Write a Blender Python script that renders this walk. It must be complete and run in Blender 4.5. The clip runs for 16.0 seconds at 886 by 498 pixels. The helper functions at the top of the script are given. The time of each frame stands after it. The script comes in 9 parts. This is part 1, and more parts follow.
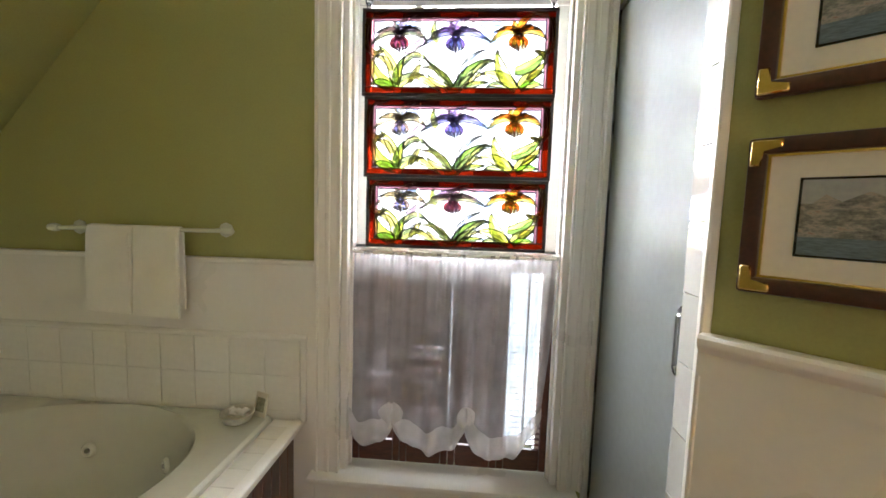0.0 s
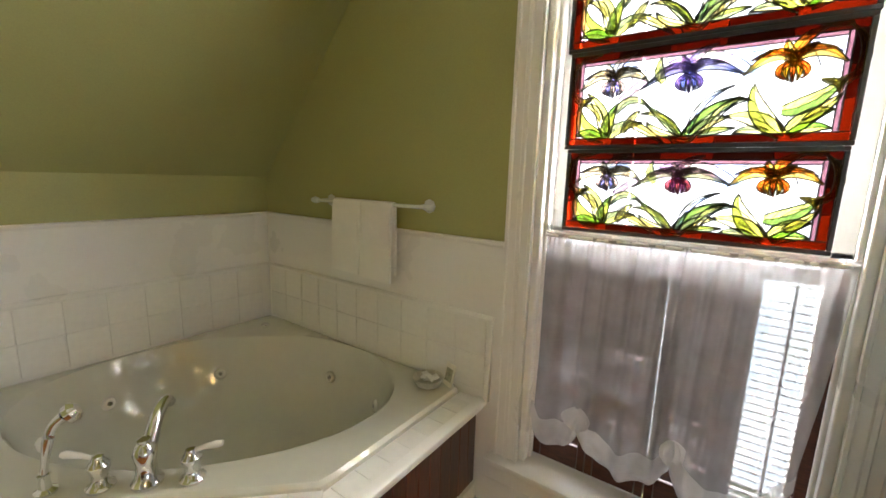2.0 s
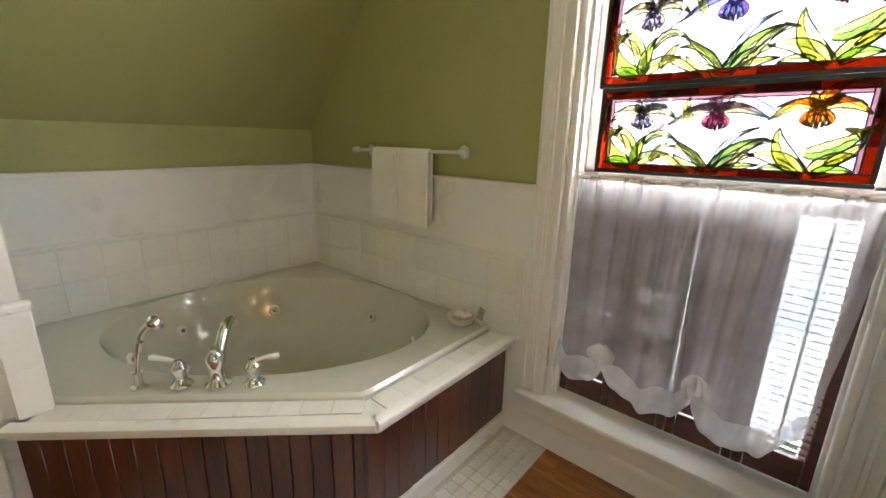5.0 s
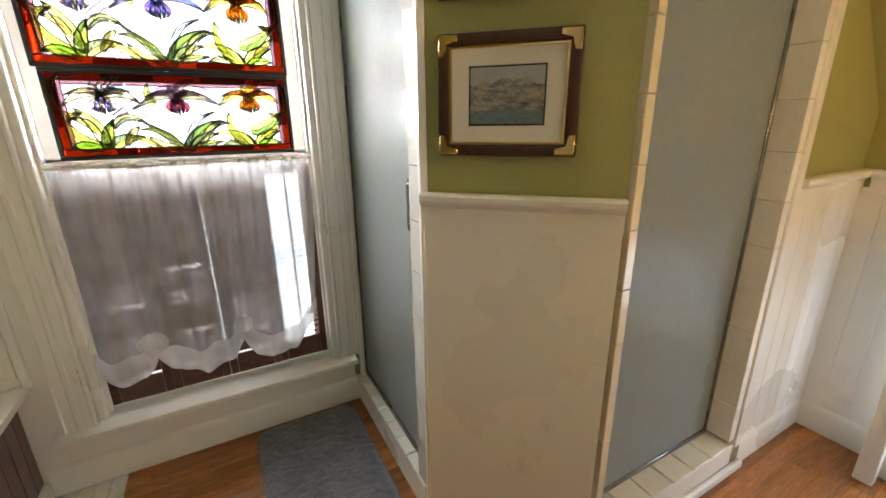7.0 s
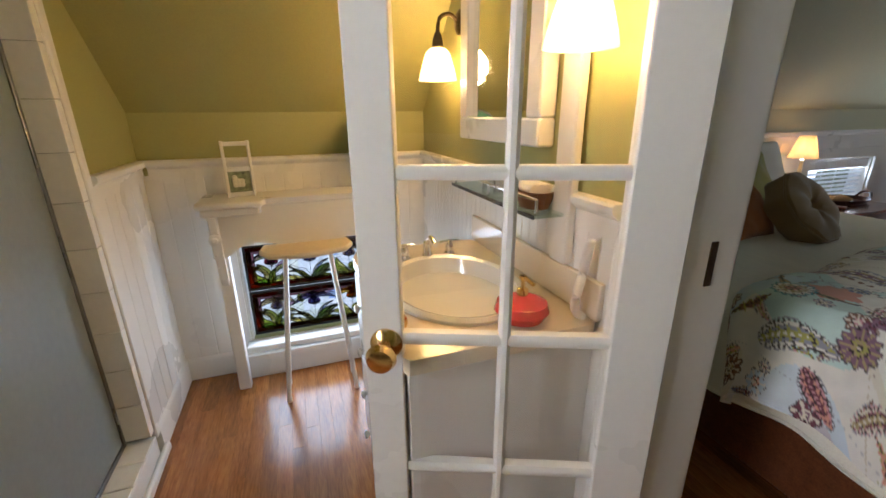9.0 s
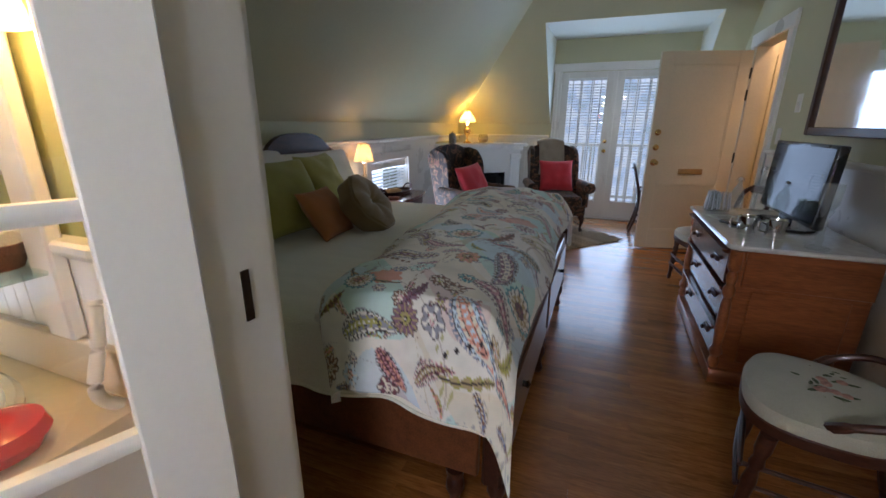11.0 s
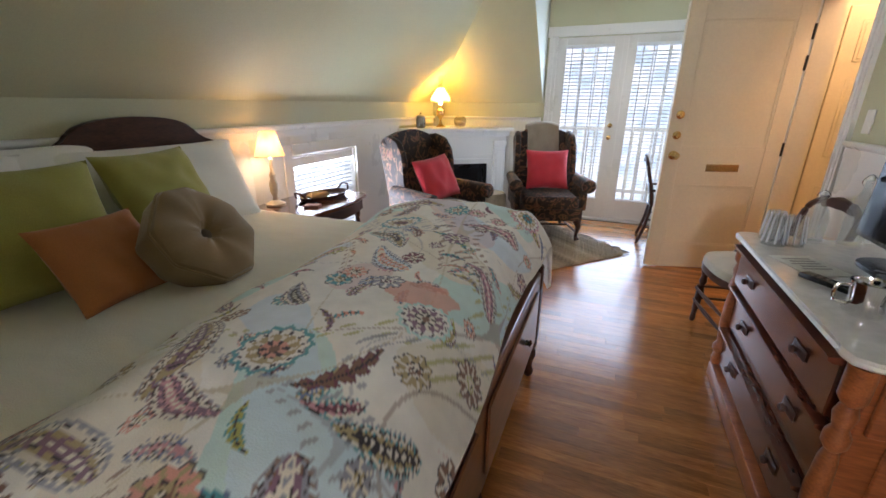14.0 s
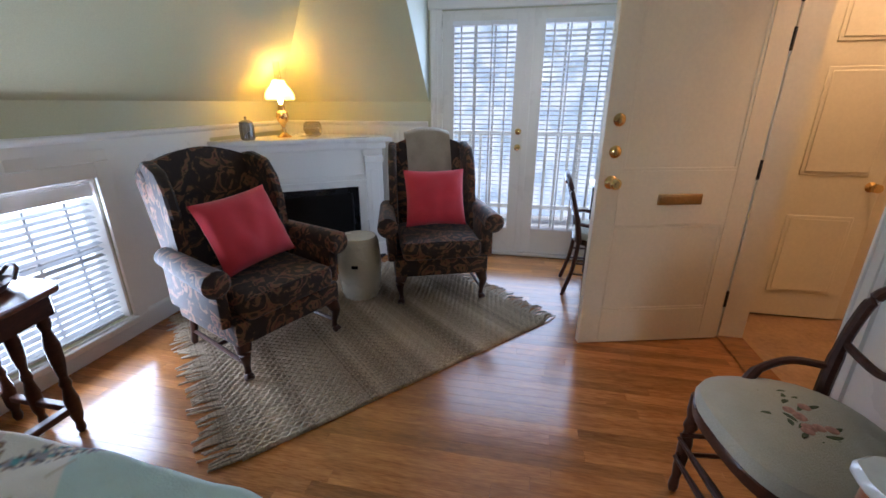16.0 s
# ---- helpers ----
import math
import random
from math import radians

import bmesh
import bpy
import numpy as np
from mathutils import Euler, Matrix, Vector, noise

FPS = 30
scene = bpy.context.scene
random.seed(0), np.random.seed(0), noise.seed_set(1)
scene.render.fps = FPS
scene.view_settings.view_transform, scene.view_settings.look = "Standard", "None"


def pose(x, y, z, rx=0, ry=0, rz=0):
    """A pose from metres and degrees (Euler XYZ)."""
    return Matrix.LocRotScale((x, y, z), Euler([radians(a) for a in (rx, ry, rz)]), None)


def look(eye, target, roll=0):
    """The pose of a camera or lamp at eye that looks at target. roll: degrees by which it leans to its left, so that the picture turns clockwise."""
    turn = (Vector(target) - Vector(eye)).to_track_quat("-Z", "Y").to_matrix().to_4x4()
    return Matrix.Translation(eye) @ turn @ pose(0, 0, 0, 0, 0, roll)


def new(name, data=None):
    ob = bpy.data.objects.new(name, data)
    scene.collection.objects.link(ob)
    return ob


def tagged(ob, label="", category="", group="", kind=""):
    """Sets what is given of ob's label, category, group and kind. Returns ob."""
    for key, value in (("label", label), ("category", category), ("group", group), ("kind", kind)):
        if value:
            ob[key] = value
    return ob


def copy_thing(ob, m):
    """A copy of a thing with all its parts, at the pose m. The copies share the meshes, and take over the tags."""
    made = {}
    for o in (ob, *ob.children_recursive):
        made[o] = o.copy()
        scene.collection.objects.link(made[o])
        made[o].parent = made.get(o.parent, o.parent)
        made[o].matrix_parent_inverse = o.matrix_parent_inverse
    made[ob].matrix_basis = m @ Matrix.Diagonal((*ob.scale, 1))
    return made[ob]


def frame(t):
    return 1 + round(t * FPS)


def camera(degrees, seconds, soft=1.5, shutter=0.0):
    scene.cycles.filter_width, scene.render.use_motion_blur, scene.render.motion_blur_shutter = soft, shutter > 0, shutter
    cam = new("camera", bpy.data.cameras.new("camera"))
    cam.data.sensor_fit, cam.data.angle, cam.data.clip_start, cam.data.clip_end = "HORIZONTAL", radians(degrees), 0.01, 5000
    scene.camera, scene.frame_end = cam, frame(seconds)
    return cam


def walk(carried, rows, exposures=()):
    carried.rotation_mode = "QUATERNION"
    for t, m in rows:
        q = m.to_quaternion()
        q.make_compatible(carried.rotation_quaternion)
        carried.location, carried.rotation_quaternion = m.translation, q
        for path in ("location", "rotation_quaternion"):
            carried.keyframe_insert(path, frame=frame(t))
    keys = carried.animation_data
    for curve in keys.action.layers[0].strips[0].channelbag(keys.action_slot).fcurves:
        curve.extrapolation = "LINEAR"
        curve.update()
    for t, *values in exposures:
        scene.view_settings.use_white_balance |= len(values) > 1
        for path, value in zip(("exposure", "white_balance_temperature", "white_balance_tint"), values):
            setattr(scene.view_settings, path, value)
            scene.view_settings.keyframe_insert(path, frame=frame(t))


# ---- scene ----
cam = camera(94.4, 16.0, 1.6)
METRES, EYE, TILT, LEAN, TURN = 3.86, 1.35, 0.0, 0.0, 4.2
ROWS = [
    (0.0, 0.0, 0.0, 0.0, 0.17, -5.3, -1.8),
    (0.5, 0.014, 0.0245, 0.0057, 6.19, -5.54, -1.66),
    (1.0, 0.0174, 0.0423, 0.0073, 14.05, -6.6, -1.67),
    (1.5, 0.0167, 0.0482, 0.0067, 23.12, -8.24, -1.68),
    (2.0, 0.0213, 0.0482, 0.0049, 31.36, -9.89, -1.76),
    (2.5, 0.031, 0.0499, 0.0025, 38.25, -11.32, -1.84),
    (3.0, 0.0398, 0.0489, 0.0001, 42.93, -12.23, -1.95),
    (5.5, 0.0305, 0.0249, -0.0133, 26.71, -17.0, 0.23),
    (6.0, 0.009, 0.0048, -0.0159, 8.58, -17.12, 0.39),
    (6.5, 0.0008, -0.0167, -0.0159, -11.73, -16.79, 0.43),
    (7.0, -0.0053, -0.0349, -0.0132, -33.07, -17.04, 0.62),
    (7.5, -0.0102, -0.0339, -0.0113, -54.03, -16.64, 1.29),
    (8.0, -0.0127, -0.0265, -0.0109, -74.73, -17.13, 1.79),
    (8.5, -0.0134, -0.0314, -0.011, -94.87, -17.94, 1.36),
    (9.0, -0.0145, -0.0462, -0.0111, -113.74, -18.25, 0.4),
    (9.5, -0.0132, -0.0598, -0.0105, -132.66, -17.78, -0.42),
    (10.0, -0.0194, -0.0774, -0.0096, -149.38, -17.1, -0.75),
    (12.5, -0.0185, -0.2031, -0.0115, -164.24, -17.21, 0.38),
    (13.0, -0.0048, -0.2524, -0.0107, -161.22, -18.21, 1.7),
    (13.5, -0.0292, -0.3235, -0.0121, -159.43, -18.99, 1.03),
    (14.0, -0.0538, -0.4104, -0.0117, -162.16, -19.48, -0.31),
    (14.5, -0.0622, -0.5111, -0.0077, -166.13, -19.04, -0.11),
    (15.0, -0.0766, -0.6112, -0.0106, -167.58, -18.99, -0.59),
    (15.5, -0.0868, -0.708, -0.0117, -169.38, -19.41, -0.81),
    (16.0, -0.0874, -0.805, -0.0101, -172.89, -19.6, -0.08),
]
BETWEEN = [(3.2, look((0.153, 0.197, 1.336), (-1.298, 1.508, 0.919), 2.3)),
           (5.3, look((0.153, 0.120, 1.295), (-0.996, 1.659, 0.736), 0.8)),
           (10.2, look((-0.053, -0.332, 1.308), (0.865, -2.011, 0.725), 0.7)),
           (12.3, look((-0.061, -0.715, 1.310), (0.552, -2.526, 0.726), 0.2))]
EXPOSURES = [(0.0, 0.62, 5900, 12), (2.5, 0.62, 6100, 12), (5.5, 0.68, 5900, 12), (7.0, 0.65, 6100, 12), (7.5, 0.55, 6300, 12), (8.5, 0.42, 6300, 12), (9.0, 0.22, 5700, 14), (9.5, 0.15, 5500, 14), (10.2, -0.05, 5300, 15), (12.3, 1.28, 5900, 17), (14.0, 1.32, 6000, 18), (16.0, 0.88, 5500, 18)]
STEPS = [(t, pose(0, 0, EYE, TILT, LEAN, TURN) @ pose(METRES * x, METRES * y, METRES * z, 90 + pitch, roll, yaw)) for t, x, y, z, yaw, pitch, roll in ROWS]
walk(cam, sorted(STEPS + BETWEEN, key=lambda r: r[0]), EXPOSURES)

# ---- world and lights ----
world = bpy.data.worlds.new("sky")
scene.world = world
world.use_nodes = True
wn = world.node_tree.nodes
sky = wn.new("ShaderNodeTexSky")
sky.sky_type, sky.sun_disc = "NISHITA", False
sky.sun_elevation, sky.sun_rotation = radians(52), radians(260)
wn["Background"].inputs["Strength"].default_value = 0.15
world.node_tree.links.new(sky.outputs[0], wn["Background"].inputs["Color"])


def lamp(name, kind, m, energy, color=(1, 1, 1), size=0.1, size_y=None, spread=None):
    d = bpy.data.lights.new(name, kind)
    d.energy, d.color = energy, color
    if kind == "AREA":
        d.shape, d.size, d.size_y = "RECTANGLE", size, size_y or size
        if spread:
            d.spread = radians(spread)
    elif kind == "SUN":
        d.angle = size
    else:
        d.shadow_soft_size = size
    ob = new(name, d)
    ob.matrix_world = m
    return ob


# sun high in the west, over the roof
lamp("sun", "SUN", look((-60 * 0.9, -10, 70), (0, 0, 0)), 3.0, (1.0, 0.95, 0.87), radians(0.5))
DAY = (0.78, 0.89, 1.0)
# daylight standing in the window openings
lamp("daylight_bath_upper", "AREA", look((-0.08, 1.80, 1.69), (-0.08, 0, 1.69)), 155, (1.0, 0.975, 0.93), 0.86, 0.98, 155)
lamp("daylight_bath_lower", "AREA", look((-0.08, 1.80, 0.72), (-0.08, 0, 0.72)), 12, (1.0, 0.98, 0.95), 0.86, 0.92)
lamp("daylight_french_doors", "AREA", look((-0.08, -6.655, 1.05), (-0.08, 0, 1.05)), 16, (0.66, 0.82, 1.0), 1.25, 1.66)
lamp("daylight_balcony", "AREA", look((-0.08, -6.95, 1.05), (-0.08, 0, 1.05)), 1.5, DAY, 1.4, 1.9)
lamp("daylight_low_window", "AREA", look((2.085, -4.465, 0.55), (0, -4.465, 1.0)), 14, DAY, 0.76, 0.80)
lamp("daylight_alcove_window", "AREA", look((2.10, -0.2, 0.43), (0, -0.2, 0.43)), 5, DAY, 0.62, 0.46)
WARM = (1.0, 0.60, 0.26)
lamp("bedside_lamp_bulb", "POINT", pose(1.96, -3.68, 1.06), 1.7, WARM, 0.08)
lamp("mantel_lamp_bulb", "POINT", pose(1.82, -6.24, 1.40), 14, (1.0, 0.60, 0.12), 0.06)
lamp("sconce_bulb", "POINT", pose(0.72, -0.745, 1.48), 18, (1.0, 0.60, 0.23), 0.08)
lamp("sconce_bulb", "POINT", pose(1.60, -0.745, 1.48), 18, (1.0, 0.60, 0.23), 0.08)
lamp("hall_ceiling_bulb", "POINT", pose(-1.72, -5.30, 2.45), 20, (1.0, 0.62, 0.34), 0.15)

# ---- materials ----
def nodes_of(name):
    m = bpy.data.materials.new(name)
    m.use_nodes = True
    nt = m.node_tree
    return m, nt, nt.nodes["Principled BSDF"]


def node(nt, kind, inputs=(), **props):
    n = nt.nodes.new(kind)
    for k, v in props.items():
        setattr(n, k, v)
    for k, v in dict(inputs).items():
        if isinstance(v, bpy.types.NodeSocket):
            nt.links.new(v, n.inputs[k])
        else:
            n.inputs[k].default_value = v
    return n


def rgb(c):
    return (*c, 1.0)


def ramp(nt, fac, stops):
    n = nt.nodes.new("ShaderNodeValToRGB")
    e = n.color_ramp.elements
    while len(e) < len(stops):
        e.new(0.5)
    for i, (p, c) in enumerate(stops):
        e[i].position, e[i].color = p, rgb(c)
    nt.links.new(fac, n.inputs[0])
    return n.outputs[0]


def plain(name, col, rough=0.5, metal=0.0, vary=0.08, scale=6.0, grain=90.0, bump=0.04, coat=0.0, spec=0.5, sheen=0.0, stretch=(1, 1, 1), each=0.0):
    """A surface of one colour with variation at a large and a small scale, and fine relief."""
    m, nt, p = nodes_of(name)
    tc = node(nt, "ShaderNodeTexCoord")
    mp = node(nt, "ShaderNodeMapping", {"Vector": tc.outputs["Object"], "Scale": stretch})
    big = node(nt, "ShaderNodeTexNoise", {"Vector": mp.outputs[0], "Scale": scale, "Detail": 4.0})
    fine = node(nt, "ShaderNodeTexNoise", {"Vector": mp.outputs[0], "Scale": grain, "Detail": 3.0})
    add = node(nt, "ShaderNodeMath", {0: big.outputs[0], 1: fine.outputs[0]}, operation="ADD")
    lo = [max(0, c * (1 - vary * 1.6)) for c in col]
    hi = [min(1, c * (1 + vary * 1.6)) for c in col]
    half = node(nt, "ShaderNodeMath", {0: add.outputs[0], 1: 0.5}, operation="MULTIPLY")
    c = ramp(nt, half.outputs[0], [(0.3, lo), (0.7, hi)])
    if each:
        oi = node(nt, "ShaderNodeObjectInfo")
        f = node(nt, "ShaderNodeMapRange", {"Value": oi.outputs["Random"], "To Min": 1 - each, "To Max": 1 + each})
        hsv = node(nt, "ShaderNodeHueSaturation", {"Color": c, "Value": f.outputs[0]})
        c = hsv.outputs[0]
    nt.links.new(c, p.inputs["Base Color"])
    r = node(nt, "ShaderNodeMapRange", {"Value": big.outputs[0], "From Min": 0.3, "From Max": 0.7, "To Min": max(0.02, rough - 0.08), "To Max": min(1, rough + 0.08)})
    nt.links.new(r.outputs[0], p.inputs["Roughness"])
    p.inputs["Metallic"].default_value = metal
    p.inputs["Coat Weight"].default_value = coat
    p.inputs["Coat Roughness"].default_value = 0.12
    p.inputs["Specular IOR Level"].default_value = spec
    if sheen:
        p.inputs["Sheen Weight"].default_value = sheen
    if bump:
        b = node(nt, "ShaderNodeBump", {"Strength": bump * 4, "Distance": 0.004, "Height": half.outputs[0]})
        nt.links.new(b.outputs[0], p.inputs["Normal"])
    return m


def timber(name, dark, light, rough=0.35, along=(1, 12, 12), coat=0.3, each=0.15, scale=3.0):
    """Wood with grain along the axis whose stretch is 1; each piece takes its own tone and its own piece of grain."""
    m, nt, p = nodes_of(name)
    tc = node(nt, "ShaderNodeTexCoord")
    oi = node(nt, "ShaderNodeObjectInfo")
    sh = node(nt, "ShaderNodeVectorMath", {0: tc.outputs["Object"], 1: oi.outputs["Location"]}, operation="ADD")
    sc = node(nt, "ShaderNodeMath", {0: oi.outputs["Random"], 1: 37.0}, operation="MULTIPLY")
    mv = node(nt, "ShaderNodeVectorMath", {0: sh.outputs[0], 1: sc.outputs[0]}, operation="ADD")
    mp = node(nt, "ShaderNodeMapping", {"Vector": mv.outputs[0], "Scale": along})
    g = node(nt, "ShaderNodeTexNoise", {"Vector": mp.outputs[0], "Scale": scale, "Detail": 6.0, "Distortion": 0.6})
    f = node(nt, "ShaderNodeTexNoise", {"Vector": mp.outputs[0], "Scale": scale * 7, "Detail": 3.0})
    mx = node(nt, "ShaderNodeMath", {0: g.outputs[0], 1: f.outputs[0]}, operation="ADD")
    half = node(nt, "ShaderNodeMath", {0: mx.outputs[0], 1: 0.5}, operation="MULTIPLY")
    c = ramp(nt, half.outputs[0], [(0.32, dark), (0.66, light)])
    geo = node(nt, "ShaderNodeNewGeometry")
    rnd = node(nt, "ShaderNodeMath", {0: oi.outputs["Random"], 1: geo.outputs["Random Per Island"]}, operation="ADD")
    fr = node(nt, "ShaderNodeMath", {0: rnd.outputs[0]}, operation="FRACT")
    v = node(nt, "ShaderNodeMapRange", {"Value": fr.outputs[0], "To Min": 1 - each, "To Max": 1 + each})
    hsv = node(nt, "ShaderNodeHueSaturation", {"Color": c, "Value": v.outputs[0]})
    nt.links.new(hsv.outputs[0], p.inputs["Base Color"])
    p.inputs["Roughness"].default_value = rough
    p.inputs["Coat Weight"].default_value = coat
    p.inputs["Coat Roughness"].default_value = 0.15
    b = node(nt, "ShaderNodeBump", {"Strength": 0.12, "Distance": 0.003, "Height": half.outputs[0]})
    nt.links.new(b.outputs[0], p.inputs["Normal"])
    return m


def clear(name, tint=(1, 1, 1), rough=0.0, gloss=0.08):
    """Thin pane glass: lets light straight through, with a faint reflection."""
    m, nt, p = nodes_of(name)
    nt.nodes.remove(p)
    t = node(nt, "ShaderNodeBsdfTransparent", {"Color": rgb(tint)})
    g = node(nt, "ShaderNodeBsdfGlossy", {"Roughness": rough})
    lw = node(nt, "ShaderNodeLayerWeight", {"Blend": 0.5})
    pw = node(nt, "ShaderNodeMath", {0: lw.outputs["Facing"], 1: 3.5}, operation="POWER")
    fr = node(nt, "ShaderNodeMath", {0: pw.outputs[0], 1: 0.55, 2: gloss * 0.5}, operation="MULTIPLY_ADD")
    mx = node(nt, "ShaderNodeMixShader", {0: fr.outputs[0], 1: t.outputs[0], 2: g.outputs[0]})
    nt.links.new(mx.outputs[0], nt.nodes["Material Output"].inputs["Surface"])
    return m


def through_cloth(name, col, open_share=0.3, glow=0.5, rough=0.9, grain=14.0, low=0.8):
    """Cloth or art glass that lets part of the light straight through and scatters part of it."""
    m, nt, p = nodes_of(name)
    tc = node(nt, "ShaderNodeTexCoord")
    n = node(nt, "ShaderNodeTexNoise", {"Vector": tc.outputs["Object"], "Scale": grain, "Detail": 4.0})
    c = ramp(nt, n.outputs[0], [(0.3, [x * low for x in col]), (0.7, col)])
    nt.links.new(c, p.inputs["Base Color"])
    p.inputs["Roughness"].default_value = rough
    tl = node(nt, "ShaderNodeBsdfTranslucent", {"Color": c})
    m1 = node(nt, "ShaderNodeMixShader", {0: glow, 1: p.outputs[0], 2: tl.outputs[0]})
    tr = node(nt, "ShaderNodeBsdfTransparent", {"Color": c})
    m2 = node(nt, "ShaderNodeMixShader", {0: open_share, 1: m1.outputs[0], 2: tr.outputs[0]})
    nt.links.new(m2.outputs[0], nt.nodes["Material Output"].inputs["Surface"])
    return m


def glowing(name, col, strength):
    m, nt, p = nodes_of(name)
    p.inputs["Base Color"].default_value = rgb(col)
    p.inputs["Emission Color"].default_value = rgb(col)
    p.inputs["Emission Strength"].default_value = strength
    return m


GREEN = plain("green_wall_paint", (0.350, 0.345, 0.125), 0.55, vary=0.05, scale=1.6, grain=160, bump=0.03)
SAGE = plain("sage_wall_paint", (0.55, 0.535, 0.345), 0.6, vary=0.05, scale=1.6, grain=160, bump=0.03)
WHITE = plain("white_gloss_paint", (0.78, 0.76, 0.71), 0.32, vary=0.015, scale=2.5, grain=60, bump=0.02)
CREAM = plain("cream_door_paint", (0.66, 0.585, 0.43), 0.4, vary=0.04, scale=2.5, grain=60, bump=0.02)
CEIL = plain("ceiling_paint", (0.72, 0.74, 0.66), 0.7, vary=0.03, scale=2, grain=120, bump=0.02)
TILE = plain("glazed_wall_tile", (0.80, 0.78, 0.72), 0.12, vary=0.03, scale=5, grain=40, bump=0.01, each=0.03)
GROUT = plain("grout", (0.55, 0.52, 0.46), 0.8, vary=0.1)
MOSAIC = plain("small_floor_tile", (0.72, 0.69, 0.62), 0.3, vary=0.05, each=0.06)
BISCUIT = plain("biscuit_acrylic", (0.60, 0.59, 0.50), 0.09, vary=0.02, scale=2, grain=20, bump=0.004, coat=0.5)
PORCELAIN = plain("glossy_acrylic", (0.80, 0.78, 0.71), 0.09, vary=0.02, scale=2, grain=20, bump=0.004, coat=0.5)
OAK = timber("oak_floorboard", (0.19, 0.062, 0.014), (0.44, 0.180, 0.045), 0.21, (0.9, 8, 8), 0.25, 0.27)
MAHOGANY = timber("red_mahogany", (0.032, 0.009, 0.006), (0.115, 0.030, 0.016), 0.28, (10, 10, 1.2), 0.5, 0.35)
DARKWOOD = timber("dark_walnut", (0.022, 0.008, 0.005), (0.070, 0.024, 0.013), 0.36, (8, 2, 8), 0.15, 0.1)
DARKWOOD.node_tree.nodes["Principled BSDF"].inputs["Specular IOR Level"].default_value = 0.25
CHERRYSIDE = timber("cherry_side_wood", (0.16, 0.042, 0.013), (0.36, 0.115, 0.036), 0.3, (1.4, 9, 11), 0.4, 0.06, 2.0)
CHERRY = timber("cherry_wood", (0.17, 0.045, 0.014), (0.42, 0.14, 0.045), 0.3, (8, 1.3, 8), 0.5, 0.1)
FOOTWOOD = timber("bed_wood", (0.085, 0.026, 0.011), (0.20, 0.070, 0.028), 0.3, (8, 1.3, 8), 0.5, 0.1)
CHROME = plain("chrome", (0.75, 0.75, 0.76), 0.08, 1.0, vary=0.01, bump=0.0)
BRASS = plain("polished_brass", (0.72, 0.50, 0.20), 0.16, 1.0, vary=0.05, bump=0.01)
PEWTER = plain("pewter", (0.30, 0.29, 0.27), 0.3, 1.0, vary=0.1)
BLACK = plain("black_plastic", (0.012, 0.012, 0.014), 0.25, vary=0.1, bump=0.0)
SOOT = plain("firebox_black", (0.012, 0.011, 0.010), 0.7, vary=0.2)
LINEN = plain("white_linen", (0.87, 0.85, 0.78), 0.9, vary=0.04, scale=7, grain=260, bump=0.10, sheen=0.3)
GLASS = clear("window_glass")


def rippled():
    """Obscured glass: scatters what comes through, with a soft reflection broken by upright ripples."""
    m = through_cloth("obscure_shower_glass", (0.82, 0.87, 0.87), 0.05, 0.55, 0.22, 40.0, 0.92)
    nt = m.node_tree
    p = nt.nodes["Principled BSDF"]
    nt.links.remove(p.inputs["Base Color"].links[0])
    p.inputs["Base Color"].default_value = (0.43, 0.46, 0.46, 1.0)
    p.inputs["Specular IOR Level"].default_value = 0.14
    tc = node(nt, "ShaderNodeTexCoord")
    mp = node(nt, "ShaderNodeMapping", {"Vector": tc.outputs["Object"], "Scale": (1, 1, 0.35)})
    n = node(nt, "ShaderNodeTexNoise", {"Vector": mp.outputs[0], "Scale": 170.0, "Detail": 2.0})
    b = node(nt, "ShaderNodeBump", {"Strength": 0.55, "Distance": 0.004, "Height": n.outputs[0]})
    nt.links.new(b.outputs[0], p.inputs["Normal"])
    return m


WAVYGLASS = rippled()
GLAZE = plain("mirror_bright_glaze", (0.58, 0.58, 0.55), 0.04, vary=0.03, bump=0.0, spec=0.3)

# ---- mesh tools ----
def thing(name, m=None, label="", category="", group="", kind=""):
    ob = new(name)
    ob.matrix_world = m or Matrix()
    ob.empty_display_size = 0.1
    return tagged(ob, label, category, group, kind)


def mesh_of(name, bm, material, smooth=True):
    me = bpy.data.meshes.new(name)
    bmesh.ops.recalc_face_normals(bm, faces=bm.faces)
    bm.to_mesh(me)
    bm.free()
    for mt in (material if isinstance(material, (list, tuple)) else [material]):
        me.materials.append(mt)
    if smooth:
        me.shade_smooth()
        me.set_sharp_from_angle(angle=radians(38))
    return me


def part(name, bm, material, parent=None, label="", m=None):
    ob = new(name, mesh_of(name, bm, material))
    if parent:
        ob.parent = parent
    if m:
        ob.matrix_basis = m
    return tagged(ob, label)


def again(ob, m, parent=None):
    """Another piece on the same mesh."""
    o = new(ob.name.split(".")[0], ob.data)
    o.parent = parent or ob.parent
    o.matrix_basis = m
    return tagged(o, ob.get("label", ""))


def solid(name, bm, material, label="", category="", kind="structure"):
    return tagged(part(name, bm, material), label, category, kind=kind)


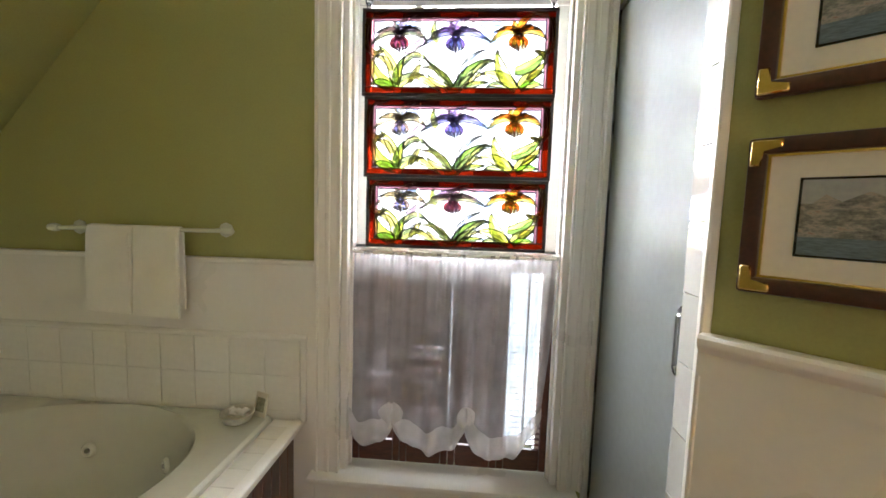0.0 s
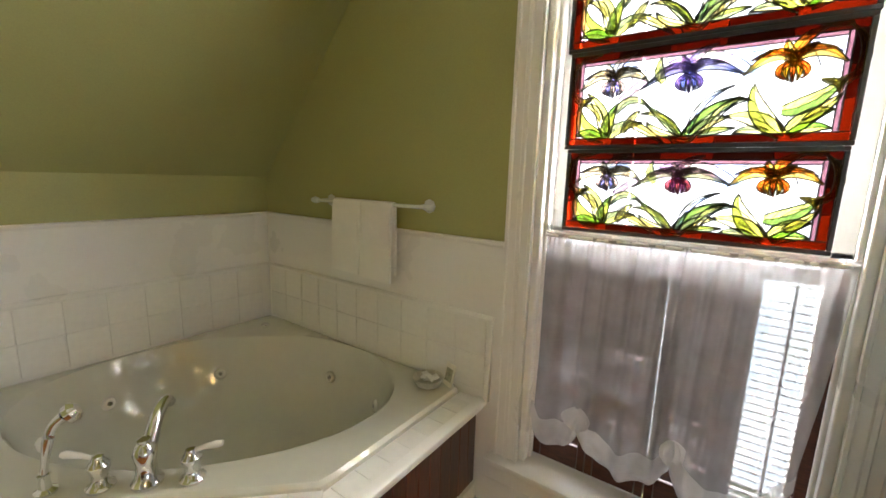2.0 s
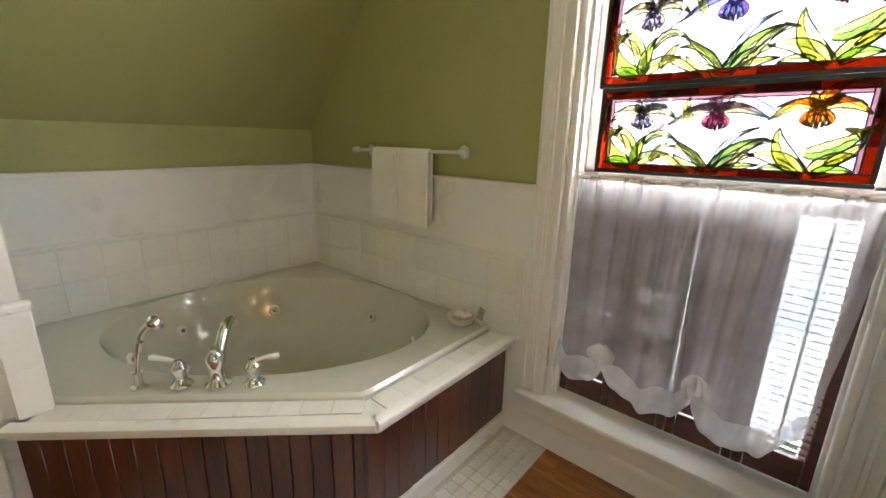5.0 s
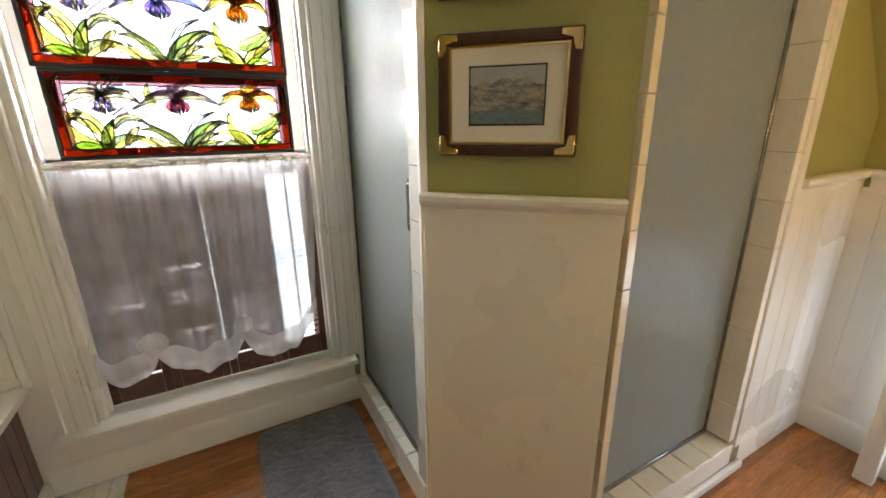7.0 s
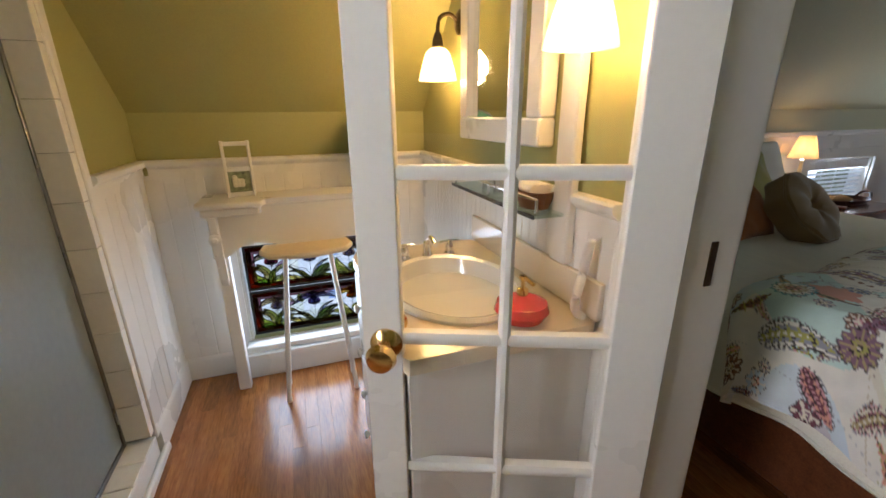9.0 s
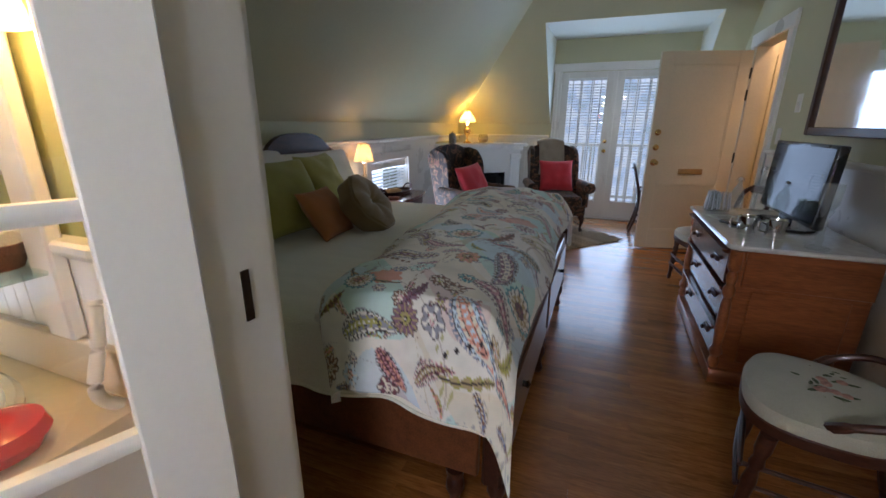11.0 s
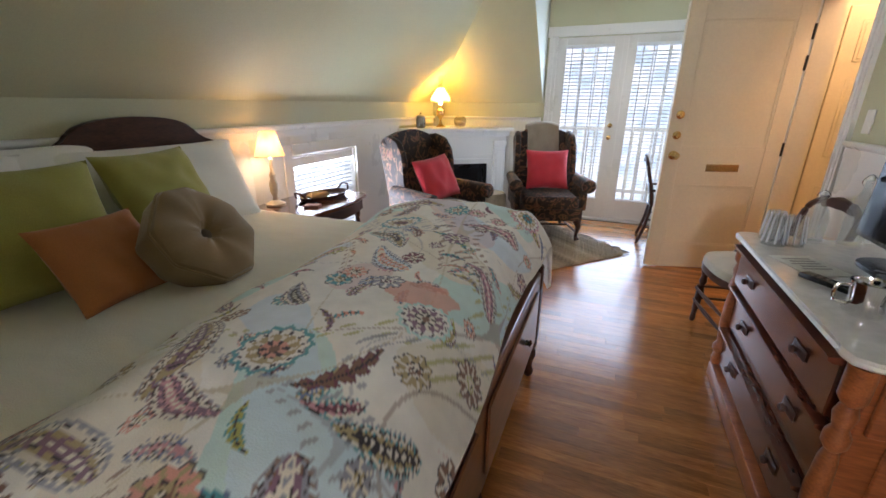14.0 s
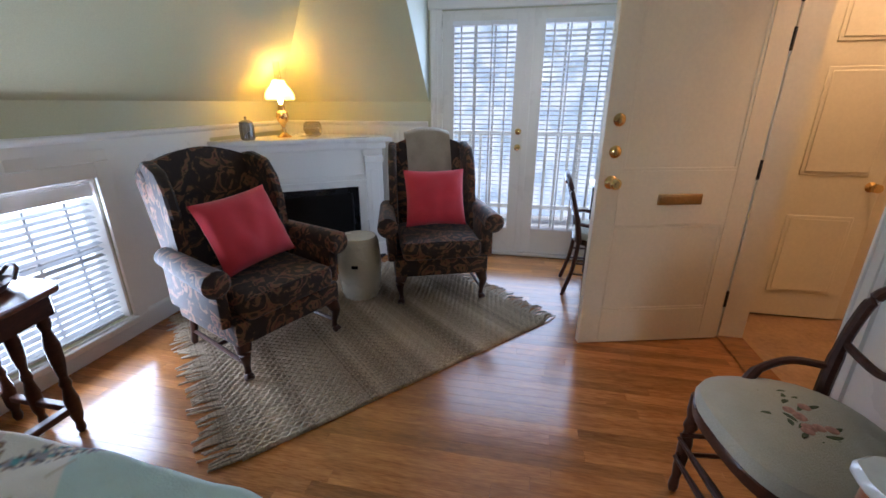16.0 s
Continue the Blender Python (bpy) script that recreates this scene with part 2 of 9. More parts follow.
def box(x0, x1, y0, y1, z0, z1, b=0.0, seg=1):
    bm = bmesh.new()
    bmesh.ops.create_cube(bm, size=1)
    for v in bm.verts:
        v.co = ((x0 + x1) / 2 + v.co.x * (x1 - x0), (y0 + y1) / 2 + v.co.y * (y1 - y0), (z0 + z1) / 2 + v.co.z * (z1 - z0))
    if b:
        bmesh.ops.bevel(bm, geom=bm.edges[:], offset=b, segments=seg, profile=0.5, affect="EDGES", clamp_overlap=True)
    return bm


def join(*bms):
    out = bmesh.new()
    for b in bms:
        tmp = bpy.data.meshes.new("tmp")
        b.to_mesh(tmp)
        b.free()
        out.from_mesh(tmp)
        bpy.data.meshes.remove(tmp)
    return out


def moved(bm, m):
    bmesh.ops.transform(bm, matrix=m, verts=bm.verts)
    return bm


def lathe(profile, n=20, squash=1.0):
    """A turned shape about z from (radius, height) pairs."""
    bm = bmesh.new()
    rings = []
    for r, z in profile:
        if r < 1e-5:
            rings.append([bm.verts.new((0, 0, z))])
        else:
            rings.append([bm.verts.new((r * math.cos(2 * math.pi * i / n), squash * r * math.sin(2 * math.pi * i / n), z)) for i in range(n)])
    for a, c in zip(rings, rings[1:]):
        for i in range(n):
            j = (i + 1) % n
            if len(a) == 1 and len(c) > 1:
                bm.faces.new((a[0], c[j], c[i]))
            elif len(c) == 1 and len(a) > 1:
                bm.faces.new((a[i], a[j], c[0]))
            elif len(a) > 1:
                bm.faces.new((a[i], a[j], c[j], c[i]))
    if len(rings[0]) > 1:
        bm.faces.new(rings[0][::-1])
    if len(rings[-1]) > 1:
        bm.faces.new(rings[-1])
    return bm


def tube(pts, r, n=10, closed=False):
    """A round bar along points; r is a number or one radius for each point."""
    pts = [Vector(p) for p in pts]
    rs = r if isinstance(r, (list, tuple)) else [r] * len(pts)
    bm = bmesh.new()
    rings = []
    up = Vector((0.02, 0.03, 1))
    k = len(pts)
    for i, p in enumerate(pts):
        d = (pts[(i + 1) % k] - pts[i - 1]) if closed else (pts[min(i + 1, k - 1)] - pts[max(i - 1, 0)])
        d.normalize()
        u = up if abs(d.dot(up.normalized())) < 0.95 else Vector((1, 0.02, 0))
        s = d.cross(u).normalized()
        w = s.cross(d)
        rings.append([bm.verts.new(p + rs[i] * (math.cos(2 * math.pi * j / n) * s + math.sin(2 * math.pi * j / n) * w)) for j in range(n)])
    pairs = list(zip(rings, rings[1:])) + ([(rings[-1], rings[0])] if closed else [])
    for a, c in pairs:
        for j in range(n):
            h = (j + 1) % n
            bm.faces.new((a[j], a[h], c[h], c[j]))
    if not closed:
        bm.faces.new(rings[0][::-1])
        bm.faces.new(rings[-1])
    return bm


def curve(pts, n=8):
    """A smooth line through points."""
    P = [Vector(p) for p in pts]
    out = []
    for i in range(len(P) - 1):
        a, b, c, d = P[max(i - 1, 0)], P[i], P[i + 1], P[min(i + 2, len(P) - 1)]
        for j in range(n):
            t = j / n
            out.append(0.5 * (2 * b + (c - a) * t + (2 * a - 5 * b + 4 * c - d) * t * t + (3 * b - a - 3 * c + d) * t ** 3))
    return out + [P[-1]]


def prism(poly, lo, hi, axis="z", b=0.0):
    """A flat outline raised between lo and hi along an axis; the outline's pairs are the other two axes in order."""
    bm = bmesh.new()
    def at(u, v, w):
        return {"z": (u, v, w), "y": (u, w, v), "x": (w, u, v)}[axis]
    a = [bm.verts.new(at(u, v, lo)) for u, v in poly]
    c = [bm.verts.new(at(u, v, hi)) for u, v in poly]
    bm.faces.new(a)
    bm.faces.new(c)
    for i in range(len(poly)):
        j = (i + 1) % len(poly)
        bm.faces.new((a[i], a[j], c[j], c[i]))
    if b:
        bmesh.ops.bevel(bm, geom=bm.edges[:], offset=b, segments=1, profile=0.5, affect="EDGES", clamp_overlap=True)
    return bm


def sheet(fn, nu, nv, thick=0.0):
    """A surface from fn(u, v) with u, v in 0..1, given thickness along its normals."""
    bm = bmesh.new()
    g = [[bm.verts.new(fn(i / nu, j / nv)) for j in range(nv + 1)] for i in range(nu + 1)]
    for i in range(nu):
        for j in range(nv):
            bm.faces.new((g[i][j], g[i + 1][j], g[i + 1][j + 1], g[i][j + 1]))
    if thick:
        bmesh.ops.recalc_face_normals(bm, faces=bm.faces)
        bmesh.ops.solidify(bm, geom=bm.faces[:], thickness=thick)
    return bm


def cushion(w, h, d, n=18, pinch=0.55, wobble=0.05, seed=0):
    """A stuffed square cushion lying flat, w by h, d thick, with pointed corners."""
    def side(s):
        def fn(u, v):
            a, c = 2 * u - 1, 2 * v - 1
            edge = (1 - abs(a) ** 2.6) * (1 - abs(c) ** 2.6)
            pull = 1 - 0.07 * (1 - abs(a) ** 2) * abs(c) ** 3
            pull2 = 1 - 0.07 * (1 - abs(c) ** 2) * abs(a) ** 3
            z = s * d / 2 * max(edge, 0) ** pinch
            z += wobble * d * noise.noise(Vector((a * 2.2 + seed, c * 2.2, s))) * max(edge, 0) ** 0.3
            return (a * w / 2 * pull2, c * h / 2 * pull, z)
        return fn
    bm = join(sheet(side(1), n, n), sheet(side(-1), n, n))
    bmesh.ops.remove_doubles(bm, verts=bm.verts, dist=0.0015)
    return bm


def wall_grid(u0, u1, z0, z1, openings, lo, hi, axis):
    """A wall with thickness lo..hi along axis ('x' or 'y') and rectangular openings (u0, u1, z0, z1) that go through it."""
    us = sorted({u0, u1, *[o[0] for o in openings], *[o[1] for o in openings]})
    zs = sorted({z0, z1, *[o[2] for o in openings], *[o[3] for o in openings]})
    us = [u for u in us if u0 <= u <= u1]
    zs = [z for z in zs if z0 <= z <= z1]
    def gap(i, j):
        if not (0 <= i < len(us) - 1 and 0 <= j < len(zs) - 1):
            return True
        cu, cz = (us[i] + us[i + 1]) / 2, (zs[j] + zs[j + 1]) / 2
        return any(o[0] < cu < o[1] and o[2] < cz < o[3] for o in openings)
    bm = bmesh.new()
    def P(u, w, z):
        return bm.verts.new((u, w, z) if axis == "y" else (w, u, z))
    for i in range(len(us) - 1):
        for j in range(len(zs) - 1):
            if gap(i, j):
                continue
            a, c, e, f = us[i], us[i + 1], zs[j], zs[j + 1]
            for w in (lo, hi):
                bm.faces.new((P(a, w, e), P(c, w, e), P(c, w, f), P(a, w, f)))
            if gap(i - 1, j):
                bm.faces.new((P(a, lo, e), P(a, hi, e), P(a, hi, f), P(a, lo, f)))
            if gap(i + 1, j):
                bm.faces.new((P(c, lo, e), P(c, hi, e), P(c, hi, f), P(c, lo, f)))
            if gap(i, j - 1):
                bm.faces.new((P(a, lo, e), P(c, lo, e), P(c, hi, e), P(a, hi, e)))
            if gap(i, j + 1):
                bm.faces.new((P(a, lo, f), P(c, lo, f), P(c, hi, f), P(a, hi, f)))
    bmesh.ops.remove_doubles(bm, verts=bm.verts, dist=0.0005)
    return bm


def beadboard(u0, u1, z0, z1, at, out, axis, step=0.045):
    """Grooved boards on a wall face at `at`, standing out by `out` along axis."""
    bm = bmesh.new()
    prof = []
    n = max(1, round((u1 - u0) / step))
    w = (u1 - u0) / n
    for i in range(n):
        a = u0 + i * w
        prof += [(a, out * 0.8), (a + 0.003, out), (a + w - 0.003, out)]
    prof.append((u1, out * 0.8))
    def P(u, o, z):
        return bm.verts.new((u, at + o, z) if axis == "y" else (at + o, u, z))
    lo, hi = [P(u, o, z0) for u, o in prof], [P(u, o, z1) for u, o in prof]
    for i in range(len(prof) - 1):
        bm.faces.new((lo[i], lo[i + 1], hi[i + 1], hi[i]))
    return bm


def runner(profile, a, c):
    """A moulding: a profile of (out, up) pairs swept from a to c; out points to the left of the way."""
    a, c = Vector(a), Vector(c)
    d = (c - a).normalized()
    o = Vector((-d.y, d.x, 0))
    bm = bmesh.new()
    r = [[bm.verts.new(p + o * u + Vector((0, 0, v))) for u, v in profile] for p in (a, c)]
    n = len(profile)
    for i in range(n):
        j = (i + 1) % n
        bm.faces.new((r[0][i], r[0][j], r[1][j], r[1][i]))
    bm.faces.new(r[0])
    bm.faces.new(r[1][::-1])
    return bm


RAIL = [(0, -0.07), (0.014, -0.07), (0.014, -0.022), (0.022, -0.016), (0.034, -0.006), (0.036, 0.0), (0.036, 0.010), (0.030, 0.016), (0, 0.016)]
BASE = [(0, 0.002), (0.022, 0.002), (0.022, 0.10), (0.018, 0.115), (0.010, 0.125), (0, 0.125)]


def casing_up(x, y, z0, z1, face, width=0.11, depth=0.024, axis="x"):
    """An upright fluted casing board; face is the sign of the way that it faces, along y (axis x) or along x (axis y)."""
    w = width
    prof = [(0, 0), (w, 0), (w, depth), (w * 0.9, depth), (w * 0.86, depth * 0.7), (w * 0.60, depth * 0.7), (w * 0.56, depth * 0.9), (w * 0.44, depth * 0.9), (w * 0.40, depth * 0.7), (w * 0.14, depth * 0.7), (w * 0.1, depth), (0, depth)]
    if axis == "x":
        poly = [(x + u, y + face * v) for u, v in prof]
    else:
        poly = [(y + face * v, x + u) for u, v in prof]
    return prism(poly, z0, z1)


def base_of(ob):
    return base_of(ob.parent) @ ob.matrix_basis if ob.parent else ob.matrix_basis.copy()


def wpart(name, bm, material, parent, label=""):
    """A part whose shape is given in the room's own coordinates."""
    return part(name, moved(bm, base_of(parent).inverted()), material, parent, label)


def rings(loops, close=True):
    """A skin over loops of equal length; the last loop is closed to its middle."""
    bm = bmesh.new()
    R = [[bm.verts.new(p) for p in lp] for lp in loops]
    n = len(R[0])
    for a, c in zip(R, R[1:]):
        for i in range(n):
            j = (i + 1) % n
            bm.faces.new((a[i], a[j], c[j], c[i]))
    if close:
        bm.faces.new(R[-1])
    return bm


def inward(poly, d):
    """A convex outline (counter-clockwise) drawn in by d."""
    out = []
    n = len(poly)
    for i in range(n):
        p, q, r = Vector(poly[i - 1]), Vector(poly[i]), Vector(poly[(i + 1) % n])
        e, f = (q - p).normalized(), (r - q).normalized()
        a, c = Vector((-e.y, e.x)), Vector((-f.y, f.x))
        k = d / max(0.2, 1 + a.dot(c))
        out.append(tuple(q + (a + c) * k))
    return out

# ---- the shell ----
TOP = 2.75
NY, WX, EX, SY = 1.605, -2.24, 2.12, -6.72      # inner faces: north, west and east knee walls, south
PY0, PY1 = -0.84, -0.97                          # the wall between bathroom and bedroom
BX = -1.30                                       # bedroom's west wall
KW, KE = 1.34, 1.32                              # where the slopes start

solid("floor", box(-2.9, 2.3, -6.95, 1.8, -0.2, -0.02), GROUT, "subfloor under the oak floorboards", "floor")
solid("wall_north", wall_grid(-2.3, 2.3, 0, TOP, [(-0.53, 0.375, 0.22, 2.22)], NY, NY + 0.16, "y"), GREEN, "olive green painted gable wall with a tall window", "wall")
solid("wall_west", wall_grid(PY1, NY, 0, 1.6, [], WX - 0.12, WX, "x"), GREEN, "low olive green knee wall beside the bath", "wall")
solid("wall_east_bath", wall_grid(PY0 - 0.065, NY, 0, 1.6, [(-0.55, 0.14, 0.17, 0.69)], EX, EX + 0.12, "x"), GREEN, "olive knee wall with a low stained-glass window", "wall")
solid("wall_east_bedroom", wall_grid(SY, PY0 - 0.065, 0, 1.6, [(-4.88, -4.05, 0.12, 0.93)], EX, EX + 0.12, "x"), SAGE, "pale sage knee wall with a low window", "wall")
solid("wall_middle_bath", wall_grid(WX, EX, 0, TOP, [(-0.80, 0.50, -0.1, 2.07)], PY0 - 0.065, PY0, "y"), GREEN, "olive wall with the doorway to the bedroom", "wall")
solid("wall_middle_bedroom", wall_grid(BX, EX, 0, TOP, [(-0.80, 0.50, -0.1, 2.07)], PY1, PY0 - 0.065, "y"), SAGE, "sage wall with the doorway to the bathroom", "wall")
solid("wall_west_bedroom", wall_grid(SY, PY1, 0, TOP, [(-5.54, -4.71, -0.1, 2.03)], BX - 0.12, BX, "x"), SAGE, "pale sage wall with the entry doorway", "wall")
solid("wall_south", wall_grid(BX - 0.12, 2.3, 0, TOP, [(-0.79, 0.63, -0.1, 2.0)], SY - 0.16, SY, "y"), SAGE, "sage wall with white french doors", "wall")

# sloped and flat ceilings
solid("ceiling_slope_west", prism([(WX - 0.12, KW - 0.12), (WX, KW), (WX + (TOP - KW) / 1.1, TOP), (WX + (TOP - KW) / 1.1, TOP + 0.14), (WX - 0.12, KW + 0.14)], PY1, NY, "y"), GREEN, "olive green sloped ceiling over the bath", "ceiling")
es = [(EX + 0.12, KE - 0.12), (EX, KE), (EX - TOP + KE, TOP), (EX - TOP + KE, TOP + 0.14), (EX + 0.12, KE + 0.14)]
solid("ceiling_slope_east_bath", prism(es, PY0 - 0.065, NY, "y"), GREEN, "olive green sloped ceiling of the alcove", "ceiling")
solid("ceiling_slope_east_bedroom", prism(es, SY, PY0 - 0.065, "y"), SAGE, "pale sage sloped ceiling over the bed", "ceiling")
ss = [(SY - 0.12, KE - 0.12), (SY, KE), (SY + TOP - KE, TOP), (SY + TOP - KE, TOP + 0.14), (SY - 0.12, KE + 0.14)]
solid("ceiling_slope_south", prism(ss, 0.735, EX + 0.12, "x"), SAGE, "pale sage sloped ceiling over the fireplace", "ceiling")
DZ = 2.40
solid("ceiling_slope_dormer_head", prism([(SY + DZ - KE, DZ), (SY + TOP - KE, TOP), (SY + TOP - KE, TOP + 0.14), (SY + DZ - KE, TOP + 0.14)], BX, 0.735, "x"), SAGE, "sage slope above the dormer", "ceiling")
solid("ceiling_dormer", box(BX, 0.735, SY, SY + DZ - KE, DZ, DZ + 0.1), CEIL, "white flat ceiling of the dormer", "ceiling")
solid("wall_dormer_cheek", prism([(SY, KE + 0.004), (SY + DZ - KE, DZ), (SY, DZ)], 0.73, 0.79, "x"), CEIL, "triangular dormer cheek", "wall")
solid("wall_dormer_cheek_west", prism([(SY, KE + 0.004), (SY + DZ - KE, DZ), (SY, DZ)], -1.06, -1.0, "x"), CEIL, "triangular dormer cheek", "wall")
solid("ceiling_slope_south_west", prism(ss, BX, -1.005, "x"), SAGE, "sage slope beside the dormer", "ceiling")
solid("ceiling", box(-2.3, 2.3, -6.9, 1.8, TOP + 0.003, TOP + 0.12), CEIL, "flat pale ceiling", "ceiling")

# tub alcove partition and shower walls
solid("wall_tub_end", wall_grid(WX, -1.50, 0, TOP, [], 0.03, 0.155, "y"), GREEN, "short olive wall at the end of the bath", "wall")
solid("wall_shower_south", wall_grid(1.56, EX, 0, TOP, [], 0.47, 0.59, "y"), GREEN, "olive wall beside the shower", "wall")
solid("wall_shower_corner", prism([(0.47, 0.84), (0.82, 0.49), (0.82, 0.62), (0.60, 0.84), (0.60, 0.91), (0.47, 0.91)], 0, TOP), GREEN, "olive corner pier of the shower with two pictures", "wall")

# ---- bathroom: wainscot, tub, window ----
CAP = [(0, -0.012), (0.010, -0.012), (0.014, -0.004), (0.014, 0.006), (0, 0.010)]
RZ = 1.125
solid("trim_tub_wainscot_north", box(WX, -0.631, NY - 0.014, NY - 0.001, 0.0, RZ - 0.012), WHITE, "white painted panelling above the bath", "trim")
solid("trim_tub_wainscot_west", box(WX + 0.001, WX + 0.014, 0.155, NY - 0.014, 0.0, RZ - 0.012), WHITE, "white painted panelling above the bath", "trim")
solid("trim_tub_cap_north", runner(CAP, (-0.631, NY - 0.014, RZ), (WX + 0.014, NY - 0.014, RZ)), WHITE, "thin white cap on the panelling", "trim")
solid("trim_tub_cap_west", runner(CAP, (WX + 0.014, NY - 0.014, RZ), (WX + 0.014, 0.155, RZ)), WHITE, "thin white cap on the panelling", "trim")
# raised frame round the tiles
FR = [(0, 0), (0.016, 0), (0.016, 0.012), (0.008, 0.022), (0, 0.022)]
solid("trim_tile_frame", join(runner(FR, (-0.66, NY - 0.014, 0.805), (WX + 0.014, NY - 0.014, 0.805)), runner(FR, (WX + 0.014, NY - 0.014, 0.805), (WX + 0.014, 0.155, 0.805)),
                              box(-0.685, -0.66, NY - 0.030, NY - 0.014, 0.46, 0.805, 0.004)), WHITE, "narrow white moulding above the tiles", "trim")
# partition at the end of the bath
solid("trim_tub_end_panel", join(box(WX, -1.486, 0.016, 0.03, 0, RZ), box(-1.50, -1.486, 0.03, 0.155, 0, RZ), box(WX, -1.486, 0.155, 0.169, 0, RZ)), WHITE, "white panelling round the wall end", "trim")
solid("trim_tub_end_rail", join(runner(RAIL, (-1.486, 0.169, RZ), (-1.486, 0.016, RZ)), runner(RAIL, (-1.450, 0.016, RZ), (WX, 0.016, RZ))), WHITE, "white chair rail round the wall end", "trim")
solid("trim_tub_end_tile_edge", join(box(-1.50, -1.455, 0.10, 0.185, 0.468, 0.81, 0.005), box(-1.484, -1.450, 0.016, 0.055, 0.0, 0.80, 0.006), box(-1.484, -1.445, 0.005, 0.19, 0.80, 0.825, 0.006)), WHITE, "white tiled edge strip with a small ledge", "trim")


def tub():
    out = [(-2.224, 1.588), (-2.224, 0.172), (-1.50, 0.172), (-0.80, 0.86), (-0.80, 1.588)]
    c = Vector((-1.55, 0.94))
    d = Vector((0.743, 0.669))
    e = Vector((-0.669, 0.743))
    n = 96
    edge, hole = [], []
    for i in range(n):
        a = 2 * math.pi * i / n
        w = d * math.cos(a) * 0.695 + e * math.sin(a) * (0.57 if math.sin(a) > 0 else 0.455)
        hole.append(w)
        best = 9
        u = w.normalized()
        for p, q in zip(out, out[1:] + out[:1]):
            p, q = Vector(p), Vector(q)
            s = q - p
            den = u.x * s.y - u.y * s.x
            if abs(den) > 1e-9:
                t = ((p - c).x * s.y - (p - c).y * s.x) / den
                k = ((p - c).x * u.y - (p - c).y * u.x) / den
                if t > 0 and -1e-6 <= k <= 1 + 1e-6:
                    best = min(best, t)
        edge.append(u * best)
    def ring(f, z):
        return [(*(c + p), z) for p in f]
    loops = [ring(edge, 0.44), ring(edge, 0.478), ring([p * (1 - 0.012 / p.length) for p in edge], 0.49),
             ring([p + (q - p) * 0.12 for p, q in zip(hole, edge)], 0.491), ring([p * 1.015 for p in hole], 0.486), ring(hole, 0.470),
             ring([p * 0.965 for p in hole], 0.40), ring([p * 0.90 for p in hole], 0.27), ring([p * 0.80 for p in hole], 0.17), ring([p * 0.62 for p in hole], 0.12), ring([p * 0.3 for p in hole], 0.105)]
    t = thing("corner_bathtub", pose(-1.5, 1.0, 0.1), "glossy white corner whirlpool bathtub set in a tiled deck", "bathtub")
    wpart("shell", rings(loops), BISCUIT, t)
    for a in (0.25, 0.95, 1.9, 2.7, 3.3, 5.6):
        w = d * math.cos(a) * 0.695 + e * math.sin(a) * (0.57 if math.sin(a) > 0 else 0.455)
        m = look((*(c + w * 0.918), 0.315), (*c, 0.38))
        jet = wpart("water_jet", moved(lathe([(0.0, 0.004), (0.013, 0.004), (0.016, 0.010), (0.024, 0.010), (0.030, 0.004), (0.031, -0.004), (0, -0.004)], 20), m @ pose(0, 0, 0, 180)), PORCELAIN, t, "white round whirlpool jet")
        wpart("nozzle", moved(lathe([(0, 0.012), (0.009, 0.012), (0.010, 0.003)], 14), m @ pose(0, 0, 0, 180)), PEWTER, jet, "dark jet nozzle")
    wpart("drain_button", moved(lathe([(0.022, 0), (0.02, 0.006), (0, 0.008)]), pose(-2.08, 1.46, 0.491)), CHROME, t, "small chrome air button")
    return t


tub()

S = thing("tub_surround", pose(-1.1, 0.8, 0), "white tiled tub deck with a dark red board front", "tub surround")
wpart("deck", prism([(-0.69, 1.585), (-0.80, 1.585), (-0.80, 0.86), (-1.455, 0.215), (-1.455, 0.115), (-1.44, 0.10), (-0.69, 0.825)], 0.42, 0.462), WHITE, S)
dd = Vector((0.725, 0.74, 0)).normalized()
# nosing along both fronts
NOSE = [(-0.02, -0.045), (-0.006, -0.045), (0.0, -0.038), (0.0, -0.030), (0.016, -0.022), (0.020, -0.010), (0.018, 0.0), (0.010, 0.006), (-0.02, 0.006)]
wpart("nosing", runner([(-u, v) for u, v in NOSE], (-0.692, 0.816, 0.464), (-0.692, 1.585, 0.464)), WHITE, S)
wpart("nosing", runner([(-u, v) for u, v in NOSE], (-1.455, 0.070, 0.464), (-0.692, 0.816, 0.464)), WHITE, S)
# deck tiles
for k in range(8):
    y0 = 0.88 + k * 0.092
    if y0 + 0.088 < 1.585:
        wpart("tile", box(-0.793, -0.70, y0, y0 + 0.0908, 0.462, 0.467, 0.0008), TILE, S)
for k in range(10):
    p = Vector((-1.452, 0.085, 0)) + dd * (0.03 + k * 0.098)
    m = Matrix.Translation(p) @ pose(0, 0, 0, 0, 0, math.degrees(math.atan2(dd.y, dd.x)))
    wpart("tile", moved(box(0, 0.0968, 0.012, 0.125, 0.462, 0.467, 0.0008), m), TILE, S)
